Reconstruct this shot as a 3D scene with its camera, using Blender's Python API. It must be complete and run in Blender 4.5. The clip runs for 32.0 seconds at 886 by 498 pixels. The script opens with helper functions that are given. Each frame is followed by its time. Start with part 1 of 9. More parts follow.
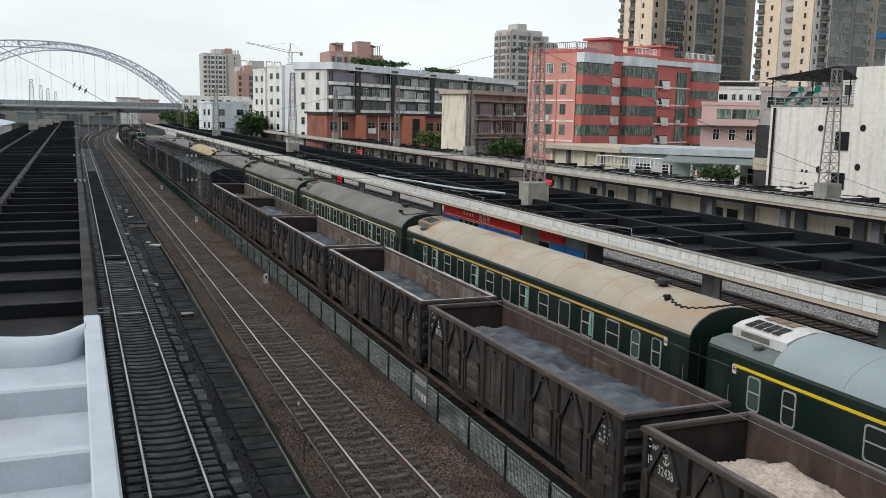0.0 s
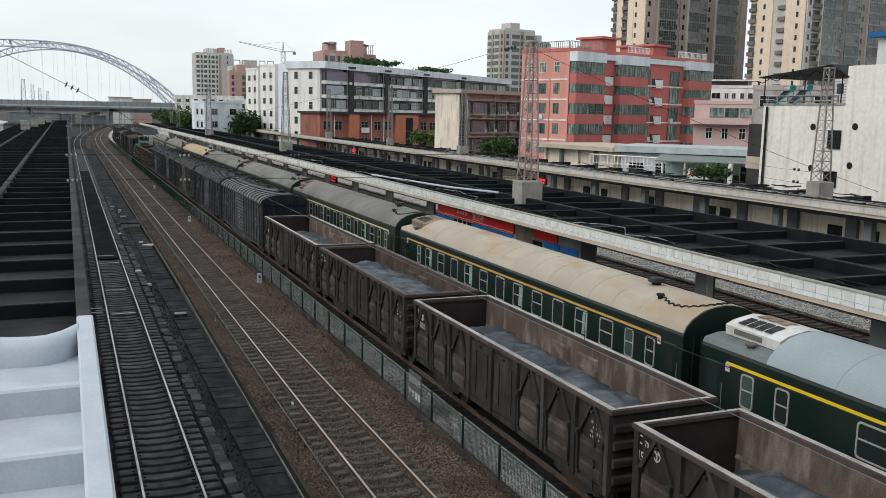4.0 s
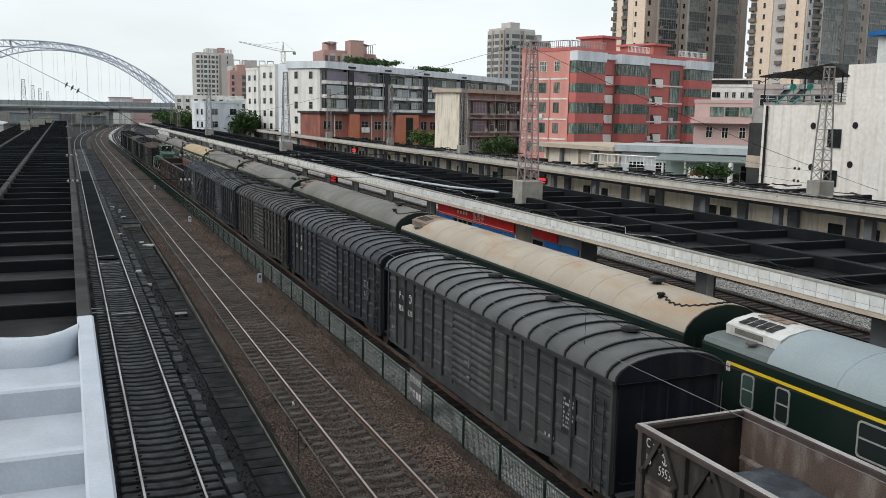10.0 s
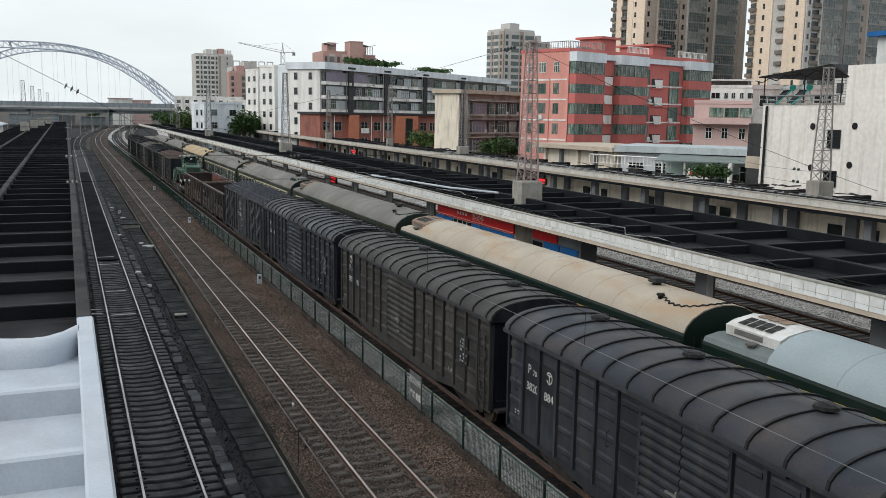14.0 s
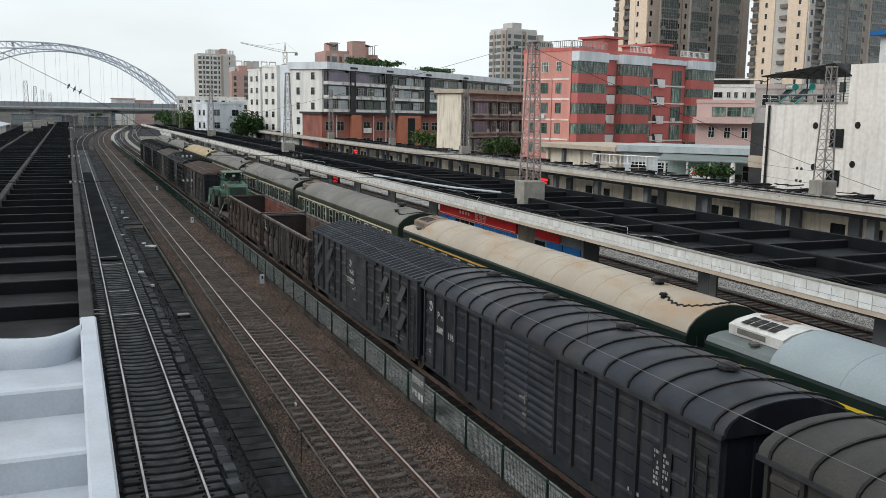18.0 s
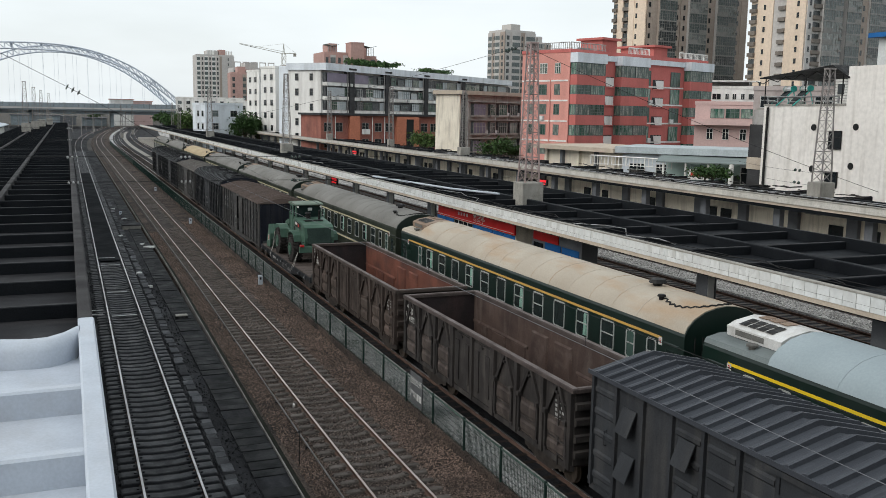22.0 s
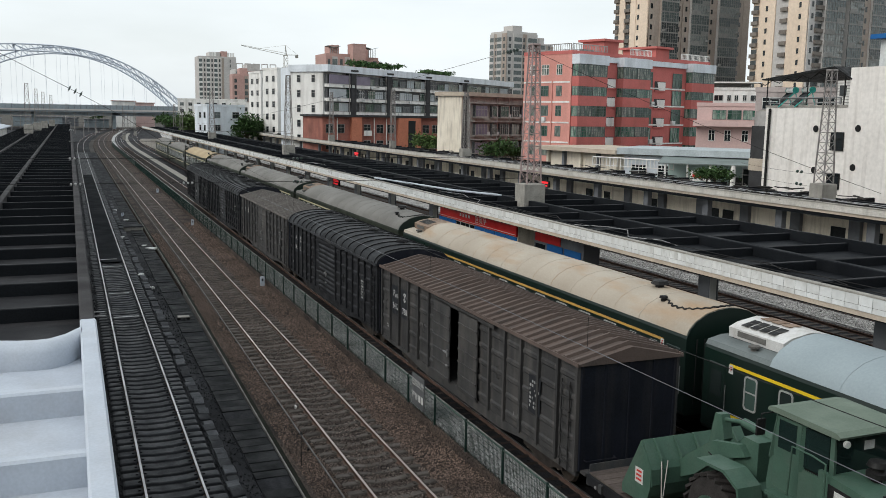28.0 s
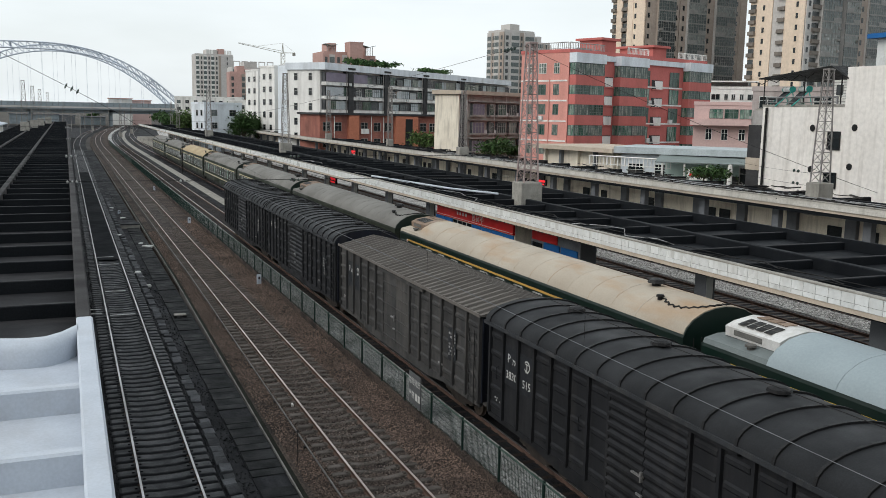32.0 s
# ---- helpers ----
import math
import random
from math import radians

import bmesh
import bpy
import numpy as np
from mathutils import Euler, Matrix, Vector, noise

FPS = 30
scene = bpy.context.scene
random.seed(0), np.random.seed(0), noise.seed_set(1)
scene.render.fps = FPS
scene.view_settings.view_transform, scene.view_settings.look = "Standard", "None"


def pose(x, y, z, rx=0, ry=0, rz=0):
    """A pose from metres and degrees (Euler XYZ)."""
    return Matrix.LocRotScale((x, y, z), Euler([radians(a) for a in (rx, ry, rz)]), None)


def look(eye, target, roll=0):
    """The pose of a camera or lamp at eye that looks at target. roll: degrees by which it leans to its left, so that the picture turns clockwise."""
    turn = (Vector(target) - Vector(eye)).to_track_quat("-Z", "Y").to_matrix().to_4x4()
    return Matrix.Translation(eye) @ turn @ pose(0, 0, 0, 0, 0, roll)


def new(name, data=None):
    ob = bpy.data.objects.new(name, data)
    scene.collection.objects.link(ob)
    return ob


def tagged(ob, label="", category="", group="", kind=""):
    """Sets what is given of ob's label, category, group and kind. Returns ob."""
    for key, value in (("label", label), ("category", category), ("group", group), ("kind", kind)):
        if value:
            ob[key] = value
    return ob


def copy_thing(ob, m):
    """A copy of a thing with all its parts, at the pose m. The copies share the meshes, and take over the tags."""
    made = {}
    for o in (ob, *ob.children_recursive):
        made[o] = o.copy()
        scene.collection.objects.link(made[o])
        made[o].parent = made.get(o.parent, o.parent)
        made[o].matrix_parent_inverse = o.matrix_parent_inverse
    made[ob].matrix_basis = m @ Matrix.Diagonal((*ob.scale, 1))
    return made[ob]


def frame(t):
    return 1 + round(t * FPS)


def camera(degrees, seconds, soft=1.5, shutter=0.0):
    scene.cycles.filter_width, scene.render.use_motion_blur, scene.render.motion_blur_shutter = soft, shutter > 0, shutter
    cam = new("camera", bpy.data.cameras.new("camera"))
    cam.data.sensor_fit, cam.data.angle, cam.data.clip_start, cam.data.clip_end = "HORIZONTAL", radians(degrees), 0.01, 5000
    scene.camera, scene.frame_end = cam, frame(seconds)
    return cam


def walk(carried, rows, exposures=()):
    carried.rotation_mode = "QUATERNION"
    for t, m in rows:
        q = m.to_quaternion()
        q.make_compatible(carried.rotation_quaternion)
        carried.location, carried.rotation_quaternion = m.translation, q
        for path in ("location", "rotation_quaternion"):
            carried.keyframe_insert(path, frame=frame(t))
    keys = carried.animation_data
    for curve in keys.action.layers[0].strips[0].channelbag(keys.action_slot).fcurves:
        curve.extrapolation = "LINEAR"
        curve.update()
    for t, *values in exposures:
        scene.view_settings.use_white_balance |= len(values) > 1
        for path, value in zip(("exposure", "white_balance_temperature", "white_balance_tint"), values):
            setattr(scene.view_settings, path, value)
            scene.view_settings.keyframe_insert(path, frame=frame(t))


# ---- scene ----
# The camera is held by hand on a footbridge, 10 m over the rails: it turns a little, but stays where it is.
EYE_Z = 10.03


def aim(yaw, pitch, roll):
    return pose(0, 0, EYE_Z, 90 - pitch, 0, -yaw) @ pose(0, 0, 0, 0, 0, -roll)


cam = camera(52.57, 32.0, soft=0.5)
walk(cam, [(t, aim(a, b, c)) for t, a, b, c in [
    (0, 22.31, 8.61, -1.20), (0.5, 22.36, 8.61, -1.20), (1, 22.43, 8.61, -1.19), (1.5, 22.46, 8.62, -1.17), (2, 22.48, 8.63, -1.14), (2.5, 22.55, 8.64,
    -1.19), (3, 22.65, 8.66, -1.23), (3.5, 22.71, 8.65, -1.16), (5.5, 22.72, 8.67, -1.06), (6, 22.77, 8.69, -1.04), (6.5, 22.82, 8.71, -1.09), (7, 22.83,
    8.71, -1.10), (7.5, 22.80, 8.69, -1.06), (8, 22.78, 8.69, -1.04), (8.5, 22.76, 8.69, -1.04), (9, 22.75, 8.69, -1.05), (9.5, 22.73, 8.68, -1.04), (10,
    22.70, 8.68, -1.02), (10.5, 22.70, 8.68, -1.07), (11, 22.73, 8.68, -1.11), (11.5, 22.75, 8.67, -1.08), (12, 22.72, 8.65, -1.06), (12.5, 22.73, 8.64,
    -1.11), (13, 22.77, 8.64, -1.12), (13.5, 22.76, 8.64, -1.06), (14, 22.72, 8.63, -0.99), (14.5, 22.70, 8.64, -1.03), (16.5, 22.68, 8.67, -1.00), (17,
    22.62, 8.67, -0.96), (17.5, 22.58, 8.66, -0.93), (18, 22.56, 8.65, -0.91), (18.5, 22.55, 8.63, -0.91), (19, 22.52, 8.62, -0.95), (19.5, 22.48, 8.60,
    -0.95), (20, 22.47, 8.59, -0.95), (20.5, 22.53, 8.59, -1.01), (21, 22.58, 8.59, -1.05), (21.5, 22.61, 8.58, -1.02), (22, 22.66, 8.57, -1.00), (22.5,
    22.73, 8.57, -1.01), (23, 22.76, 8.57, -1.00), (23.5, 22.75, 8.57, -1.00), (24, 22.76, 8.57, -1.00), (24.5, 22.78, 8.57, -1.03), (25, 22.79, 8.57,
    -1.10), (25.5, 22.79, 8.55, -1.12), (27.5, 22.57, 8.50, -0.97), (28, 22.54, 8.48, -0.98), (28.5, 22.55, 8.47, -1.01), (29, 22.58, 8.47, -1.01), (29.5,
    22.59, 8.48, -1.02), (30, 22.59, 8.50, -1.05), (30.5, 22.59, 8.52, -1.08), (31, 22.63, 8.55, -1.12), (31.5, 22.70, 8.57, -1.13), (32, 22.74, 8.58,
    -1.12)]])

# ---- sky and sun: thin bright overcast, late in the day ----
SUN_EL, SUN_AZ = 36, 262
world = bpy.data.worlds.new("sky")
scene.world = world
world.use_nodes = True
wn, wl = world.node_tree.nodes, world.node_tree.links
sky = wn.new("ShaderNodeTexSky")
sky.sky_type, sky.sun_disc = "NISHITA", False
sky.sun_elevation, sky.sun_rotation = radians(SUN_EL), radians(SUN_AZ)
sky.dust_density, sky.air_density = 3.0, 1.2
gain = wn.new("ShaderNodeVectorMath")
gain.operation = "SCALE"
gain.inputs[3].default_value = 0.12
wl.new(sky.outputs[0], gain.inputs[0])
wtc = wn.new("ShaderNodeTexCoord")
wmap = wn.new("ShaderNodeMapping")
wmap.inputs[3].default_value = (1.0, 1.0, 3.5)
wl.new(wtc.outputs["Generated"], wmap.inputs[0])
clouds = wn.new("ShaderNodeTexNoise")
clouds.inputs["Scale"].default_value, clouds.inputs["Detail"].default_value = 2.3, 7.0
wl.new(wmap.outputs[0], clouds.inputs["Vector"])
cover = wn.new("ShaderNodeMapRange")
cover.inputs[1].default_value, cover.inputs[2].default_value = 0.30, 0.62
cover.inputs[3].default_value, cover.inputs[4].default_value = 0.72, 0.97
wl.new(clouds.outputs[0], cover.inputs[0])
cloud_mix = wn.new("ShaderNodeMix")
cloud_mix.data_type = "RGBA"
wl.new(cover.outputs[0], cloud_mix.inputs[0])
wl.new(gain.outputs[0], cloud_mix.inputs[6])
cloud_mix.inputs[7].default_value = (0.985, 1.055, 1.085, 1)
wl.new(cloud_mix.outputs[2], wn["Background"].inputs[0])
wn["Background"].inputs[1].default_value = 1.0
sun = new("sun", bpy.data.lights.new("sun", "SUN"))
sun.data.energy, sun.data.angle, sun.data.color = 1.4, radians(35), (1.0, 0.97, 0.93)
sun.matrix_world = look((0, 0, 60), (math.sin(radians(SUN_AZ)) * -60 * math.cos(radians(SUN_EL)),
                                      math.cos(radians(SUN_AZ)) * -60 * math.cos(radians(SUN_EL)), 60 - 60 * math.sin(radians(SUN_EL))))


# ---- materials ----
def shade(name, color, second=None, rough=0.75, metal=0.0, scale=2.0, spread=0.5, grain=60.0, grain_amount=0.25, bump=0.3,
          bump_size=0.01, streak=None, streak_amount=0.0, streak_scale=(3.0, 3.0, 0.35), by_object=0.0, by_island=0.0, rough_var=0.15, gloss=0.12,
          stretch=(1, 1, 1)):
    """Two colours mixed in patches, with a finer grain, streaks, relief and uneven gloss, in metres."""
    m = bpy.data.materials.new(name)
    m.use_nodes = True
    n, l = m.node_tree.nodes, m.node_tree.links
    b = n["Principled BSDF"]
    tc = n.new("ShaderNodeTexCoord")
    mp = n.new("ShaderNodeMapping")
    mp.inputs[3].default_value = stretch
    l.new(tc.outputs["Object"], mp.inputs[0])
    seed = n.new("ShaderNodeObjectInfo")
    shift = n.new("ShaderNodeVectorMath")
    shift.operation = "SCALE"
    shift.inputs[0].default_value = (37.0, 17.0, 23.0)
    l.new(seed.outputs["Random"], shift.inputs[3])
    add = n.new("ShaderNodeVectorMath")
    l.new(mp.outputs[0], add.inputs[0])
    l.new(shift.outputs[0], add.inputs[1])
    vec = add.outputs[0]
    second = second or tuple(c * 0.6 for c in color)

    def noise_at(s, detail, v=vec):
        t = n.new("ShaderNodeTexNoise")
        t.inputs["Scale"].default_value, t.inputs["Detail"].default_value = s, detail
        l.new(v, t.inputs["Vector"])
        return t.outputs[0]

    def mix(kind, fac, a, c):
        x = n.new("ShaderNodeMix")
        x.data_type, x.blend_type = "RGBA", kind
        for i, val in ((0, fac), (6, a), (7, c)):
            if isinstance(val, (int, float)):
                x.inputs[i].default_value = val
            elif isinstance(val, tuple):
                x.inputs[i].default_value = (*val, 1)
            else:
                l.new(val, x.inputs[i])
        return x.outputs[2]

    def span(src, a, c, lo, hi):
        r = n.new("ShaderNodeMapRange")
        for i, val in enumerate((a, c, lo, hi)):
            r.inputs[i + 1].default_value = val
        l.new(src, r.inputs[0])
        return r.outputs[0]

    big = noise_at(scale, 5.0)
    fine = noise_at(grain, 3.0)
    out = mix("MIX", span(big, 0.5 - spread / 2, 0.5 + spread / 2, 0, 1), color, second)
    if streak:
        sm = n.new("ShaderNodeMapping")
        sm.inputs[3].default_value = streak_scale
        l.new(vec, sm.inputs[0])
        out = mix("MIX", span(noise_at(1.0, 6.0, sm.outputs[0]), 0.48, 0.72, 0, streak_amount), out, streak)
    out = mix("MULTIPLY", 1.0, out, mix("MIX", span(fine, 0.3, 0.7, 0, 1), (1 - grain_amount,) * 3, (1 + grain_amount,) * 3))
    if by_object:
        out = mix("MULTIPLY", 1.0, out, mix("MIX", seed.outputs["Random"], (1 - by_object,) * 3, (1 + by_object,) * 3))
    if by_island:
        g = n.new("ShaderNodeNewGeometry")
        out = mix("MULTIPLY", 1.0, out, mix("MIX", g.outputs["Random Per Island"], (1 - by_island,) * 3, (1 + by_island,) * 3))
    l.new(out, b.inputs["Base Color"])
    l.new(span(big, 0.3, 0.7, max(0.02, rough - rough_var), min(1, rough + rough_var)), b.inputs["Roughness"])
    b.inputs["Metallic"].default_value = metal
    b.inputs["Specular IOR Level"].default_value = gloss if rough > 0.45 else 0.5
    if bump:
        bp = n.new("ShaderNodeBump")
        bp.inputs["Strength"].default_value, bp.inputs["Distance"].default_value = bump, bump_size
        l.new(fine, bp.inputs["Height"])
        l.new(bp.outputs[0], b.inputs["Normal"])
    return m


def glass(name, color, rough=0.08):
    """Dark window glass: a glossy coat over the gloom of the room behind."""
    m = bpy.data.materials.new(name)
    m.use_nodes = True
    b = m.node_tree.nodes["Principled BSDF"]
    b.inputs["Base Color"].default_value = (*color, 1)
    b.inputs["Roughness"].default_value = rough
    b.inputs["IOR"].default_value = 1.5
    return m


def glow(name, color, strength):
    m = bpy.data.materials.new(name)
    m.use_nodes = True
    b = m.node_tree.nodes["Principled BSDF"]
    b.inputs["Base Color"].default_value = (*color, 1)
    b.inputs["Emission Color"].default_value = (*color, 1)
    b.inputs["Emission Strength"].default_value = strength
    return m


BALLAST = shade("brown_ballast", (0.080, 0.060, 0.050), (0.032, 0.027, 0.025), 0.95, scale=0.6, spread=0.35, grain=18, grain_amount=0.85, bump=1.0, bump_size=0.05)
CRIB_STONE = shade("oily_ballast_stone", (0.150, 0.124, 0.108), (0.060, 0.050, 0.045), 0.9, scale=0.9, grain=40, by_island=0.8, bump=0.3)
STONE = shade("ballast_stone", (0.195, 0.140, 0.113), (0.085, 0.066, 0.057), 0.9, scale=0.7, grain=40, by_island=0.75, bump=0.3)
WHITE_STONE = shade("pale_ballast_stone", (0.44, 0.445, 0.44), (0.19, 0.195, 0.19), 0.9, scale=0.8, grain=20, grain_amount=0.6, bump=1.0, bump_size=0.05, by_island=0.3)
FAR_STONE = shade("pale_far_gravel", (0.46, 0.445, 0.425), (0.22, 0.21, 0.20), 0.9, scale=0.8, grain=14, grain_amount=0.7, bump=1.0, bump_size=0.05, by_island=0.4)
SOOT = shade("sooty_ground", (0.019, 0.0195, 0.022), (0.009, 0.009, 0.011), 0.8, scale=0.5, spread=0.4, grain=30, grain_amount=0.5, bump=0.8, bump_size=0.03,
             streak=(0.040, 0.042, 0.047), streak_amount=0.6, streak_scale=(2.6, 0.4, 1.0))
PAVING = shade("worn_paving", (0.026, 0.027, 0.028), (0.0115, 0.012, 0.013), 0.8, scale=1.4, spread=0.35, grain=35, grain_amount=0.4, bump=0.6, bump_size=0.02, by_object=0.10, by_island=0.3)
EARTH = shade("earth", (0.085, 0.078, 0.068), (0.05, 0.047, 0.042), 0.95, scale=0.05, grain=2.0, grain_amount=0.35, bump=0.4)
DARK_SLEEPER = shade("dark_sleeper", (0.021, 0.023, 0.027), (0.011, 0.012, 0.015), 0.62, scale=2.2, grain=40, grain_amount=0.25, by_object=0.3, by_island=0.25, bump=0.5, gloss=0.3)
BROWN_SLEEPER = shade("concrete_sleeper", (0.118, 0.104, 0.094), (0.056, 0.049, 0.044), 0.9, scale=2.2, grain=45, by_object=0.25, by_island=0.25, bump=0.5)
RAIL_TOP = shade("polished_rail_head", (0.50, 0.50, 0.51), (0.33, 0.32, 0.32), 0.4, 0.9, scale=0.7, grain=8, grain_amount=0.1, bump=0.05)
OILY_SLEEPER = shade("oily_sleeper", (0.042, 0.034, 0.030), (0.022, 0.018, 0.017), 0.85, scale=2.2, grain=45, by_object=0.25, by_island=0.25, bump=0.5)
RAIL_DULL = shade("worn_rail_head", (0.50, 0.44, 0.41), (0.34, 0.28, 0.255), 0.42, 0.7, scale=0.7, grain=8, grain_amount=0.1, bump=0.05)
RAIL_RUST = shade("rusty_rail_side", (0.140, 0.088, 0.070), (0.074, 0.050, 0.041), 0.9, scale=2, grain=50, bump=0.4)
BLACK_ROOF = shade("black_roofing_felt", (0.0082, 0.0100, 0.0125), (0.0045, 0.0057, 0.0075), 0.7, scale=0.35, spread=0.5, grain=25, grain_amount=0.3, bump=0.3,
                   streak=(0.015, 0.0165, 0.019), streak_amount=0.5, streak_scale=(0.5, 1.2, 1.0))
BROWN_ROOF = shade("dusty_roofing_felt", (0.044, 0.042, 0.043), (0.024, 0.0235, 0.025), 0.85, scale=0.6, spread=0.5, grain=25, grain_amount=0.2, bump=0.2)
SLAB_FELT = shade("sooty_slab_felt", (0.023, 0.0235, 0.026), (0.011, 0.0115, 0.013), 0.8, scale=0.5, spread=0.5, grain=25, grain_amount=0.2, bump=0.2, streak=(0.046, 0.044, 0.045), streak_amount=0.5, streak_scale=(0.5, 1.5, 1.0))
WHITE_COAT = shade("white_waterproof_coating", (0.48, 0.525, 0.585), (0.38, 0.415, 0.47), 0.55, scale=0.8, spread=0.6, grain=20, grain_amount=0.05, bump=0.15,
                   streak=(0.36, 0.355, 0.36), streak_amount=0.35, streak_scale=(1.2, 0.6, 1.0))
WHITE_TILE = shade("white_glazed_tile", (0.64, 0.655, 0.65), (0.55, 0.56, 0.55), 0.35, scale=0.8, grain=6, grain_amount=0.06, bump=0.05,
                   streak=(0.34, 0.33, 0.30), streak_amount=0.5, streak_scale=(2.0, 2.0, 0.5), by_object=0.06, by_island=0.06)
GROUT = shade("dark_grout", (0.16, 0.155, 0.145), rough=0.9)
CREAM_BEAM = shade("cream_painted_beam", (0.50, 0.43, 0.35), (0.38, 0.32, 0.26), 0.8, scale=1.0, grain=20, grain_amount=0.1)
CREAM_WALL = shade("cream_plaster", (0.76, 0.70, 0.59), (0.62, 0.56, 0.47), 0.85, scale=0.5, grain=15, grain_amount=0.1, streak=(0.28, 0.24, 0.20), streak_amount=0.5)
GREY_PAINT = shade("grey_paint", (0.16, 0.17, 0.185), (0.11, 0.115, 0.125), 0.6, scale=1.2, grain=25, grain_amount=0.1)
CONCRETE = shade("weathered_concrete", (0.36, 0.345, 0.31), (0.22, 0.21, 0.19), 0.9, scale=1.5, grain=25, grain_amount=0.2, bump=0.4, streak=(0.13, 0.12, 0.11), streak_amount=0.5)
GALV = shade("galvanised_steel", (0.36, 0.37, 0.38), (0.22, 0.21, 0.20), 0.5, 0.6, scale=2.5, grain=30, grain_amount=0.15)
DARK_STEEL = shade("dark_steel", (0.028, 0.028, 0.028), (0.016, 0.016, 0.016), 0.6, 0.3, scale=3, grain=30)
FENCE_GREEN = shade("green_fence_wire", (0.020, 0.042, 0.035), (0.014, 0.028, 0.024), 0.6, scale=2)
WHITE_PAINT = shade("stencil_paint", (0.60, 0.60, 0.58), (0.38, 0.38, 0.36), 0.8, scale=6, spread=0.6, grain=60, grain_amount=0.2)


# ---- building blocks ----
class Geo:
    """Collects vertices and faces of one mesh."""

    def __init__(self):
        self.v, self.f = [], []

    def add(self, verts, faces):
        k = len(self.v)
        self.v.extend(tuple(q) for q in verts)
        self.f.extend(tuple(i + k for i in q) for q in faces)
        return self

    def box(self, x0, y0, z0, x1, y1, z1, m=None):
        q = [(x, y, z) for z in (z0, z1) for x, y in ((x0, y0), (x1, y0), (x1, y1), (x0, y1))]
        if m:
            q = [m @ Vector(a) for a in q]
        return self.add(q, [(3, 2, 1, 0), (4, 5, 6, 7), (0, 1, 5, 4), (1, 2, 6, 5), (2, 3, 7, 6), (3, 0, 4, 7)])

    def soft_box(self, x0, y0, z0, x1, y1, z1, e, m=None):
        """A box whose upper edges are chamfered by e."""
        q = [(x, y, z0) for x, y in ((x0, y0), (x1, y0), (x1, y1), (x0, y1))]
        q += [(x, y, z1 - e) for x, y in ((x0, y0), (x1, y0), (x1, y1), (x0, y1))]
        q += [(x, y, z1) for x, y in ((x0 + e, y0 + e), (x1 - e, y0 + e), (x1 - e, y1 - e), (x0 + e, y1 - e))]
        if m:
            q = [m @ Vector(a) for a in q]
        f = [(3, 2, 1, 0), (8, 9, 10, 11)]
        for k in (0, 4):
            f += [(k + i, k + (i + 1) % 4, k + 4 + (i + 1) % 4, k + 4 + i) for i in range(4)]
        return self.add(q, f)

    def prism(self, profile, a, b, axis="y"):
        """A closed outline, drawn across the axis, carried from a to b along it."""
        n = len(profile)
        put = {"y": lambda u, w, s: (u, s, w), "x": lambda u, w, s: (s, u, w), "z": lambda u, w, s: (u, w, s)}[axis]
        q = [put(u, w, a) for u, w in profile] + [put(u, w, b) for u, w in profile]
        f = [(i, (i + 1) % n, n + (i + 1) % n, n + i) for i in range(n)]
        return self.add(q, f + [tuple(range(n))[::-1], tuple(range(n, 2 * n))])

    def sweep(self, profile, path, closed=True):
        """An outline (x, z) carried along a path of (x, y, z) that runs mostly in y."""
        n, q, f = len(profile), [], []
        for x, y, z in path:
            q += [(x + u, y, z + w) for u, w in profile]
        for k in range(len(path) - 1):
            for i in range(n if closed else n - 1):
                j = (i + 1) % n
                f.append((k * n + i, k * n + j, (k + 1) * n + j, (k + 1) * n + i))
        return self.add(q, f)

    def tube(self, a, b, r, sides=6, r2=None):
        a, b = Vector(a), Vector(b)
        t = (b - a).to_track_quat("Z", "Y").to_matrix()
        q = []
        for c, rr in ((a, r), (b, r if r2 is None else r2)):
            q += [c + t @ Vector((rr * math.cos(2 * math.pi * i / sides), rr * math.sin(2 * math.pi * i / sides), 0)) for i in range(sides)]
        f = [(i, (i + 1) % sides, sides + (i + 1) % sides, sides + i) for i in range(sides)]
        return self.add(q, f + [tuple(range(sides))[::-1], tuple(range(sides, 2 * sides))])

    def bar(self, a, b, w, d=None):
        """A square bar from a to b."""
        return self.tube(a, b, (w if d is None else (w + d) / 2) * 0.7071, 4)

    def wire(self, points, r, sides=4):
        """A round bar bent along the points, in one piece."""
        p = [Vector(a) for a in points]
        q, f = [], []
        for k, c in enumerate(p):
            d = (p[min(k + 1, len(p) - 1)] - p[max(k - 1, 0)]).to_track_quat("Z", "Y").to_matrix()
            q += [c + d @ Vector((r * math.cos(2 * math.pi * i / sides), r * math.sin(2 * math.pi * i / sides), 0)) for i in range(sides)]
        for k in range(len(p) - 1):
            f += [(k * sides + i, k * sides + (i + 1) % sides, (k + 1) * sides + (i + 1) % sides, (k + 1) * sides + i) for i in range(sides)]
        return self.add(q, f + [tuple(range(sides))[::-1], tuple(range(len(q) - sides, len(q)))])

    def lathe(self, rings, c=(0, 0, 0), sides=12, axis="z"):
        """Rings of (radius, height) turned round an axis."""
        q, f = [], []
        for r, h in rings:
            for i in range(sides):
                u, w = r * math.cos(2 * math.pi * i / sides), r * math.sin(2 * math.pi * i / sides)
                q.append({"z": (c[0] + u, c[1] + w, c[2] + h), "x": (c[0] + h, c[1] + u, c[2] + w), "y": (c[0] + u, c[1] + h, c[2] + w)}[axis])
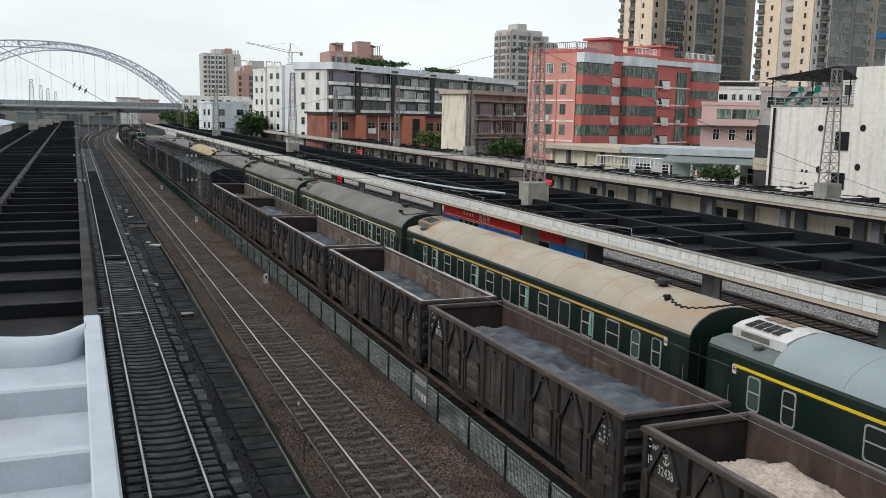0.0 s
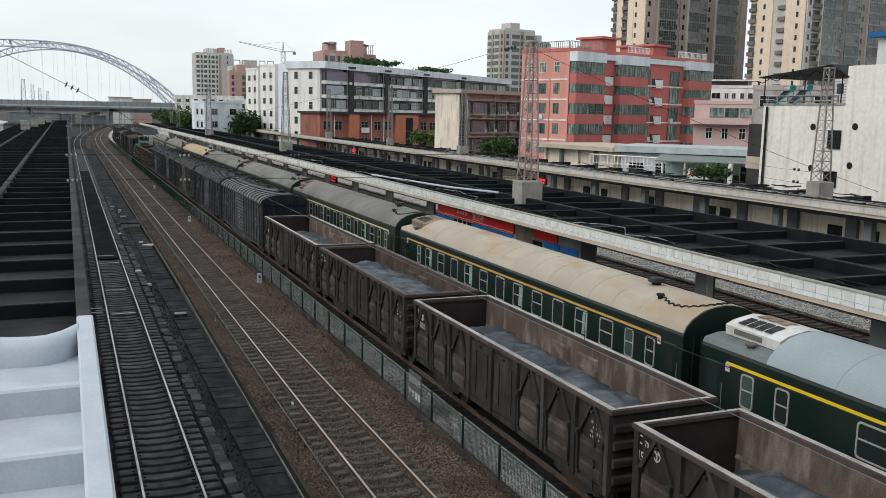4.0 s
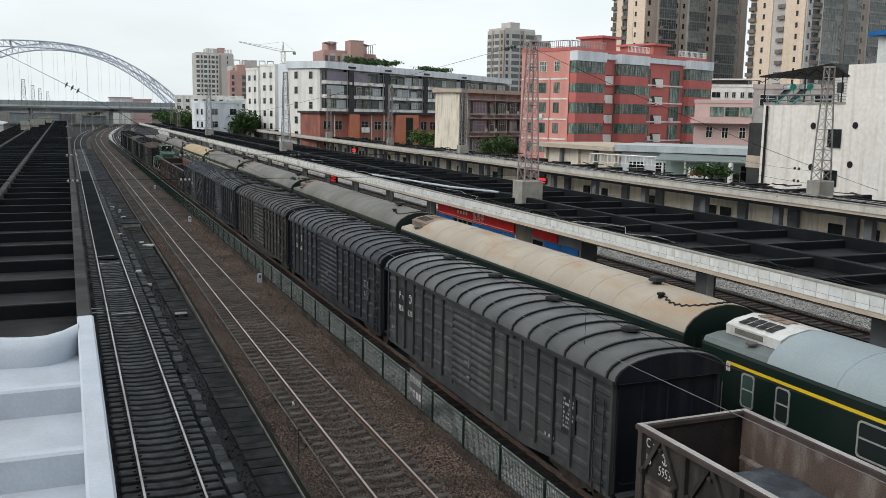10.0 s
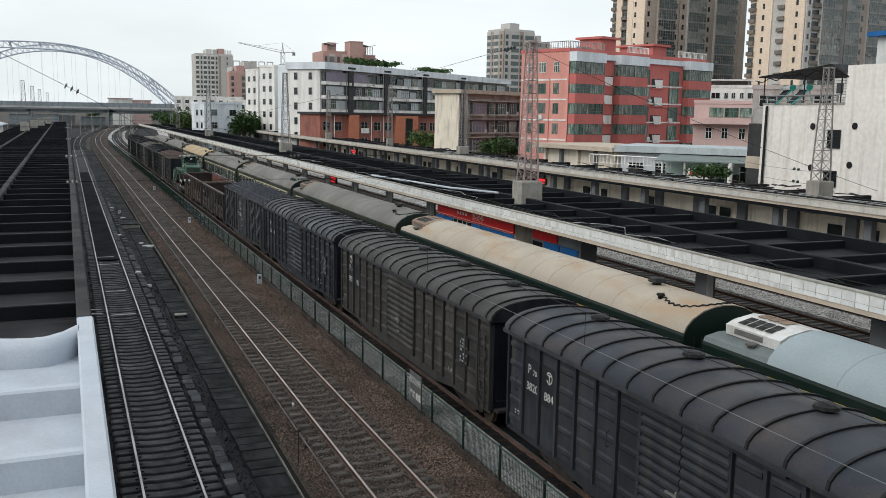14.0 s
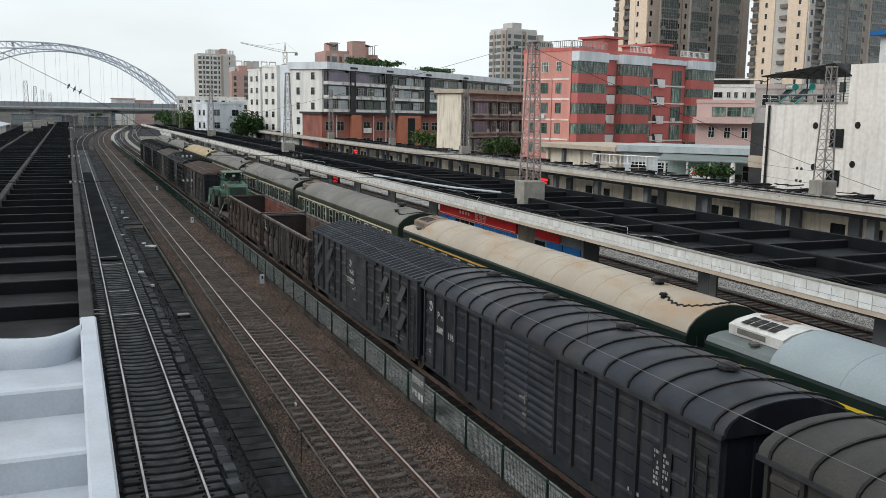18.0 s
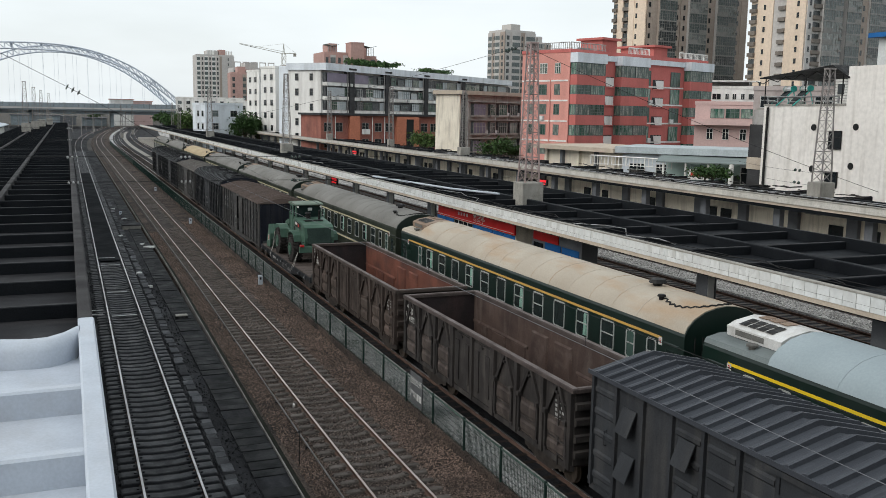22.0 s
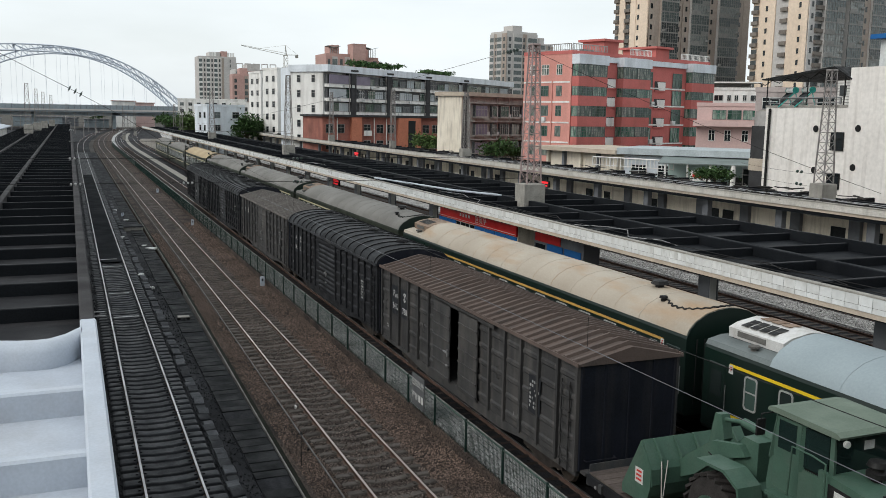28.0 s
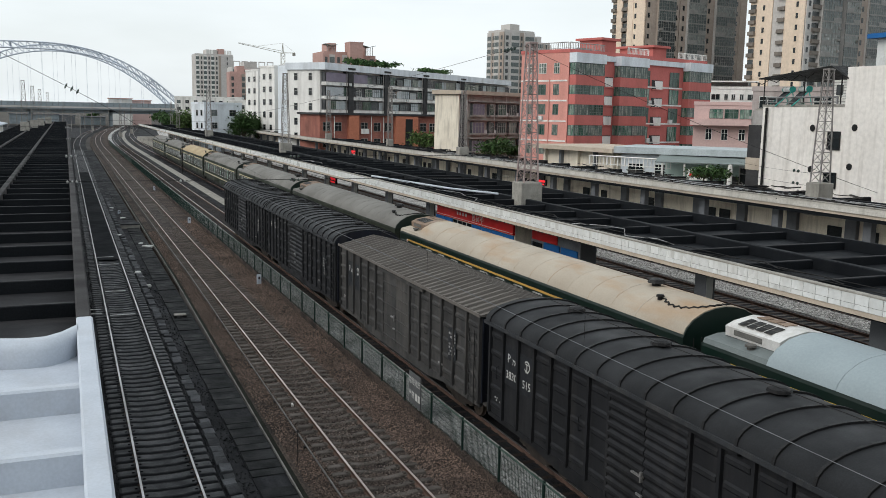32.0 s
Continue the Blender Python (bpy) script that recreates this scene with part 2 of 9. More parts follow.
        for k in range(len(rings) - 1):
            for i in range(sides):
                j = (i + 1) % sides
                f.append((k * sides + i, k * sides + j, (k + 1) * sides + j, (k + 1) * sides + i))
        f += [tuple(range(sides))[::-1], tuple(range((len(rings) - 1) * sides, len(rings) * sides))]
        return self.add(q, f)

    def data(self, name, material, smooth=False):
        me = bpy.data.meshes.new(name)
        me.from_pydata([tuple(q) for q in self.v], [], self.f)
        me.materials.append(material)
        bm = bmesh.new()
        bm.from_mesh(me)
        bmesh.ops.recalc_face_normals(bm, faces=bm.faces)
        bm.to_mesh(me)
        bm.free()
        if smooth:
            me.polygons.foreach_set("use_smooth", [True] * len(me.polygons))
            me.set_sharp_from_angle(angle=radians(smooth))
        return me


def thing(name, m=None, label="", category="", group="", kind=""):
    ob = new(name)
    ob.empty_display_size = 0.1
    if m is not None:
        ob.matrix_basis = m
    return tagged(ob, label, category, group, kind)


def part(name, geo, material, parent=None, label="", smooth=False, at=None):
    """Links a Geo, or a mesh that is shared, as one mesh object."""
    me = geo.data(name, material, smooth) if isinstance(geo, Geo) else geo
    ob = new(name, me)
    ob.parent = parent
    if at is not None:
        ob.matrix_basis = at
    return tagged(ob, label)


def solo(name, geo, material, label, category, kind="", group="", smooth=False, at=None):
    return tagged(part(name, geo, material, None, "", smooth, at), label, category, group, kind)


def lettering(name, text, size, material, parent, m, label=""):
    """Writing laid on a surface, as a mesh."""
    cu = bpy.data.curves.new(name, "FONT")
    cu.body, cu.size, cu.align_x, cu.align_y, cu.extrude, cu.resolution_u = text, size, "CENTER", "CENTER", 0.001, 2
    tmp = bpy.data.objects.new("tmp", cu)
    scene.collection.objects.link(tmp)
    bpy.context.view_layer.update()
    me = bpy.data.meshes.new_from_object(tmp.evaluated_get(bpy.context.evaluated_depsgraph_get()))
    bpy.data.objects.remove(tmp)
    me.materials.clear()
    me.materials.append(material)
    return part(name, me, material, parent, label, at=m)


def bend(y):
    """How far the tracks swing to the right of their straight line, far out."""
    if y < 235:
        return 0.0
    return (y - 235) ** 2 / 4200 if y < 420 else 8.149 + (y - 420) * 0.0881


def drift(y):
    """The kerb and the pipe draw away from the near track a little as they run out."""
    return -0.10 + 0.30 * min(1.0, max(0.0, (y - 20) / 36))


def drift_run(profile, x, y0, y1, z):
    return Geo().sweep(profile, [(x + drift(y), y, z) for y in (y0, 20, 32, 44, 56, y1)])


def line_y(a, b, step=12):
    n = max(1, int((b - a) / step))
    return [a + (b - a) * i / n for i in range(n + 1)]


def rib(profile, x, y0, y1, z=0.0):
    """An outline carried along the line of a track."""
    ys = [y0] + [y for y in line_y(0, 540, 15) if y0 < y < y1 and y > 230] + [y1]
    return Geo().sweep(profile, [(x + bend(y), y, z) for y in ys])


# ---- ground and tracks ----
X1, X2, X3, X4, X5, X6 = 2.22, 7.84, 13.22, 18.88, 34.2, 39.0
solo("ground", Geo().box(-2500, -300, -1.0, 2500, 4500, -0.42), EARTH, "grey-brown earth that reaches the horizon", "ground", "structure")


def bed(name, x0, x1, z, mat, label, y0=-8, y1=520, kind="structure"):
    return solo(name, rib([(x0 - 0.02, -0.45), (x1 + 0.02, -0.45), (x1, z), (x0, z)], 0, y0, y1), mat, label, "track bed", kind)


# Unseen wall, added to keep sky light off faces turned to the camera.
solo("wall_behind", Geo().box(-40, -9.6, -0.42, 70, -9.0, 18), CONCRETE, "unseen plain wall added behind the camera to block sky", "wall", "structure")
bed("ground_sooty_strip", -1.0, 4.42, -0.19, SOOT, "black sooty ground along the near track")
bed("ground_brown_ballast", 5.60, 10.95, -0.20, BALLAST, "reddish-brown stone ballast under the middle track")
bed("ground_pale_gravel", 10.96, 12.0, -0.10, WHITE_STONE, "pale grey gravel behind the fence")
bed("ground_freight_ballast", 12.0, 15.9, -0.145, SOOT, "brown ballast under the freight track")
bed("ground_yard", 15.9, 20.6, -0.2, SOOT, "dark dirty ballast under the passenger coaches")
bed("ground_far_ballast", 27.9, 40.6, -0.17, SOOT, "dark ballast under the far tracks")
bed("ground_far_gravel", 35.7, 37.6, -0.06, FAR_STONE, "pale gravel strip between the far tracks")
bed("ground_far_gravel", 29.0, 32.7, -0.06, FAR_STONE, "pale gravel strip beside the far track")
bed("ground_oily_strip", X2 - 1.4, X2 + 1.4, -0.165, OILY_SLEEPER, "oil-darkened ballast between the rails, far out", 78, 500)
solo("ground_far_yard", Geo().box(-70, 336, -0.5, 70, 545, -0.405), SOOT, "dark ground of the far yard under the bridge", "ground", "structure")
bed("ground_pale_path", 15.3, 16.4, -0.12, CONCRETE, "pale concrete path between the tracks", 92, 420)

RAIL = [(-0.065, 0.0), (-0.065, 0.02), (-0.012, 0.045), (-0.012, 0.125), (-0.036, 0.135), (-0.036, 0.168),
        (0.036, 0.168), (0.036, 0.135), (0.012, 0.125), (0.012, 0.045), (0.065, 0.02), (0.065, 0.0)]
HEAD = [(-0.034, 0.0), (-0.030, 0.012), (0.030, 0.012), (0.034, 0.0)]


def track(x, sleeper_mat, half, pitch, y0, y1, near_end, label, shine=RAIL_TOP, top=-0.14, clips=True, wide=0.13, dip=0.04):
    """Two rails on sleepers; the near sleepers are pieces, the far ones one mesh."""
    t = thing("railway_track", None, label, "railway track", "railway tracks")
    for side in (-0.7475, 0.7475):
        r = part("rail", rib(RAIL, x + side, y0, 520, -0.175), RAIL_RUST, t, "rust-brown steel rail")
        part("rail_head", rib(HEAD, x + side, y0, 520, -0.011), shine, r, "polished running surface")
    sl, secs = Geo(), ((-half, -0.02), (-half + 0.06, 0.0), (-0.55, 0.0), (-0.30, -dip), (0.30, -dip), (0.55, 0.0), (half - 0.06, 0.0), (half, -0.02))
    q, f = [], []
    for u, h in secs:
        q += [(u, -wide, -0.14), (u, -wide + 0.03, h - 0.02), (u, -wide + 0.055, h), (u, wide - 0.055, h), (u, wide - 0.03, h - 0.02), (u, wide, -0.14)]
    for k in range(len(secs) - 1):
        f += [(k * 6 + i, k * 6 + i + 1, k * 6 + i + 7, k * 6 + i + 6) for i in range(5)]
    sl.add(q, f + [(5, 4, 3, 2, 1, 0), tuple(range(len(q) - 6, len(q)))])
    if clips:
        for side in (-0.7475, 0.7475):
            for k in (-0.11, 0.11):
                sl.box(side + k - 0.035, -0.06, -0.01, side + k + 0.035, 0.06, 0.035)
    me = sl.data("sleeper", sleeper_mat)
    rng = random.Random(int(x * 100))
    y = y0
    rest = Geo()
    while y < y1:
        if y < near_end:
            part("sleeper", me, sleeper_mat, t, at=pose(x + rng.uniform(-0.02, 0.02), y, top + rng.uniform(-0.012, 0.008), 0, 0, rng.uniform(-0.8, 0.8)))
        else:
            rest.box(x + bend(y) - half, y - wide, top - 0.12, x + bend(y) + half, y + wide, top)
        y += pitch
    tagged(part("sleeper_rows", rest, sleeper_mat, t), kind="stuff")
    return t


track(X1, DARK_SLEEPER, 1.28, 0.57, 14, 230, 130, "near railway track with two bright rails on broad soot-black sleepers", top=-0.095, wide=0.215, dip=0.035)
track(X2, BROWN_SLEEPER, 1.28, 0.60, 12, 230, 96, "middle railway track with rusty rails on brown dusty concrete sleepers", RAIL_DULL, top=-0.118, wide=0.14, dip=0.045)
track(X3, OILY_SLEEPER, 1.28, 0.60, 8, 260, 36, "freight track with dull rails and brown sleepers", top=-0.13, clips=False)
track(X4, DARK_SLEEPER, 1.28, 0.60, 4, 260, 0, "track on which the green coaches stand", clips=False)
track(X5, BROWN_SLEEPER, 1.28, 0.60, 22, 200, 0, "far railway track between the platforms", RAIL_RUST, clips=False)
track(X6, BROWN_SLEEPER, 1.28, 0.60, 26, 200, 0, "outermost railway track beside the station platform", RAIL_RUST, clips=False)


# ---- platforms and their roofs ----
def platform_roof(name, x0, x1, z, y0, y1, pitch, label, slab_mat, mat, beam_mat, upstand=0.55, mids=(0.5,)):
    """A flat concrete roof with upstand beams across it and others along it."""
    t = thing(name, None, label, "platform canopy", "platform canopies")
    part("roof_slab", Geo().box(x0, y0, z - upstand - 0.2, x1, y1, z - upstand), slab_mat, t)
    stops = [x0] + [x0 + (x1 - x0) * k for k in mids] + [x1]
    for xm in stops[1:-1]:
        part("ridge_beam", Geo().soft_box(xm - 0.16, y0, z - upstand, xm + 0.16, y1, z + 0.05, 0.03), beam_mat, t, "lengthwise roof beam")
    for a, b in zip(stops, stops[1:]):
        a, b = a + (0.16 if a != x0 else 0), b - (0.16 if b != x1 else 0)
        me = Geo().soft_box(a, -0.11, -upstand, b, 0.11, 0, 0.02).data("roof_beam", mat)
        lip = Geo().box(a, -0.085, 0, b, 0.085, 0.004).data("beam_top", BEAM_TOP)
        y, rest = y0 + 0.2, Geo()
        while y < y1:
            if y > 130:
                rest.box(a, y - 0.11, z - upstand, b, y + 0.11, z - 0.05)
                y += pitch
                continue
            bm = part("roof_beam", me, mat, t, at=pose(0, y, z - 0.05))
            if y < 70:
                part("beam_top", lip, BEAM_TOP, bm, at=pose(0, 0, 0))
            y += pitch
        tagged(part("distant_beams", rest, mat, t), kind="stuff")
    return t


# Paler than the black beam sides: sky light painted onto the beam tops.
BEAM_TOP = shade("lit_beam_top", (0.040, 0.040, 0.042), (0.022, 0.0225, 0.024), 0.85, scale=0.8, grain=20, grain_amount=0.2)


def tile_wall(t, x, y0, y1, near_end, z0, z1):
    """The tiled fascia of a platform roof: tiles as pieces up close, then one mesh."""
    part("fascia_core", Geo().box(x, y0, z0, x + 0.16, y1, z1 - 0.01), GROUT, t)
    zm = z0 + (z1 - z0) * 0.36
    low = Geo().box(-0.012, 0.006, 0, 0.004, 0.492, zm - z0 - 0.010).data("tile", WHITE_TILE)
    high = Geo().box(-0.012, 0.006, 0, 0.004, 0.492, z1 - zm).data("tile", WHITE_TILE)
    rng = random.Random(5)
    y, rest = y0, Geo()
    while y < y1:
        if y < near_end:
            part("tile", low, WHITE_TILE, t, at=pose(x + rng.uniform(-0.003, 0.003), y, z0))
            part("tile", high, WHITE_TILE, t, at=pose(x + rng.uniform(-0.003, 0.003), y, zm))
            y += 0.5
        else:
            rest.box(x - 0.012, y + 0.006, z0, x + 0.004, y + 1.99, zm - 0.008)
            rest.box(x - 0.012, y + 0.006, zm, x + 0.004, y + 1.99, z1)
            y += 2.0
    tagged(part("tile_rows", rest, WHITE_TILE, t), kind="stuff")
    part("coping", Geo().box(x - 0.03, y0, z1, x + 0.22, y1, z1 + 0.05), CONCRETE, t, "stained concrete coping")


# roof over the platform at the near track, dusty black; its first bays are coated white
ZC1, Y_WHITE, Y_EDGE = 5.0, 21.2, 22.7
roof1 = platform_roof("platform_canopy", -11.6, 0.03, ZC1, Y_WHITE, 330, 3.6, "long black felt-covered platform roof with upstand beams", SLAB_FELT, BLACK_ROOF, BROWN_ROOF, upstand=0.42, mids=(0.35, 0.68))
part("edge_beam", Geo().soft_box(0.03, Y_EDGE, ZC1 - 0.9, 0.37, 330, ZC1 + 0.05, 0.04), BROWN_ROOF, roof1, "dusty brown edge beam")
solo("platform", Geo().box(-12, -8, -0.45, 0.45, 335, 0.85), CONCRETE, "grey concrete platform at the near track", "platform", "structure")
white = thing("coated_canopy", None, "near bays of the platform roof, coated white against rain", "platform canopy", "platform canopies")
part("roof_slab", Geo().box(-11.6, -6, ZC1 - 0.75, 0.03, Y_WHITE - 0.01, ZC1 - 0.5), WHITE_COAT, white, "white-coated roof slab")
part("edge_beam", Geo().soft_box(0.03, -6, ZC1 - 0.9, 0.40, Y_EDGE - 0.01, ZC1 + 0.06, 0.04), WHITE_COAT, white, "white-coated edge beam with lapped sheets")
for y in (-1.0, 2.6, 6.3, 10.2, 13.75, 17.15):
    part("roof_beam", Geo().prism([(y - 0.12, ZC1 - 0.5), (y - 0.08, ZC1 - 0.04), (y - 0.03, ZC1 + 0.0), (y + 0.22, ZC1 - 0.02), (y + 0.5, ZC1 - 0.3), (y + 1.0, ZC1 - 0.5)], -11.6, 0.03, "x"), WHITE_COAT, white, "white-coated upstand beam", smooth=30)
lip, n = [], 36
for k in range(n + 1):
    x = -11.6 + 11.65 * k / n
    lip.append((x, 20.78 + 1.15 * max(0, x + 0.75) ** 2 + 0.05 * math.sin(x * 2.3), ZC1 + 0.02 + 0.05 * math.sin(x * 1.7)))
rl = Geo()
q, f = [], []
for x, y, z in lip:
    q += [(x, y - 0.34, ZC1 - 0.5), (x, y - 0.30, z - 0.12), (x, y - 0.1, z + 0.05), (x, y + 0.2, z + 0.07), (x, y + 0.42, z), (x, y + 0.5, ZC1 - 0.5)]
for k in range(n):
    f += [(k * 6 + i, k * 6 + i + 1, k * 6 + i + 7, k * 6 + i + 6) for i in range(5)]
part("end_beam", rl.add(q, f), WHITE_COAT, white, "wavy end of the white coating over the last beam", smooth=60)

# roof over the platform beside the coaches
ZC2, XA, XB = 5.08, 21.0, 30.6
roof2 = platform_roof("platform_canopy", XA + 0.2, XB, ZC2 - 0.12, 8, 300, 3.4, "long black platform roof with a white-tiled fascia", BLACK_ROOF, BLACK_ROOF, BLACK_ROOF, upstand=0.38, mids=(0.47,))
tile_wall(roof2, XA, 8, 300, 66, ZC2 - 0.46, ZC2)
part("soffit_beam", Geo().box(XA + 0.02, 8, ZC2 - 0.62, XA + 0.4, 300, ZC2 - 0.462), CREAM_BEAM, roof2, "cream-painted beam under the fascia")
part("far_edge", Geo().box(XB, 8, ZC2 - 0.75, XB + 0.2, 300, ZC2 - 0.02), BLACK_ROOF, roof2)
solo("platform", Geo().box(20.72, -8, -0.45, 27.8, 305, 0.95), CONCRETE, "grey concrete platform between the tracks", "platform", "structure")


def canopy_post(x, y, h=3.30):
    t = thing("canopy_post", pose(x, y, 0.95), "grey-painted concrete post that carries the platform roof", "post", "canopy posts")
    part("shaft", Geo().box(-0.2, -0.36, 0, 0.2, 0.36, h), GREY_PAINT, t)
    part("tiled_face", Geo().box(-0.22, -0.372, 0, 0.10, -0.363, h), WHITE_TILE, t, "face clad in white tiles")
    return t


post = canopy_post(23.0, 10.6)
for y in (19.6, 28.1, 37.7, 47.2, 57.2, 65.9, 75, 84, 93, 102, 111, 120, 129, 138, 147, 156, 165, 174, 183, 192, 201, 210, 219, 228):
    copy_thing(post, pose(23.0, y, 0.95))

# kiosk and its red banner on that platform
BANNER_RED = shade("red_banner", (0.52, 0.022, 0.022), (0.42, 0.02, 0.02), 0.5, scale=0.6, grain_amount=0.05)
SIGN_BLUE = shade("blue_panel", (0.02, 0.13, 0.36), (0.015, 0.09, 0.26), 0.5, scale=0.8, grain_amount=0.08)
DARK_GLASS = glass("dark_window_glass", (0.012, 0.016, 0.018))
kiosk = thing("kiosk", pose(22.25, 43.0, 1.62), "platform kiosk with blue panels under a red banner", "kiosk")
part("body", Geo().box(0, 0, -0.67, 3.0, 11.0, 2.75), CREAM_WALL, kiosk)
part("banner", Geo().box(-0.12, 0.0, 1.95, -0.02, 10.9, 2.76), BANNER_RED, kiosk, "long red banner board")
lettering("banner_writing", "售货亭", 0.55, WHITE_PAINT, kiosk, Matrix.Translation((-0.126, 4.6, 2.32)) @ Matrix(((0, 0, -1, 0), (-1, 0, 0, 0), (0, 1, 0, 0), (0, 0, 0, 1))), "white characters on the banner")
part("banner_line", Geo().box(-0.127, 0.1, 2.02, -0.121, 11.2, 2.05), WHITE_PAINT, kiosk)
for k in range(4):
    part("banner_mark", Geo().box(-0.126, 6.2 + k * 0.42, 2.26, -0.121, 6.42 + k * 0.42, 2.44), WHITE_PAINT, kiosk)
for k in range(8):
    if k not in (4, 5):
        pn = part("panel", Geo().box(-0.05, 0.1 + k * 1.4, 0.1, -0.01, 1.4 + k * 1.4, 1.9), SIGN_BLUE, kiosk, "blue notice panel")
        part("panel_mark", Geo().box(-0.056, 0.3 + k * 1.4, 1.55, -0.051, 1.15 + k * 1.4, 1.68), WHITE_PAINT, pn)
    else:
        wn_ = part("window", Geo().box(-0.04, 0.1 + k * 1.4, 0.9, -0.02, 1.4 + k * 1.4, 1.88), DARK_GLASS, kiosk)
        part("window_bar", Geo().box(-0.06, 0.1 + k * 1.4, 1.36, -0.045, 1.4 + k * 1.4, 1.42).box(-0.06, 0.72 + k * 1.4, 0.9, -0.045, 0.78 + k * 1.4, 1.88), WHITE_TILE, wn_)
booth = thing("booth", pose(22.6, 35.6, 0.95), "small platform booth with blue doors", "booth")
part("body", Geo().box(0, 1.2, 0, 0.9, 6.2, 3.25), GREY_PAINT, booth)
for k in range(2):
    part("door", Geo().box(-0.05, 1.4 + k * 1.75, 0.0, -0.004, 3.0 + k * 1.75, 2.6), SIGN_BLUE, booth, "blue panelled door")
part("sign", Geo().box(-0.06, 3.4, 2.64, -0.004, 6.0, 3.15), BANNER_RED, booth, "dark red sign board")
part("window", Geo().box(-0.04, 5.0, 1.2, -0.004, 6.0, 2.5), DARK_GLASS, booth)

LED_RED = glow("red_led", (0.9, 0.02, 0.03), 0.55)
for x, y, z, w in ((24.0, 84.4, 3.05, 3.4), (43.4, 77.6, 3.15, 1.9), (43.4, 141.0, 3.2, 2.6)):
    led = thing("led_sign", pose(x, y, z), "red glowing departure board hung under a platform roof", "led sign", "departure boards")
    part("housing", Geo().box(-0.05, 0, 0, 0.1, w, 0.62), DARK_STEEL, led)
    part("hanger", Geo().box(0, w * 0.2, 0.6, 0.05, w * 0.2 + 0.05, 4.35 - z).box(0, w * 0.8, 0.6, 0.05, w * 0.8 + 0.05, 4.35 - z), DARK_STEEL, led)
    part("led_line", Geo().box(-0.06, 0.15, 0.34, -0.051, w - 0.15, 0.56), LED_RED, led, "glowing red line of text")
    part("led_line", Geo().box(-0.06, 0.3, 0.08, -0.051, w - 0.4, 0.22), LED_RED, led)

# roof along the station buildings, over a cream wall with pilasters
ZC3, XD = 5.1, 42.6
roof3 = platform_roof("platform_canopy", XD + 0.2, 50.5, ZC3 - 0.1, 20, 330, 5.0, "black platform roof along the station buildings", BLACK_ROOF, BLACK_ROOF, BLACK_ROOF)
FASCIA3 = shade("pale_painted_fascia", (0.56, 0.54, 0.50), (0.45, 0.43, 0.39), 0.8, scale=0.6, grain=10, grain_amount=0.1, streak=(0.25, 0.23, 0.21), streak_amount=0.5, streak_scale=(1.5, 1.5, 0.6))
part("fascia", Geo().box(XD, 20, ZC3 - 0.42, XD + 0.18, 330, ZC3), FASCIA3, roof3, "pale weathered fascia")
part("fascia_step", Geo().box(XD + 0.1, 20, ZC3 - 0.62, XD + 0.3, 330, ZC3 - 0.424), CREAM_BEAM, roof3, "cream beam under the fascia")
part("coping", Geo().box(XD - 0.05, 20, ZC3, XD + 0.24, 330, ZC3 + 0.05), CONCRETE, roof3)
solo("platform", Geo().box(40.9, -8, -0.45, 60, 335, 0.95), CONCRETE, "grey concrete platform along the station buildings", "platform", "structure")
wall3 = tagged(part("wall_station", Geo().box(46.2, 18, 0.95, 46.5, 330, 4.25), CREAM_WALL), "long cream station wall behind the platform", "wall", kind="structure")
pil = Geo().box(-0.28, -0.45, 0, 0, 0.45, 3.4).data("pilaster", GREY_PAINT)
dr3 = Geo().box(-0.05, -0.6, 0, -0.004, 0.6, 2.3).data("door_pane", DARK_GLASS)
wi3 = Geo().box(-0.05, -0.5, 1.2, -0.004, 0.5, 2.3).data("window_pane", DARK_GLASS)
rng = random.Random(8)
for k in range(60):
    y = 22 + k * 5.1
    part("pilaster", pil, GREY_PAINT, wall3, at=pose(46.2, y, 0.95))
    if k % 2 == 0:
        part("door_pane", dr3, DARK_GLASS, wall3, at=pose(46.2, y + 1.7 + rng.uniform(-0.3, 0.6), 0.95))
    if k % 3 == 0:
        part("window_pane", wi3, DARK_GLASS, wall3, at=pose(46.2, y + 3.6, 0.95))
pst3 = Geo().box(-0.2, -0.3, 0, 0.2, 0.3, 3.5).data("shaft", GREY_PAINT)
for k in range(40):
    t3 = thing("canopy_post", pose(44.0, 24 + k * 7.6, 0.95), "grey post under the station roof", "post", "canopy posts")
    part("shaft", pst3, GREY_PAINT, t3)


# ---- the freight train ----
WAGON_BROWN = shade("weathered_wagon_paint", (0.041, 0.0370, 0.0355), (0.021, 0.019, 0.0185), 0.72, scale=1.1, spread=0.5, grain=35, grain_amount=0.18, bump=0.25,
                    streak=(0.10, 0.088, 0.08), streak_amount=0.5, streak_scale=(3, 3, 0.5), by_object=0.10)
WAGON_RED = shade("rust_brown_wagon_paint", (0.050, 0.039, 0.034), (0.028, 0.022, 0.019), 0.72, scale=1.1, spread=0.5, grain=35, grain_amount=0.18, bump=0.25,
                  streak=(0.13, 0.10, 0.088), streak_amount=0.5, streak_scale=(3, 3, 0.5), by_object=0.10)
WAGON_DOOR = shade("worn_drop_door_paint", (0.070, 0.056, 0.050), (0.034, 0.028, 0.026), 0.72, scale=1.4, spread=0.45, grain=35, grain_amount=0.2, bump=0.25,
                   streak=(0.135, 0.11, 0.098), streak_amount=0.55, streak_scale=(2.5, 2.5, 0.9), by_object=0.25)
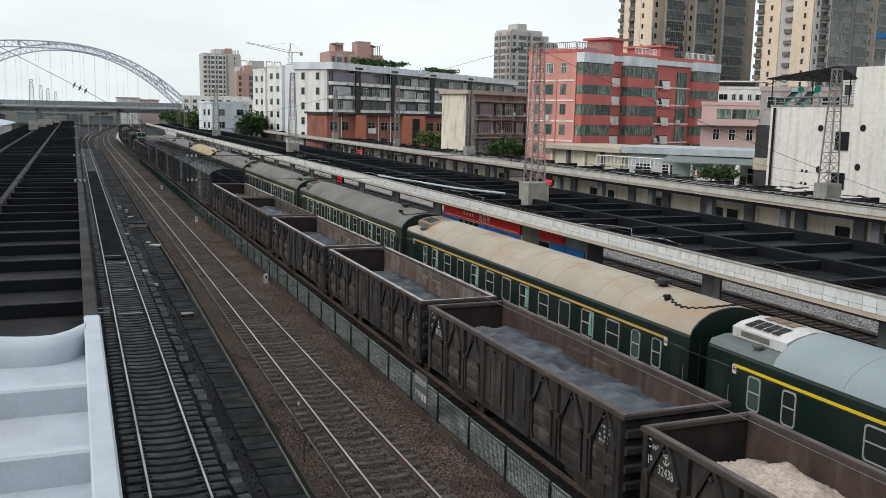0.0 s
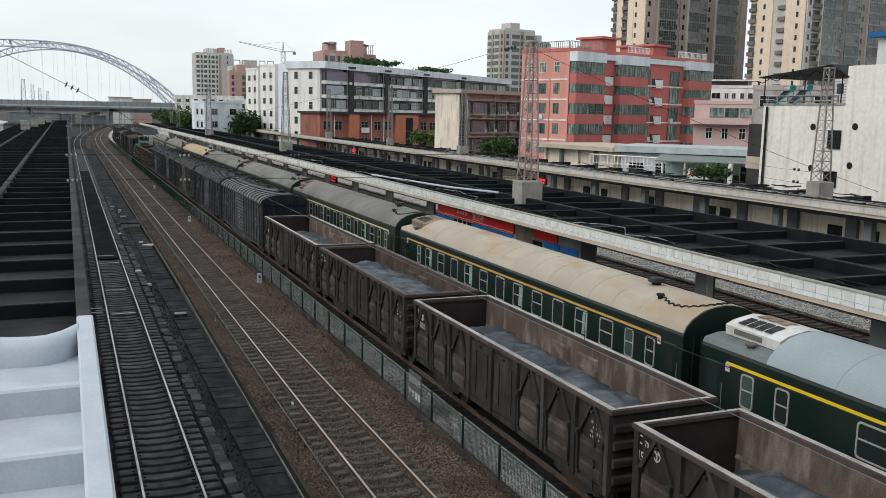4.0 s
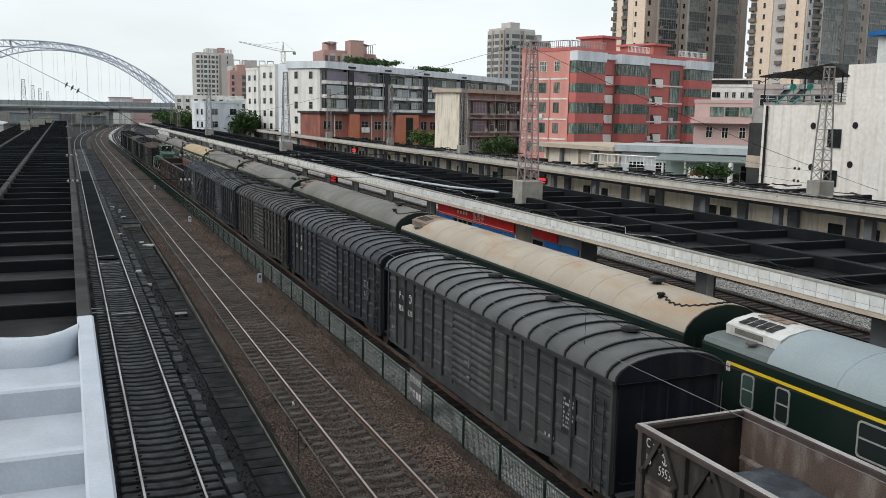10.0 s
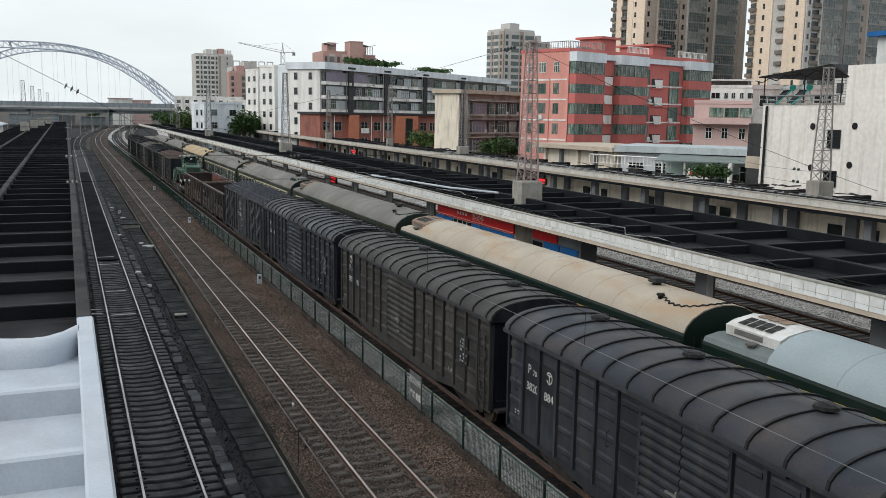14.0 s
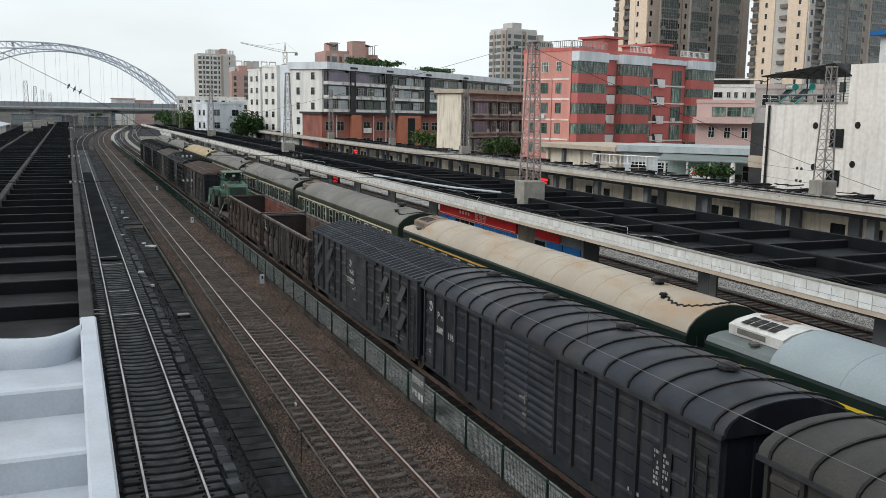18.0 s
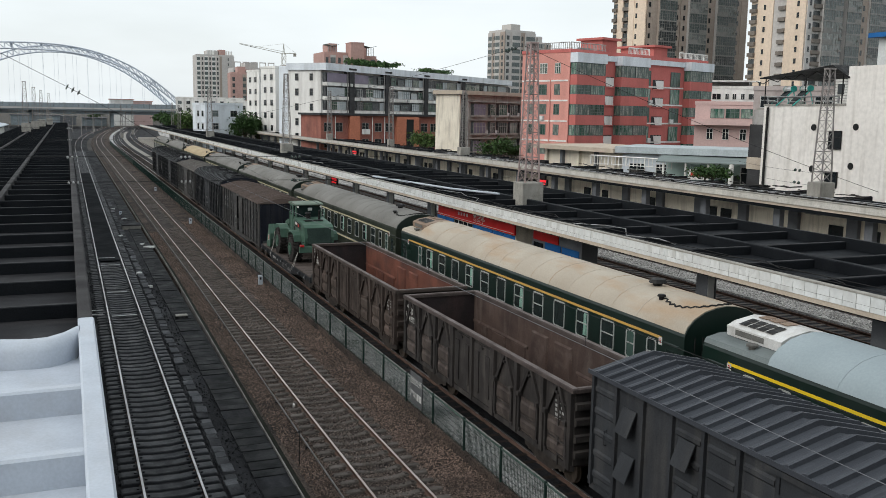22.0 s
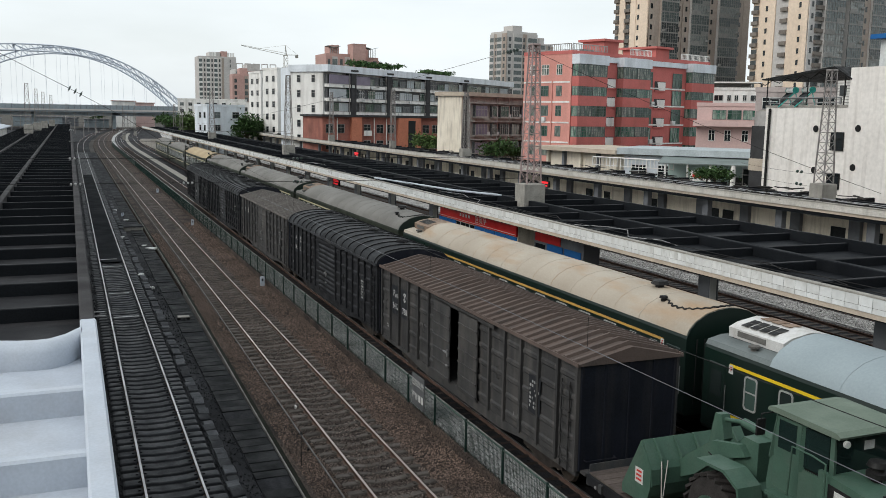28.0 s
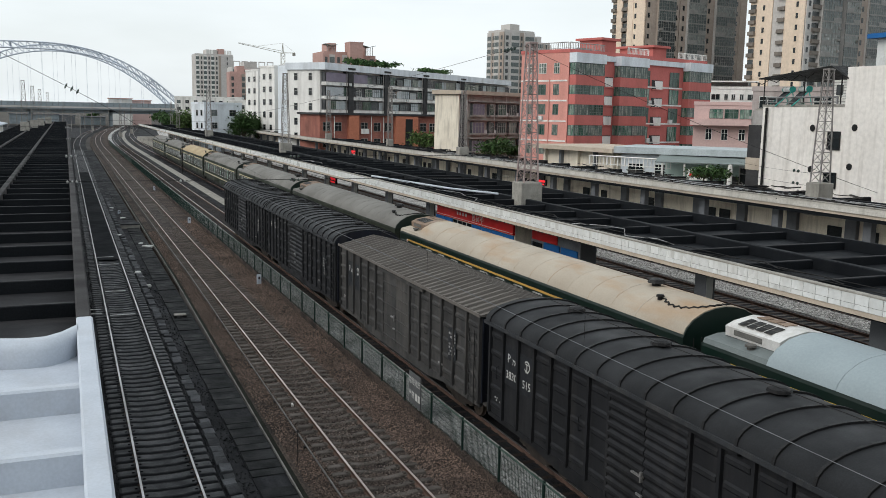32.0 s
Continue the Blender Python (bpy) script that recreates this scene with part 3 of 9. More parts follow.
WAGON_DOOR_RED = shade("rusty_drop_door_paint", (0.074, 0.057, 0.048), (0.040, 0.031, 0.027), 0.72, scale=1.4, spread=0.45, grain=35, grain_amount=0.2, bump=0.25,
                       streak=(0.14, 0.10, 0.085), streak_amount=0.5, streak_scale=(2.5, 2.5, 0.9), by_object=0.2)
WAGON_RIM = shade("rubbed_rim_paint", (0.086, 0.069, 0.064), (0.046, 0.037, 0.035), 0.7, scale=1.3, spread=0.5, grain=30, grain_amount=0.2, bump=0.2)
WAGON_RIM_RED = shade("brown_rim_paint", (0.076, 0.060, 0.053), (0.044, 0.035, 0.031), 0.7, scale=1.3, spread=0.5, grain=30, grain_amount=0.2, bump=0.2)
WAGON_INSIDE = shade("rubbed_rusty_steel", (0.082, 0.056, 0.047), (0.042, 0.030, 0.027), 0.75, scale=0.8, spread=0.5, grain=25, grain_amount=0.15, bump=0.2,
                     streak=(0.13, 0.105, 0.093), streak_amount=0.5, streak_scale=(2.5, 2.5, 0.6))
WAGON_INSIDE_RED = shade("red_rusty_steel", (0.17, 0.066, 0.045), (0.085, 0.038, 0.030), 0.8, scale=0.8, spread=0.5, grain=25, grain_amount=0.15, bump=0.2,
                         streak=(0.055, 0.034, 0.032), streak_amount=0.7, streak_scale=(0.8, 0.8, 1.6))
# Shade down inside the open wagons is put into this dark steel.
SHADED_STEEL = shade("shade_darkened_steel", (0.040, 0.031, 0.031), (0.019, 0.016, 0.017), 0.8, scale=0.7, spread=0.5, grain=25, grain_amount=0.2, bump=0.2,
                    streak=(0.085, 0.050, 0.043), streak_amount=0.35, streak_scale=(1.5, 1.5, 0.6))
RIM_PALE = shade("rim_rubbed_bare", (0.46, 0.44, 0.43), (0.20, 0.18, 0.17), 0.7, scale=1.3, spread=0.6, grain=30, grain_amount=0.25)
DUSTY_INSIDE = shade("dust_streaked_steel", (0.125, 0.092, 0.078), (0.066, 0.049, 0.042), 0.8, scale=0.8, spread=0.5, grain=25, grain_amount=0.2, bump=0.2,
                     streak=(0.30, 0.275, 0.255), streak_amount=0.55, streak_scale=(2.2, 2.2, 0.7))
RIM_WORN = shade("worn_rim_steel", (0.155, 0.13, 0.124), (0.07, 0.059, 0.056), 0.7, scale=1.3, spread=0.6, grain=30, grain_amount=0.25)
VAN_BLACK = shade("black_van_paint", (0.058, 0.061, 0.064), (0.034, 0.037, 0.040), 0.6, scale=0.9, spread=0.5, grain=35, grain_amount=0.15, bump=0.2,
                  streak=(0.090, 0.084, 0.078), streak_amount=0.55, streak_scale=(3, 3, 0.4), by_object=0.16)
VAN_GREY = shade("grey_dusty_van_paint", (0.042, 0.045, 0.050), (0.023, 0.025, 0.028), 0.62, scale=0.9, spread=0.5, grain=35, grain_amount=0.15, bump=0.2,
                 streak=(0.072, 0.069, 0.067), streak_amount=0.55, streak_scale=(3, 3, 0.4), by_object=0.12)
VAN_ROOF = shade("dusty_black_van_roof", (0.060, 0.063, 0.064), (0.036, 0.038, 0.041), 0.44, scale=0.7, spread=0.5, grain=30, grain_amount=0.15, bump=0.15,
                 streak=(0.09, 0.085, 0.08), streak_amount=0.4, streak_scale=(0.6, 0.6, 0.6))
ROOF_SLATE = shade("blue_black_van_roof", (0.056, 0.061, 0.072), (0.038, 0.042, 0.050), 0.5, scale=0.7, spread=0.5, grain=30, grain_amount=0.15, bump=0.15)
VAN_SOOT = shade("soot_black_van_paint", (0.021, 0.022, 0.025), (0.012, 0.0125, 0.014), 0.62, scale=0.9, spread=0.5, grain=35, grain_amount=0.15, bump=0.2,
                 streak=(0.040, 0.039, 0.038), streak_amount=0.45, streak_scale=(3, 3, 0.4), by_object=0.12)
ROOF_SOOT = shade("soot_black_van_roof", (0.023, 0.0245, 0.027), (0.014, 0.015, 0.0165), 0.6, scale=0.7, spread=0.5, grain=30, grain_amount=0.15, bump=0.15)
# One tone for the ends of every van, darker than its sides.
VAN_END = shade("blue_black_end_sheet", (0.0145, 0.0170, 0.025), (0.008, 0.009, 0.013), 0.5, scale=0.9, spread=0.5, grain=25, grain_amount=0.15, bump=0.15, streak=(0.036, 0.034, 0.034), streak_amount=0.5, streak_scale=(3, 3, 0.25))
VAN_DUST = shade("dusty_grey_van_paint", (0.058, 0.057, 0.056), (0.032, 0.032, 0.033), 0.66, scale=0.9, spread=0.5, grain=35, grain_amount=0.15, bump=0.2,
                 streak=(0.098, 0.090, 0.082), streak_amount=0.55, streak_scale=(3, 3, 0.4), by_object=0.14)
STENCIL_DULL = shade("faded_stencil_paint", (0.40, 0.40, 0.39), (0.20, 0.20, 0.195), 0.8, scale=9, spread=0.5, grain=60, grain_amount=0.2)
VAN_NAVY = shade("blue_black_van_paint", (0.035, 0.039, 0.047), (0.019, 0.022, 0.028), 0.58, scale=0.9, spread=0.5, grain=35, grain_amount=0.15, bump=0.2,
                 streak=(0.070, 0.062, 0.056), streak_amount=0.5, streak_scale=(3, 3, 0.4), by_object=0.2)
ROOF_NAVY = shade("slate_dark_van_roof", (0.037, 0.042, 0.053), (0.022, 0.026, 0.033), 0.46, scale=0.6, spread=0.5, grain=30, grain_amount=0.15, bump=0.15,
                  streak=(0.080, 0.062, 0.054), streak_amount=0.5, streak_scale=(0.8, 0.5, 0.8))
VAN_WARM = shade("brown_grey_van_paint", (0.049, 0.047, 0.045), (0.027, 0.026, 0.026), 0.64, scale=0.9, spread=0.5, grain=35, grain_amount=0.15, bump=0.2,
                 streak=(0.080, 0.073, 0.066), streak_amount=0.5, streak_scale=(3, 3, 0.4), by_object=0.15)
ROOF_WARM = shade("dusty_brown_black_roof", (0.060, 0.058, 0.055), (0.038, 0.037, 0.036), 0.55, scale=0.6, spread=0.5, grain=30, grain_amount=0.15, bump=0.15)
VAN_PATCH = shade("repainted_black_patch", (0.024, 0.026, 0.030), (0.019, 0.021, 0.024), 0.55, scale=2.0, grain_amount=0.1)
VAN_RIB = shade("black_roof_rib", (0.020, 0.020, 0.021), (0.014, 0.014, 0.015), 0.55, scale=2)
ROOF_DUST = shade("dusty_brown_grey_van_roof", (0.155, 0.142, 0.130), (0.095, 0.087, 0.081), 0.7, scale=0.5, spread=0.6, grain=30, grain_amount=0.15, bump=0.15)
ROOF_RUST = shade("rust_brown_van_roof", (0.13, 0.098, 0.085), (0.085, 0.066, 0.058), 0.75, scale=0.5, spread=0.6, grain=30, grain_amount=0.15, bump=0.15,
                  streak=(0.055, 0.050, 0.048), streak_amount=0.6, streak_scale=(0.8, 2.5, 1.0))
COAL = shade("blue_grey_mineral_load", (0.064, 0.075, 0.090), (0.031, 0.037, 0.046), 0.66, scale=0.9, spread=0.4, grain=14, grain_amount=0.2, bump=0.35, bump_size=0.03,
             streak=(0.17, 0.18, 0.195), streak_amount=0.55, streak_scale=(1.1, 1.9, 1.0), gloss=0.35)
PALE_LOAD = shade("pale_salt_load", (0.55, 0.46, 0.40), (0.40, 0.33, 0.28), 0.95, scale=2.0, spread=0.5, grain=12, grain_amount=0.25, bump=0.8, bump_size=0.05)
BOGIE = shade("dirty_bogie_steel", (0.050, 0.042, 0.037), (0.028, 0.025, 0.023), 0.85, scale=4, grain=40, bump=0.3)
WHEEL = shade("wheel_steel", (0.14, 0.11, 0.09), (0.07, 0.06, 0.05), 0.6, 0.5, scale=4)


def ring_badge(parent, m, r=0.17):
    """The round railway emblem, as a plain ring on a stem."""
    g = Geo()
    for i in range(18):
        a, b = [radians(-60 + 300 * k / 18) for k in (i, i + 1)]
        q = [(r * s * math.sin(t), r * s * -math.cos(t), z) for z in (0, 0.003) for t, s in ((a, 0.78), (b, 0.78), (b, 1.0), (a, 1.0))]
        g.add(q, [(0, 1, 2, 3), (4, 5, 6, 7), (0, 1, 5, 4), (2, 3, 7, 6)])
    g.box(-r * 0.12, -r * 0.9, 0, r * 0.12, r * 0.45, 0.003).box(-r * 0.5, r * 0.3, 0, r * 0.5, r * 0.5, 0.003).box(-r * 0.4, -r * 1.05, 0, r * 0.4, -r * 0.85, 0.003)
    part("badge", g, WHITE_PAINT, parent, "round white painted emblem", at=m)


def stencil_bars(parent, m, w, h, rows, seed):
    """Small writing that cannot be read."""
    rng = random.Random(seed)
    g = Geo()
    for i in range(rows):
        z = h / 2 - h * (i + 0.5) / rows
        x = -w / 2
        while x < w / 2 - 0.05:
            u = rng.uniform(0.02, 0.10)
            if rng.random() < 0.3:
                x += u + 0.05
                continue
            g.box(x, z - h / rows * 0.3, 0, min(x + u, w / 2), z + h / rows * 0.3, 0.003)
            x += u + rng.uniform(0.02, 0.06)
    part("small_markings", g, STENCIL_DULL, parent, "small white markings", at=m)


def side_pose(x, y, z):
    """Writing on the wagon's left flank: it reads towards the near end."""
    return Matrix.Translation((x, y, z)) @ Matrix(((0, 0, -1, 0), (-1, 0, 0, 0), (0, 1, 0, 0), (0, 0, 0, 1)))


def bogie_meshes():
    fr = Geo()
    fr.prism([(-1.15, 0.42), (-1.15, 0.62), (-0.6, 0.68), (-0.35, 0.86), (0.35, 0.86), (0.6, 0.68), (1.15, 0.62), (1.15, 0.42), (0.8, 0.40), (0.4, 0.24), (-0.4, 0.24), (-0.8, 0.40)], -0.09, 0.09, "x")
    ws = Geo()
    for s in (-1, 1):
        ws.lathe([(0.0, -0.07), (0.36, -0.07), (0.42, -0.05), (0.42, 0.05), (0.45, 0.055), (0.45, 0.075), (0.0, 0.075)], (-0.7475 * s, 0, 0.43), 18, "x")
    ws.tube((-1.1, 0, 0.43), (1.1, 0, 0.43), 0.08, 8)
    sp = Geo()
    for k in (-0.22, 0.0, 0.22):
        for j in range(4):
            sp.lathe([(0.075, 0), (0.095, 0.03), (0.075, 0.06)], (0, k, 0.34 + j * 0.07), 8)
    return fr.data("side_frame", BOGIE, 35), ws.data("wheelset", WHEEL, 35), sp.data("spring", BOGIE, 40)


SIDE_FRAME, WHEELSET, SPRING = bogie_meshes()


def add_running_gear(t, length, spread):
    part("centre_sill", Geo().box(-0.25, -length / 2, 0.72, 0.25, length / 2, 1.05), BOGIE, t)
    for e in (-1, 1):
        y = e * spread
        b = part("bogie", Geo().box(-0.95, y - 0.25, 0.55, 0.95, y + 0.25, 0.82), BOGIE, t, "dirty cast-steel bogie")
        for s in (-1, 1):
            part("side_frame", SIDE_FRAME, BOGIE, b, at=pose(s * 1.02, y, 0))
            part("spring", SPRING, BOGIE, b, at=pose(s * 1.0, y, 0))
        for k in (-0.9, 0.9):
            part("wheelset", WHEELSET, WHEEL, b, at=pose(0, y + k, 0))
        c = Geo().box(-0.12, e * length / 2 - 0.1, 0.78, 0.12, e * length / 2 + 0.35, 1.0)
        c.soft_box(-0.2, e * (length / 2 + 0.34) - 0.13, 0.72, 0.2, e * (length / 2 + 0.34) + 0.13, 1.05, 0.05)
        part("coupler", c, BOGIE, t)
        for x in (-0.35, 0.35):
            part("brake_hose", Geo().wire([(x, e * length / 2, 0.85), (x, e * (length / 2 + 0.2), 0.7), (x * 0.8, e * (length / 2 + 0.35), 0.45)], 0.025, 5), DARK_STEEL, t)


def gondola(length, label, paint, inside, bays=8, worn=None):
    """An open wagon with deep side stakes, bracing and drop doors."""
    t = thing("open_wagon", None, label, "open wagon", "freight wagons")
    z0, z1, xw = 1.02, 3.02, 1.44
    half = length / 2
    part("floor", Geo().box(-xw, -half, 0.98, xw, half, 1.08), SHADED_STEEL, t, "steel floor, darkened by colour as shade")
    bay = length / bays
    stake = Geo().prism([(-0.10, 0), (-0.085, 0.10), (0.085, 0.10), (0.10, 0)], z0 - 0.12, z1 - 0.02, "z").data("stake", paint)
    thick = Geo().prism([(-0.15, 0), (-0.13, 0.11), (0.13, 0.11), (0.15, 0)], z0 - 0.12, z1 - 0.02, "z").data("stake", paint)
    d = Geo().box(-bay / 2 + 0.17, 0.0, z0 + 0.02, bay / 2 - 0.17, 0.035, z0 + 1.02)
    for za, zb in ((0.10, 0.38), (0.56, 0.92)):
        d.soft_box(-bay / 2 + 0.30, -(zb - za) / 2, 0, bay / 2 - 0.30, (zb - za) / 2, 0.055, 0.05, Matrix.Translation((0, 0.033, z0 + (za + zb) / 2)) @ Matrix(((1, 0, 0, 0), (0, 0, 1, 0), (0, -1, 0, 0), (0, 0, 0, 1))))
    door_paint = WAGON_DOOR if paint is WAGON_BROWN else WAGON_DOOR_RED
    door = d.data("drop_door", door_paint)
    latch = Geo()
    for k in (-1, 1):
        latch.box(k * (bay / 2 - 0.24) - 0.04, 0.035, z0 + 0.10, k * (bay / 2 - 0.24) + 0.04, 0.11, z0 + 1.12)
        latch.soft_box(k * (bay / 2 - 0.24) - 0.07, 0.035, z0 + 1.04, k * (bay / 2 - 0.24) + 0.07, 0.16, z0 + 1.17, 0.02)
        latch.soft_box(k * (bay / 2 - 0.24) - 0.06, 0.035, z0 - 0.02, k * (bay / 2 - 0.24) + 0.06, 0.09, z0 + 0.08, 0.02)
    latch.box(-bay / 2 + 0.24, 0.03, z0 + 0.46, bay / 2 - 0.24, 0.05, z0 + 0.5)
    latch = latch.data("door_latch", paint)
    arm, foot = bay / 2 - 0.13, z0 + 1.06
    brace = [Geo().prism([(0.0, z1 - 0.05), (k * 0.13, z1 - 0.05), (k * arm, foot), (k * (arm - 0.11), foot - 0.03)], 0.0, 0.075, "y").data("brace", paint) for k in (-1, 1)]
    tall = Geo().box(-bay / 2 + 0.15, 0, z0 + 0.04, bay / 2 - 0.15, 0.04, z1 - 0.16)
    for k in (0.25, 0.75):
        x = -bay / 2 + bay * k
        tall.box(x - 0.15, 0.04, z0 + 0.25, x + 0.15, 0.075, z1 - 0.4)
    tall = tall.data("side_door", paint)
    hook = Geo().box(-0.05, 0, z1 - 0.26, 0.05, 0.10, z1 - 0.20).data("rope_hook", paint)
    press = Geo().soft_box(-bay * 0.36, -0.75, 0, bay * 0.36, 0.62, 0.06, 0.06).data("inner_panel", inside)
    low_press = Geo().soft_box(-bay * 0.36, -0.42, 0, bay * 0.36, 0.32, 0.05, 0.045).data("inner_panel", inside)
    for s in (-1, 1):
        turn = pose(s * xw, 0, 0, 0, 0, 90 if s < 0 else -90)
        wall = part("side_wall", Geo().box(-xw - 0.012, -half, z0, -xw + 0.012, half, z1) if s < 0 else Geo().box(xw - 0.012, -half, z0, xw + 0.012, half, z1), paint, t)
        part("inner_lining", Geo().box(s * (xw - 0.026), -half + 0.03, z0 + 0.07, s * (xw - 0.014), half - 0.03, z1), inside, wall, "rubbed rusty inner face")
        part("side_sill", Geo().box(s * xw - 0.06, -half, z0 - 0.16, s * xw + 0.06, half, z0 + 0.0), paint, t)
        for i in range(bays + 1 if s < 0 else 0):
            part("stake", thick if i in (3, 5) else stake, paint, wall, at=turn @ pose(-half + bay * i if 0 < i < bays else (-half + 0.1 if i == 0 else half - 0.1), 0.014, 0))
        if s > 0:
            far = Geo()
            for i in range(bays + 1):
                y = max(-half + 0.1, min(half - 0.1, -half + bay * i))
                far.box(xw + 0.014, y - 0.10, z0 - 0.12, xw + 0.11, y + 0.10, z1 - 0.02)
            part("stake", far, paint, wall, "side stakes of the flank turned away")
        for i in range(bays):
            c = turn @ pose(-half + bay * (i + 0.5), 0.014, 0)
            if s > 0:
                pass
            elif i in (3, 4):
                part("side_door", tall, paint, wall, at=c)
            else:
                part("drop_door", door, door_paint, wall, at=c)
                part("door_latch", latch, paint, wall, at=c)
                for b_me in brace:
                    part("brace", b_me, paint, wall, at=c)
            if s < 0:
                part("rope_hook", hook, paint, wall, at=c)
            y = -half + bay * (i + 0.5)
            inward = Matrix.Translation((s * (xw - 0.03), y, 2.05 if i in (3, 4) else 1.62)) @ Matrix(((0, 0, -s, 0), (1, 0, 0, 0), (0, 1, 0, 0), (0, 0, 0, 1)))
            if s > 0 and i == 0:
                for a, b in ((-half + 0.05, -bay - 0.08), (bay + 0.08, half - 0.05)):
                    part("inner_ledge", Geo().prism([(xw - 0.027, 2.02), (xw - 0.075, 1.95), (xw - 0.075, 1.91), (xw - 0.027, 1.88)], a, b), inside, wall, "sloping ledge along the inner face")
            if s > 0:
                part("inner_panel", press if i in (3, 4) else low_press, inside, wall, at=inward)
    for e in (-1, 1):
        wall = part("end_wall", Geo().box(-xw, e * half - 0.014, z0, xw, e * half + 0.014, z1), paint, t)
        part("inner_lining", Geo().box(-xw + 0.03, e * (half - 0.028), z0 + 0.07, xw - 0.03, e * (half - 0.016), z1), SHADED_STEEL, wall, "inner end face, darkened by colour as shade")
        for z in (1.32, 1.75, 2.2, 2.62):
            part("end_rib", Geo().prism([(z - 0.11, 0), (z - 0.08, 0.10), (z + 0.08, 0.10), (z + 0.11, 0)], -xw, xw, "z").data("end_rib", paint), paint, wall,
                 at=Matrix(((0, 0, 1, 0), (0, e, 0, e * (half + 0.015)), (1, 0, 0, 0), (0, 0, 0, 1))))
    r = Geo()
    for s in (-1, 1):
        r.soft_box(s * (xw + 0.03) - 0.09, -half - 0.09, z1 - 0.03, s * (xw + 0.03) + 0.09, half + 0.09, z1 + 0.10, 0.03)
    rim = part("top_rim", r, WAGON_RIM if paint is WAGON_BROWN else WAGON_RIM_RED, t, "thick rounded top rim")
    for e in (-1, 1):
        part("end_rim", Geo().soft_box(-xw + 0.06, e * half - 0.09, z1 - 0.03, xw - 0.06, e * half + 0.09, z1 + 0.097, 0.03), WAGON_RIM if paint is WAGON_BROWN else WAGON_RIM_RED, t)
    for s in (-1, 1):
        part("rim_wear", Geo().box(s * (xw + 0.03) - 0.078, -half - 0.05, z1 + 0.1, s * (xw + 0.03) + 0.078, half + 0.05, z1 + 0.104), worn or RIM_WORN, rim, "rim rubbed bright on top")
    for e in (-1, 1):
        part("rim_wear", Geo().box(-xw + 0.07, e * half - 0.05, z1 + 0.098, xw - 0.07, e * half + 0.05, z1 + 0.102), worn or RIM_WORN, rim)
    lad = Geo()
    for k in (0, 0.42):
        lad.box(-xw - 0.10, -half + 0.22 + k, z0 - 0.2, -xw - 0.07, -half + 0.26 + k, z1 - 0.3)
    for k in range(5):
        lad.box(-xw - 0.10, -half + 0.22, z0 + 0.1 + k * 0.36, -xw - 0.07, -half + 0.66, z0 + 0.13 + k * 0.36)
    part("ladder", lad, paint, t)
    add_running_gear(t, length, length / 2 - 2.1)
    return t


def load(t, length, z, mat, label, seed, rough=0.10):
    """A loose heap in a wagon, uneven, lower towards the ends."""
    nx, ny, half = 30, 150, length / 2 - 0.1
    g, v, f = Geo(), [], []
    for j in range(ny + 1):
        for i in range(nx + 1):
            x, y = -1.40 + 2.8 * i / nx, -half + 2 * half * j / ny
            dune = 1 - 2.2 * abs(noise.noise((x * 0.55 + y * 0.35 + seed, y * 0.55 - x * 0.2, seed)))
            ripple = 1 - 2 * abs(noise.noise((x * 1.5 + y * 0.5 + seed, y * 1.25, 3.0 + seed)))
            end = min(1.0, max(0.0, (half - abs(y)) / 1.5))
            h = z - 0.10 + 0.12 * (1 - (x / 1.4) ** 2) + rough * (1.1 * dune + 0.85 * ripple) - 0.55 * (1 - end) ** 2 + rough * 0.25 * noise.noise((x * 4.0, y * 4.0, seed))
            v.append((x, y, h))
    for j in range(ny):
        for i in range(nx):
            a = j * (nx + 1) + i
            f.append((a, a + 1, a + nx + 2, a + nx + 1))
    b = len(v)
    v += [(-1.40, -half, 1.09), (1.40, -half, 1.09), (1.40, half, 1.09), (-1.40, half, 1.09)]
    f.append((b, b + 1, b + 2, b + 3))
    g.add(v, f)
    return part("load", g, mat, t, label, smooth=60)


def arc_roof(half_w, z_eave, rise, n=14):
    return [(half_w * math.sin(radians(-90 + 180 * i / n)), z_eave + rise * math.cos(radians(-90 + 180 * i / n)) ** 0.85) for i in range(n + 1)]


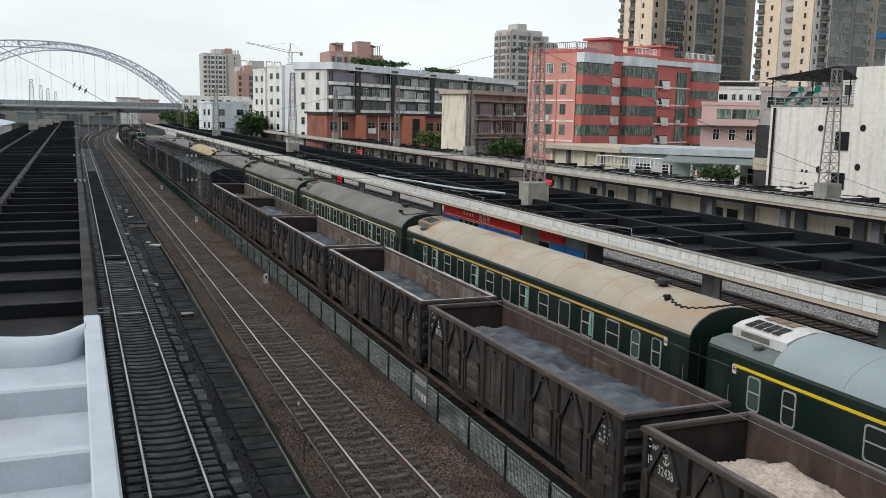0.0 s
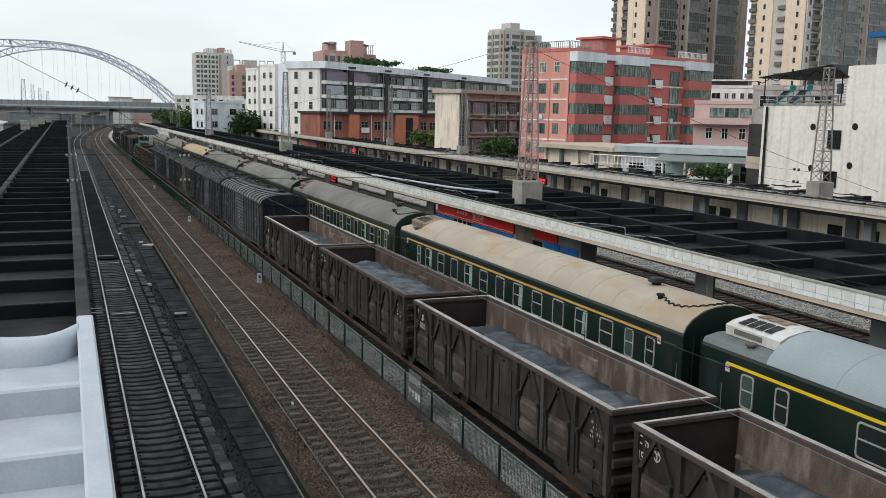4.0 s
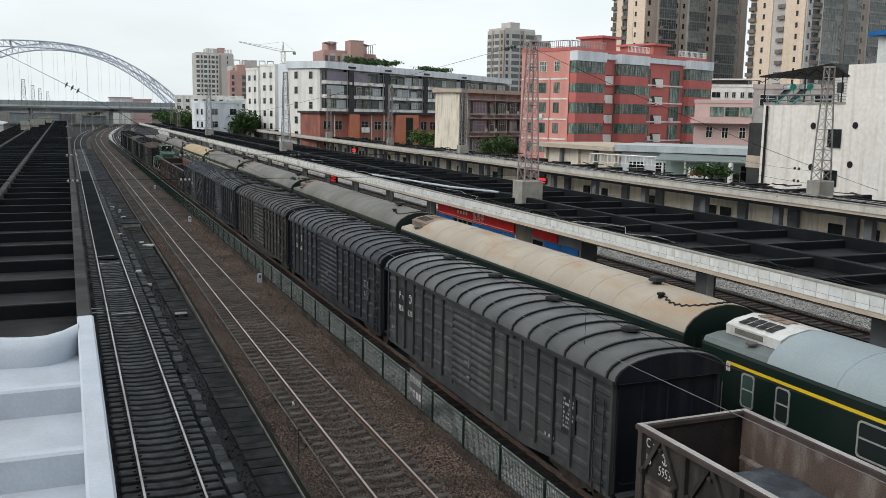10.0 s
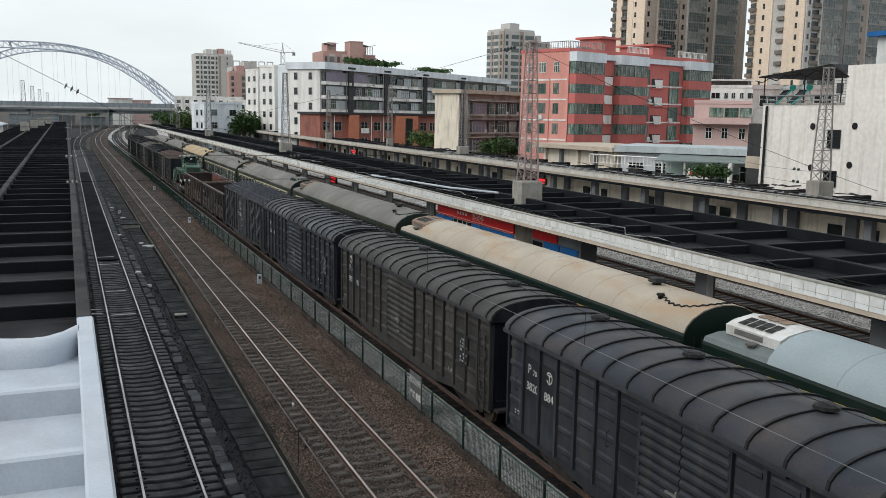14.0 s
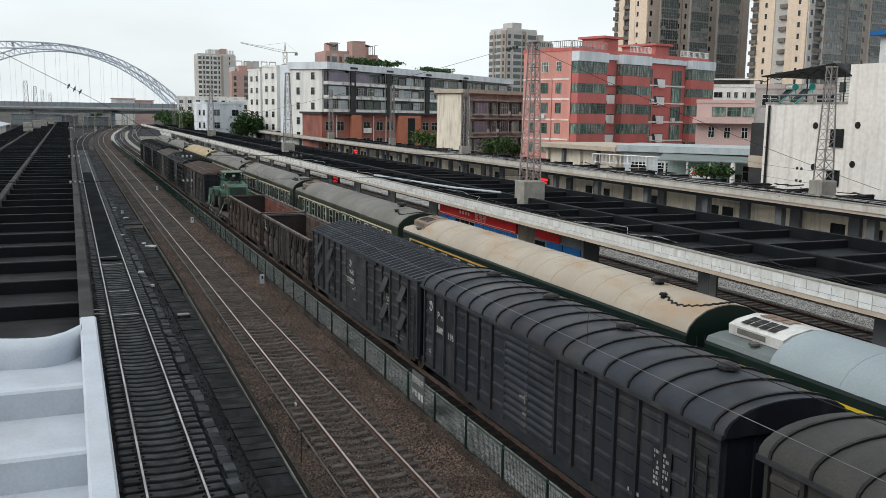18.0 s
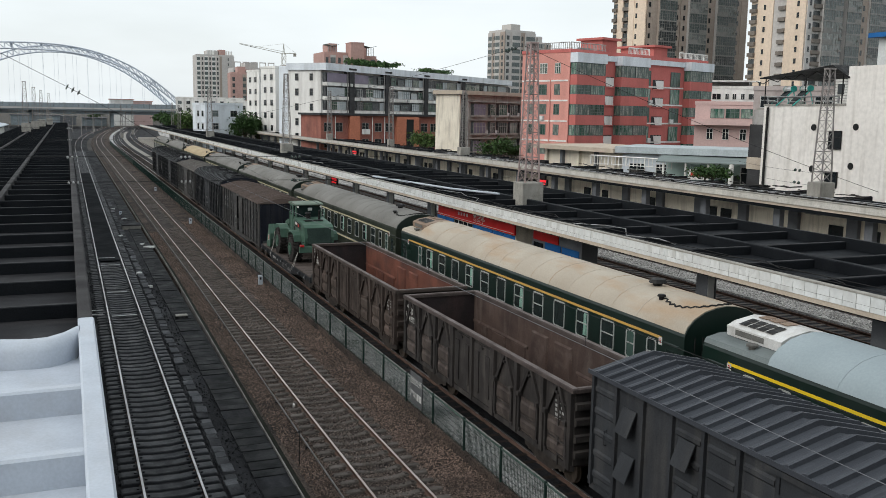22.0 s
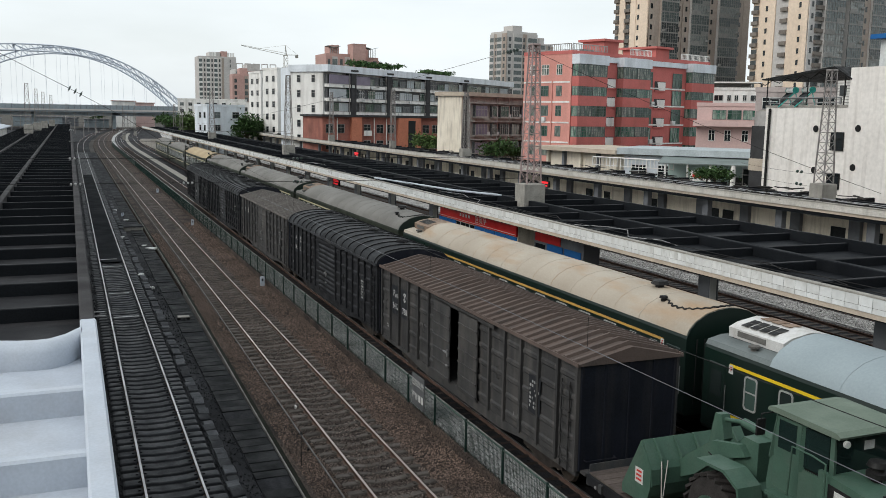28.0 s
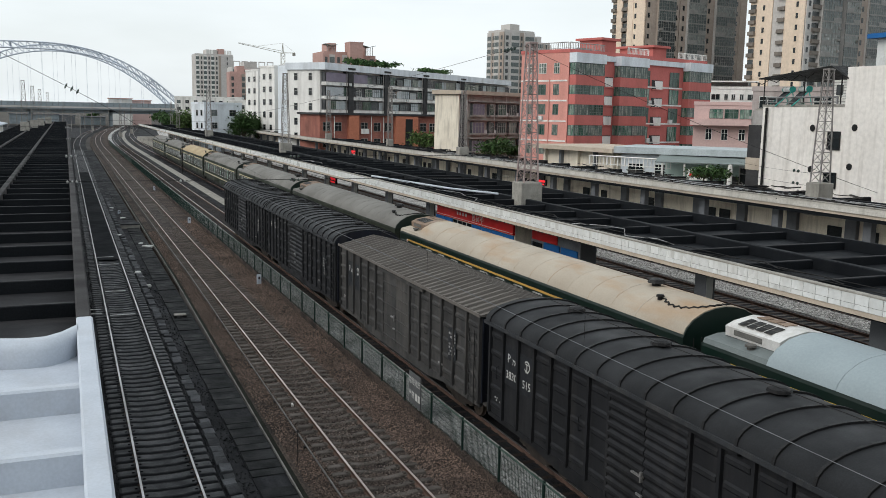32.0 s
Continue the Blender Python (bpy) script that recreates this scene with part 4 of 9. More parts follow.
def van(length, label, paint, domed=True, roof_mat=None, flaps=False, open_door=False):
    """A covered goods van."""
    t = thing("covered_wagon", None, label, "covered wagon", "freight wagons")
    z0, z1, xw, half = 1.0, 3.78, 1.47, length / 2
    part("floor", Geo().box(-xw, -half, 0.92, xw, half, 1.02), paint, t)
    dw = 3.0
    stake = Geo().prism([(-0.055, 0), (-0.05, 0.085), (0.05, 0.085), (0.055, 0)], z0 - 0.03, z1, "z").data("stake", paint)
    n_side = 7 if domed else 6
    run = (length - dw) / 2
    pitch = run / n_side
    ridge = [(0.004, z0 + 0.04)]
    for k in range(5):
        z = z0 + 0.28 + k * 0.54
        ridge += [(0.004, z - 0.10), (0.045, z - 0.05), (0.045, z + 0.04), (0.004, z + 0.09)]
    sw = Geo().prism(ridge + [(0.004, z1 - 0.05), (-0.004, z1 - 0.05), (-0.004, z0 + 0.04)], -pitch / 2 + 0.12, pitch / 2 - 0.12, "x")
    swage = sw.data("wall_panel", paint)
    rows = 11 if domed else 6
    skin = [(0.04, z0 - 0.02)]
    for k in range(rows):
        h = (z1 - z0 - 0.2) / rows
        z = z0 + 0.08 + h * k
        skin += [(0.04, z), (0.085, z + h * 0.3), (0.085, z + h * 0.6), (0.04, z + h * 0.85)] if domed else [(0.04, z), (0.075, z + 0.01), (0.075, z + 0.05), (0.04, z + 0.06)]
    dr = Geo().prism(skin + [(0.04, z1 - 0.10), (0.0, z1 - 0.10), (0.0, z0 - 0.02)], -dw / 4 + 0.015, dw / 4 - 0.015, "x")
    door = dr.data("sliding_door", paint)
    latch = Geo().box(-0.03, 0.06, 2.0, 0.42, 0.11, 2.05).box(0.0, 0.06, 1.9, 0.05, 0.13, 2.15).box(-0.02, 0.06, 1.55, 0.2, 0.11, 1.6).data("door_bolt", GALV)
    grip = Geo().wire([(-0.1, 0, 2.55), (-0.1, 0.07, 2.53), (-0.1, 0.07, 2.17), (-0.1, 0, 2.15)], 0.016, 5).data("grab_rail", paint)
    flap = Geo().box(-0.26, 0, -0.62, 0.26, 0.03, 0).data("vent_flap", paint)
    for s in (-1, 1):
        turn = pose(s * xw, 0, 0, 0, 0, 90 if s < 0 else -90)
        segs = [(-half, -dw / 2), (dw / 2, half)]
        w = Geo()
        for a, b in segs:
            w.box(s * xw - 0.014, a, z0, s * xw + 0.014, b, z1)
        w.box(s * xw - 0.014, -dw / 2, z1 - 0.12, s * xw + 0.014, dw / 2, z1)
        wall = part("side_wall", w, paint, t)
        part("side_sill", Geo().prism([(-half, z0 + 0.0), (half, z0 + 0.0), (half, z0 - 0.14), (half - 3, z0 - 0.16), (half - 4.5, z0 - 0.34), (-half + 4.5, z0 - 0.34), (-half + 3, z0 - 0.16), (-half, z0 - 0.14)],
                                        s * xw - 0.05, s * xw + 0.05, "x"), paint, t)
        if s > 0:
            far = Geo()
            for side in (-1, 1):
                for i in range(n_side + 1):
                    u = max(-half + 0.06, min(half - 0.06, side * (dw / 2 + pitch * i)))
                    far.box(xw + 0.014, u - 0.055, z0 - 0.03, xw + 0.095, u + 0.055, z1)
            part("stake", far, paint, wall, "side stakes of the flank turned away")
        for side in (-1, 1) if s < 0 else ():
            for i in range(n_side + 1):
                u = side * (dw / 2 + pitch * i)
                u = max(-half + 0.06, min(half - 0.06, u))
                part("stake", stake, paint, wall, at=turn @ pose(u, 0.014, 0))
                if i < n_side and (side < 0 or i not in ((4, 5) if domed else (3, 4))):
                    part("wall_panel", swage, paint, wall, at=turn @ pose(side * (dw / 2 + pitch * (i + 0.5)), 0.014, 0))
                if flaps and i in (2, 4) and i < n_side:
                    for z in (3.35, 2.25):
                        part("vent_flap", flap, paint, wall, "propped-open ventilation flap", at=turn @ pose(side * (dw / 2 + pitch * (i + 0.5)), 0.03, z, 22, 0, 0))
                if i in (1, n_side - 1):
                    part("grab_rail", grip, paint, wall, at=turn @ pose(side * (dw / 2 + pitch * (i + 0.5)), 0.02, 0))
        for k, u in ((0, -dw / 4), (1, dw / 4)):
            off = 0.0
            if open_door:
                off = -0.32 if k == 0 else 0.42
            dd = part("sliding_door", door, paint, t, "ribbed sliding door", at=turn @ pose(u + off, 0.03 if not open_door else 0.10, 0))
            if k == 1 - (s > 0):
                part("door_bolt", latch, GALV, dd, at=pose(-dw / 4 if k else dw / 4, 0, 0))
        part("door_rail", Geo().box(s * xw, -dw * 1.0, z1 - 0.13, s * (xw + 0.14), dw * 0.62, z1 - 0.02), paint, t, "rail above the doors")
    for e in (-1, 1):
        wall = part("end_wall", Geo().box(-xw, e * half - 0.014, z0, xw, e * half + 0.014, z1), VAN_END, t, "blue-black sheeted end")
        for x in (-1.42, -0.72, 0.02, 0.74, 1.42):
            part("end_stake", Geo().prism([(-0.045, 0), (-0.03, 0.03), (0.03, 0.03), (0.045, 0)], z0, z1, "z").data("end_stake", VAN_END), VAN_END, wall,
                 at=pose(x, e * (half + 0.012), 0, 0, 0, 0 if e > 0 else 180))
        part("end_rail", Geo().wire([(-1.3, e * half, 1.28), (-1.3, e * (half + 0.16), 1.28), (-0.4, e * (half + 0.16), 1.28), (-0.4, e * half, 1.28)], 0.018, 5), VAN_END, wall, "handrail across the end")
        part("end_step", Geo().box(-1.4, e * (half + 0.02), z0 - 0.05, 1.4, e * (half + 0.30), z0 + 0.02), paint, t)
    if domed:
        prof = arc_roof(1.64, z1 + 0.02, 0.62)
        roof = part("roof", Geo().prism(prof + [(1.5, z1 - 0.02), (-1.5, z1 - 0.02)], -half - 0.12, half + 0.12), roof_mat or VAN_ROOF, t, "domed sheet-steel roof", smooth=40)
        for e in (-1, 1):
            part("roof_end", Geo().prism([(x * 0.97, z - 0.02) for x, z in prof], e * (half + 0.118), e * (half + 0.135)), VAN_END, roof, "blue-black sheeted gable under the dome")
        big = [(x * 1.012, z + 0.045) for x, z in prof]
        rb = Geo().prism(big + prof[::-1], -0.035, 0.035).data("roof_rib", VAN_RIB)
        n = 17
        for i in range(n):
            part("roof_rib", rb, VAN_RIB, roof, at=pose(0, -half + 0.2 + (length - 0.4) * i / (n - 1), 0))
        for k in range(4):
            g = Geo().lathe([(0.16, 0), (0.16, 0.06), (0.27, 0.07), (0.25, 0.14), (0.14, 0.18), (0.03, 0.19)], (0.25, -half + length * (k + 0.5) / 4, z1 + 0.61), 10)
            part("roof_vent", g, VAN_RIB, roof)
        part("eave", Geo().box(-1.68, -half - 0.12, z1 - 0.03, -1.62, half + 0.12, z1 + 0.07), VAN_GREY, t, "worn eave strip")
    else:
        roof = part("roof", Geo().prism([(-1.60, z1 + 0.02), (-1.58, z1 + 0.07), (0, z1 + 0.42), (1.58, z1 + 0.07), (1.60, z1 + 0.02)], -half - 0.08, half + 0.08), roof_mat or VAN_ROOF, t, "low-pitched corrugated steel roof")
        n = int(length / 0.44)
        rb = Geo()
        for s in (-1, 1):
            q = []
            for x, z, h in ((s * 1.59, z1 + 0.06, 0.085), (s * 0.35, z1 + 0.335, 0.11), (0, z1 + 0.415, 0.11)):
                q += [(x, -0.12, z), (x, -0.10, z + h), (x, -0.03, z + h), (x, 0.20, z)]
            rb.add(q, [(i + 4 * j, i + 1 + 4 * j, i + 5 + 4 * j, i + 4 + 4 * j) for j in (0, 1) for i in (0, 1, 2)] + [(0, 3, 2, 1)])
        rb = rb.data("roof_corrugation", roof_mat or VAN_ROOF)
        for s in (-1, 1):
            part("eave", Geo().box(s * 1.595, -half - 0.09, z1 + 0.01, s * 1.625, half + 0.09, z1 + 0.115), roof_mat or VAN_ROOF, t, "folded eave strip")
        for i in range(n):
            part("roof_corrugation", rb, roof_mat or VAN_ROOF, roof, at=pose(0, -half + (i + 0.5) * length / n, 0))
    lad = Geo()
    for k in (0, 0.40):
        lad.box(-xw - 0.11, -half + 0.35 + k, z0 - 0.1, -xw - 0.08, -half + 0.39 + k, z1 - 0.5)
    for k in range(7):
        lad.box(-xw - 0.11, -half + 0.35, z0 + 0.1 + k * 0.34, -xw - 0.08, -half + 0.79, z0 + 0.13 + k * 0.34)
    part("ladder", lad, paint, t)
    add_running_gear(t, length, length / 2 - 2.5)
    return t


def mark_wagon(t, x, half, code, left, right, z, seed, size=0.34, y=None, gap=None, badge=None):
    """Type code and number near the far end of the flank, small print near the other."""
    y = half - 0.85 if y is None else y
    a, b = (0.27, -0.75) if gap is None else (0.0, -gap)
    if code:
        lettering("type_code", code[0], size * 1.1, WHITE_PAINT, t, side_pose(x, y + a + 0.17, z + 0.50), "white stencilled type code")
        lettering("type_code", code[1:], size * 0.66, WHITE_PAINT, t, side_pose(x, y + a - 0.14, z + 0.45))
        part("paint_patch", Geo().box(-0.42, -0.3, -0.004, 0.42, 0.85, -0.001), VAN_PATCH, t, "repainted black patch under the number", at=side_pose(x, y + a, z))
        part("paint_patch", Geo().box(-0.42, -0.3, -0.004, 0.42, 0.85, -0.001), VAN_PATCH, t, at=side_pose(x, y + b, z))
    if left:
        lettering("number", left, size, WHITE_PAINT, t, side_pose(x, y + a, z), "white stencilled number")
    if right:
        lettering("number", right, size, WHITE_PAINT, t, side_pose(x, y + b, z - 0.02), "white stencilled number")
    dy, dz = badge or (b, 0.55)
    ring_badge(t, side_pose(x, y + dy, z + dz))
    part("paint_patch", Geo().box(-0.34, -0.55, -0.004, 0.34, 0.55, -0.001), VAN_PATCH, t, at=side_pose(x - 0.048, -half + 2.0, z - 0.1))
    stencil_bars(t, side_pose(x - 0.048, -half + 2.0, z - 0.1), 0.55, 0.85, 7, seed)
    stencil_bars(t, side_pose(x, half - 0.5, z - 0.95), 0.4, 0.16, 2, seed + 1)


def mark_open(t, x, half, code, left, right, seed):
    """Markings of an open wagon, fitted round the brace of its end bay."""
    slim = Matrix.Diagonal((0.74, 1, 1, 1))
    lettering("type_code", code[0], 0.31, WHITE_PAINT, t, side_pose(x - 0.05, half - 0.22, 2.80) @ slim, "white stencilled type code")
    lettering("type_code", code[1:], 0.20, WHITE_PAINT, t, side_pose(x - 0.05, half - 0.46, 2.76) @ slim)
    lettering("number", left, 0.31, WHITE_PAINT, t, side_pose(x - 0.05, half - 0.25, 2.42) @ slim, "white stencilled number")
    if right:
        lettering("number", right, 0.31, WHITE_PAINT, t, side_pose(x - 0.03, half - 0.83, 2.30) @ slim, "white stencilled number")
    ring_badge(t, side_pose(x - 0.03, half - 0.82, 2.62), 0.13)
    stencil_bars(t, side_pose(x, -half + 0.8, 2.2), 0.5, 0.75, 6, seed)
    stencil_bars(t, side_pose(x - 0.03, half - 0.2, 1.75), 0.22, 0.10, 1, seed + 1)
    stencil_bars(t, side_pose(x - 0.03, half - 0.2, 1.3), 0.10, 0.22, 2, seed + 2)


c64 = gondola(12.55, "weathered dark brown open wagon with braced steel sides", WAGON_BROWN, WAGON_INSIDE)
c70 = gondola(13.15, "long weathered dark brown open wagon with braced sides", WAGON_BROWN, DUSTY_INSIDE, worn=RIM_PALE)
c70e = gondola(13.05, "empty rust-brown open wagon with a red rusty inside", WAGON_RED, WAGON_INSIDE_RED)
p70 = van(16.25, "black covered wagon with a domed ribbed roof", VAN_BLACK)
p70k = van(16.25, "blue-black covered wagon with a slate-dark ribbed dome", VAN_NAVY, roof_mat=ROOF_NAVY)
p70w = van(16.25, "dull brown-grey covered wagon with a dusty ribbed dome", VAN_WARM, roof_mat=ROOF_WARM)
p70d = van(16.25, "soot-black covered wagon with a domed ribbed roof", VAN_SOOT, roof_mat=ROOF_SOOT)
p64 = van(15.65, "dusty dark grey covered wagon with a low corrugated roof", VAN_DUST, domed=False, roof_mat=ROOF_DUST)
p64f = van(15.65, "black covered wagon with open ventilation flaps and corrugated roof", VAN_GREY, domed=False, roof_mat=ROOF_SLATE, flaps=True)
p64o = van(15.65, "grey covered wagon with rusty corrugated roof and door ajar", VAN_DUST, domed=False, roof_mat=ROOF_RUST, open_door=True)
TRAIN = []


def hitch(ob, a, b):
    TRAIN.append((ob, (a + b) / 2))
    return ob


rest_pose = pose(0, 0, 0)
P70_KINDS = (p70, p70d, p70k, p70w)
BADGES = {"3837": (0.0, 0.92), "3809": (0.90, 0.72)}
cars = (
    (c64, 3.3, 16.7, "C64K", "49", "32438", ("pale", 2.15)), (c64, 16.75, 30.05, "C64K", "49", "89305", ("coal", 2.30)), (c70, 30.1, 44.1, "C70", "15", "", ("coal", 2.0)),
    (c70, 44.15, 58.35, "C70", "16", "04015", ("coal", 2.05)), (c64, 58.45, 71.9, "C64K", "49", "", ("coal", 2.30)), (c70, 71.95, 85.65, "C70", "15", "5953", ("coal", 2.05)),
    (p70, 86.0, 103.05, "P70", "3836", "639", None), (p70k, 103.15, 120.2, "P70", "3820", "884", None), (p70w, 120.6, 137.6, "P70", "3837", "199", None),
    (p70k, 137.9, 155.2, "P70", "3809", "196", None), (p64f, 155.1, 171.2, "", "", "", None), (c64, 171.4, 185.0, "C64K", "49", "41592", None),
    (c70e, 185.2, 198.9, "C70E", "17", "20481", None), (None, 199.0, 212.9, "", "", "", None), (p64o, 212.9, 228.8, "P64K", "3412", "788", None),
    (p70d, 228.85, 245.8, "P70", "3830", "515", None), (p64, 245.9, 262.0, "P64", "", "", None), (p70d, 262.15, 279.1, "P70", "", "", None), (p70d, 279.1, 295.6, "P70", "", "", None))
used = set()
FLAT_SPAN = None
for k, (kind, a, b, code, left, right, heap) in enumerate(cars):
    if kind is None:
        FLAT_SPAN = (a, b)
        continue
    ob = kind if kind not in used and not used.add(kind) else None
    if ob is None:
        ob = copy_thing(kind, rest_pose)
        for child in list(ob.children):
            if child.name.split(".")[0] in ("load", "type_code", "number", "badge", "small_markings", "paint_patch"):
                bpy.data.objects.remove(child)
    hitch(ob, a, b)
    half = (b - a) / 2 - 0.42
    x = -1.458 if kind in (c64, c70, c70e) else -1.489
    if kind in (c64, c70, c70e):
        mark_open(ob, x - 0.004, half, code, left, right, 40 + k)
    elif kind is p64f:
        lettering("type_code", "P64K", 0.30, WHITE_PAINT, ob, side_pose(x - 0.10, 0.55, 2.75), "white stencilled type code")
        lettering("number", "3313085", 0.36, WHITE_PAINT, ob, side_pose(x - 0.10, 0.75, 2.35), "white stencilled number")
        ring_badge(ob, side_pose(x - 0.10, 0.75, 3.15))
        stencil_bars(ob, side_pose(x - 0.03, -half + 3.2, 2.3), 0.55, 0.85, 7, k)
        lettering("number", "3313085", 0.22, WHITE_PAINT, ob, side_pose(x - 0.03, -half + 1.9, 1.25), "white stencilled number")
    else:
        mark_wagon(ob, x - 0.004, half, code, left, right, 2.45, 40 + k, 0.34, (16.25 if kind in P70_KINDS else 15.65) / 2 - (1.42 if kind in P70_KINDS else 1.58), 0.946 if kind in P70_KINDS else 1.054, BADGES.get(left))
        stencil_bars(ob, side_pose(x - 0.03, -half + 3.0, 1.35), 0.5, 0.3, 2, k)
    if heap:
        load(ob, b - a - 0.9, heap[1], COAL if heap[0] == "coal" else PALE_LOAD, "blue-grey mineral heaped loosely" if heap[0] == "coal" else "pale lumpy salt heaped up", k * 1.7,
             0.14 if heap[0] == "coal" else 0.2)


# ---- flat wagon and the wheel loader on it ----
LOADER_GREEN = shade("loader_green_paint", (0.066, 0.122, 0.090), (0.044, 0.085, 0.064), 0.5, scale=1.5, spread=0.6, grain=25, grain_amount=0.08, bump=0.05,
                     streak=(0.10, 0.12, 0.10), streak_amount=0.3, streak_scale=(2, 2, 0.6))
LOADER_ROOF = shade("pale_green_dusty_paint", (0.145, 0.185, 0.145), (0.11, 0.145, 0.115), 0.6, scale=1.5, grain=25, grain_amount=0.08)
GRILLE_GREEN = shade("green_black_grille", (0.026, 0.044, 0.036), (0.018, 0.030, 0.026), 0.5, scale=1.5, grain=90, grain_amount=0.5, bump=0.6)
TYRE = shade("worn_tyre_rubber", (0.040, 0.036, 0.034), (0.024, 0.022, 0.021), 0.85, scale=4, grain=40, bump=0.4)
PLANK = shade("oily_wooden_deck", (0.105, 0.085, 0.075), (0.060, 0.050, 0.046), 0.85, scale=1.2, grain=30, grain_amount=0.3, bump=0.5, stretch=(0.25, 3, 1), by_object=0.25)
CAB_GLASS = glass("tinted_cab_glass", (0.010, 0.021, 0.019), 0.06)
RED_LAMP = shade("red_lamp_glass", (0.45, 0.02, 0.02), rough=0.3, grain_amount=0.02)
ROPE = shade("pale_rope", (0.52, 0.50, 0.46), rough=0.9)
YELLOW = shade("yellow_paint", (0.72, 0.50, 0.05), (0.6, 0.42, 0.05), 0.55, scale=1.0, grain_amount=0.06)
RED_PAINT = shade("red_paint", (0.55, 0.045, 0.03), (0.45, 0.04, 0.03), 0.5, scale=1.0, grain_amount=0.06)


def flat_wagon(length):
    t = thing("flat_wagon", None, "low black flat wagon with an oily plank deck", "flat wagon", "freight wagons")
    half = length / 2
    n = 46
    plank = Geo().soft_box(-1.46, -length / n / 2 + 0.008, -0.07, 1.46, length / n / 2 - 0.008, 0, 0.008).data("deck_plank", PLANK)
    for i in range(n):
        part("deck_plank", plank, PLANK, t, at=pose(0, -half + (i + 0.5) * length / n, 1.20 + 0.004 * ((i * 7) % 3)))
    for s in (-1, 1):
        sill = part("side_sill", Geo().prism([(-half, 1.16), (half, 1.16), (half, 0.92), (half - 2.6, 0.88), (half - 4.3, 0.62), (-half + 4.3, 0.62), (-half + 2.6, 0.88), (-half, 0.92)],
                                               s * 1.47, s * 1.53, "x"), VAN_SOOT, t, "fish-bellied black side sill")
        for k in range(9):
            y = -half + 0.7 + k * (length - 1.4) / 8
            part("stake_pocket", Geo().box(s * 1.53, y - 0.07, 0.93, s * 1.60, y + 0.07, 1.14), VAN_BLACK, sill)
            part("lashing_ring", Geo().lathe([(0.035, -0.012), (0.055, 0), (0.035, 0.012)], (s * 1.62, y + 0.16, 1.02), 8, "x"), GALV, sill)
    for e in (-1, 1):
        part("end_sill", Geo().box(-1.5, e * half - 0.06, 0.86, 1.5, e * half + 0.06, 1.17), VAN_BLACK, t)
        part("end_flap", Geo().box(-1.4, e * (half + 0.07), 0.95, 1.4, e * (half + 0.10), 1.36), VAN_BLACK, t, "low folding end flap")
    ring_badge(t, side_pose(-1.534, 3.5, 0.95), 0.11)
    lettering("number", "NX70  5279464", 0.24, WHITE_PAINT, t, side_pose(-1.534, 2.0, 0.92), "white stencilled number")
    stencil_bars(t, side_pose(-1.534, -0.2, 0.86), 0.35, 0.3, 3, 3)
    stencil_bars(t, side_pose(-1.534, -1.8, 0.82), 0.8, 0.26, 3, 4)
    add_running_gear(t, length, half - 2.0)
    return t


def loader_wheel(parent, x, y, s):
    r, w = 0.80, 0.60
    w_ob = part("wheel", Geo().lathe([(0.34, -w / 2 + 0.02), (0.58, -w / 2), (0.72, -w / 2 + 0.06), (r - 0.05, -w / 2 + 0.14), (r - 0.05, w / 2 - 0.14), (0.72, w / 2 - 0.06), (0.58, w / 2), (0.34, w / 2 - 0.02)], (x, y, r), 28, "x"), TYRE, parent,
                "big black lugged tyre", smooth=40)
    for k in range(22):
        a = 2 * math.pi * k / 22
        for side in (-1, 1):
            m = Matrix.Translation((x, y, r)) @ Matrix.Rotation(a + (side > 0) * math.pi / 22, 4, "X") @ Matrix.Translation((side * 0.15, 0, r - 0.03)) @ Matrix.Rotation(radians(25 * side), 4, "Z")
            part("tread_lug", LUG, TYRE, w_ob, at=m)
    rim = part("rim", Geo().lathe([(0.36, 0), (0.36, 0.05), (0.30, 0.03), (0.22, -0.10), (0.20, 0.02), (0.12, 0.05), (0.0, 0.05)], (0, 0, 0), 20, "x"), LOADER_GREEN, w_ob,
               "green steel rim", smooth=30, at=pose(x + s * (w / 2 - 0.02), y, r) @ pose(0, 0, 0, 0, 0, 0 if s > 0 else 180))
    return w_ob


LUG = Geo().soft_box(-0.17, -0.05, -0.03, 0.17, 0.05, 0.045, 0.015).data("tread_lug", TYRE)


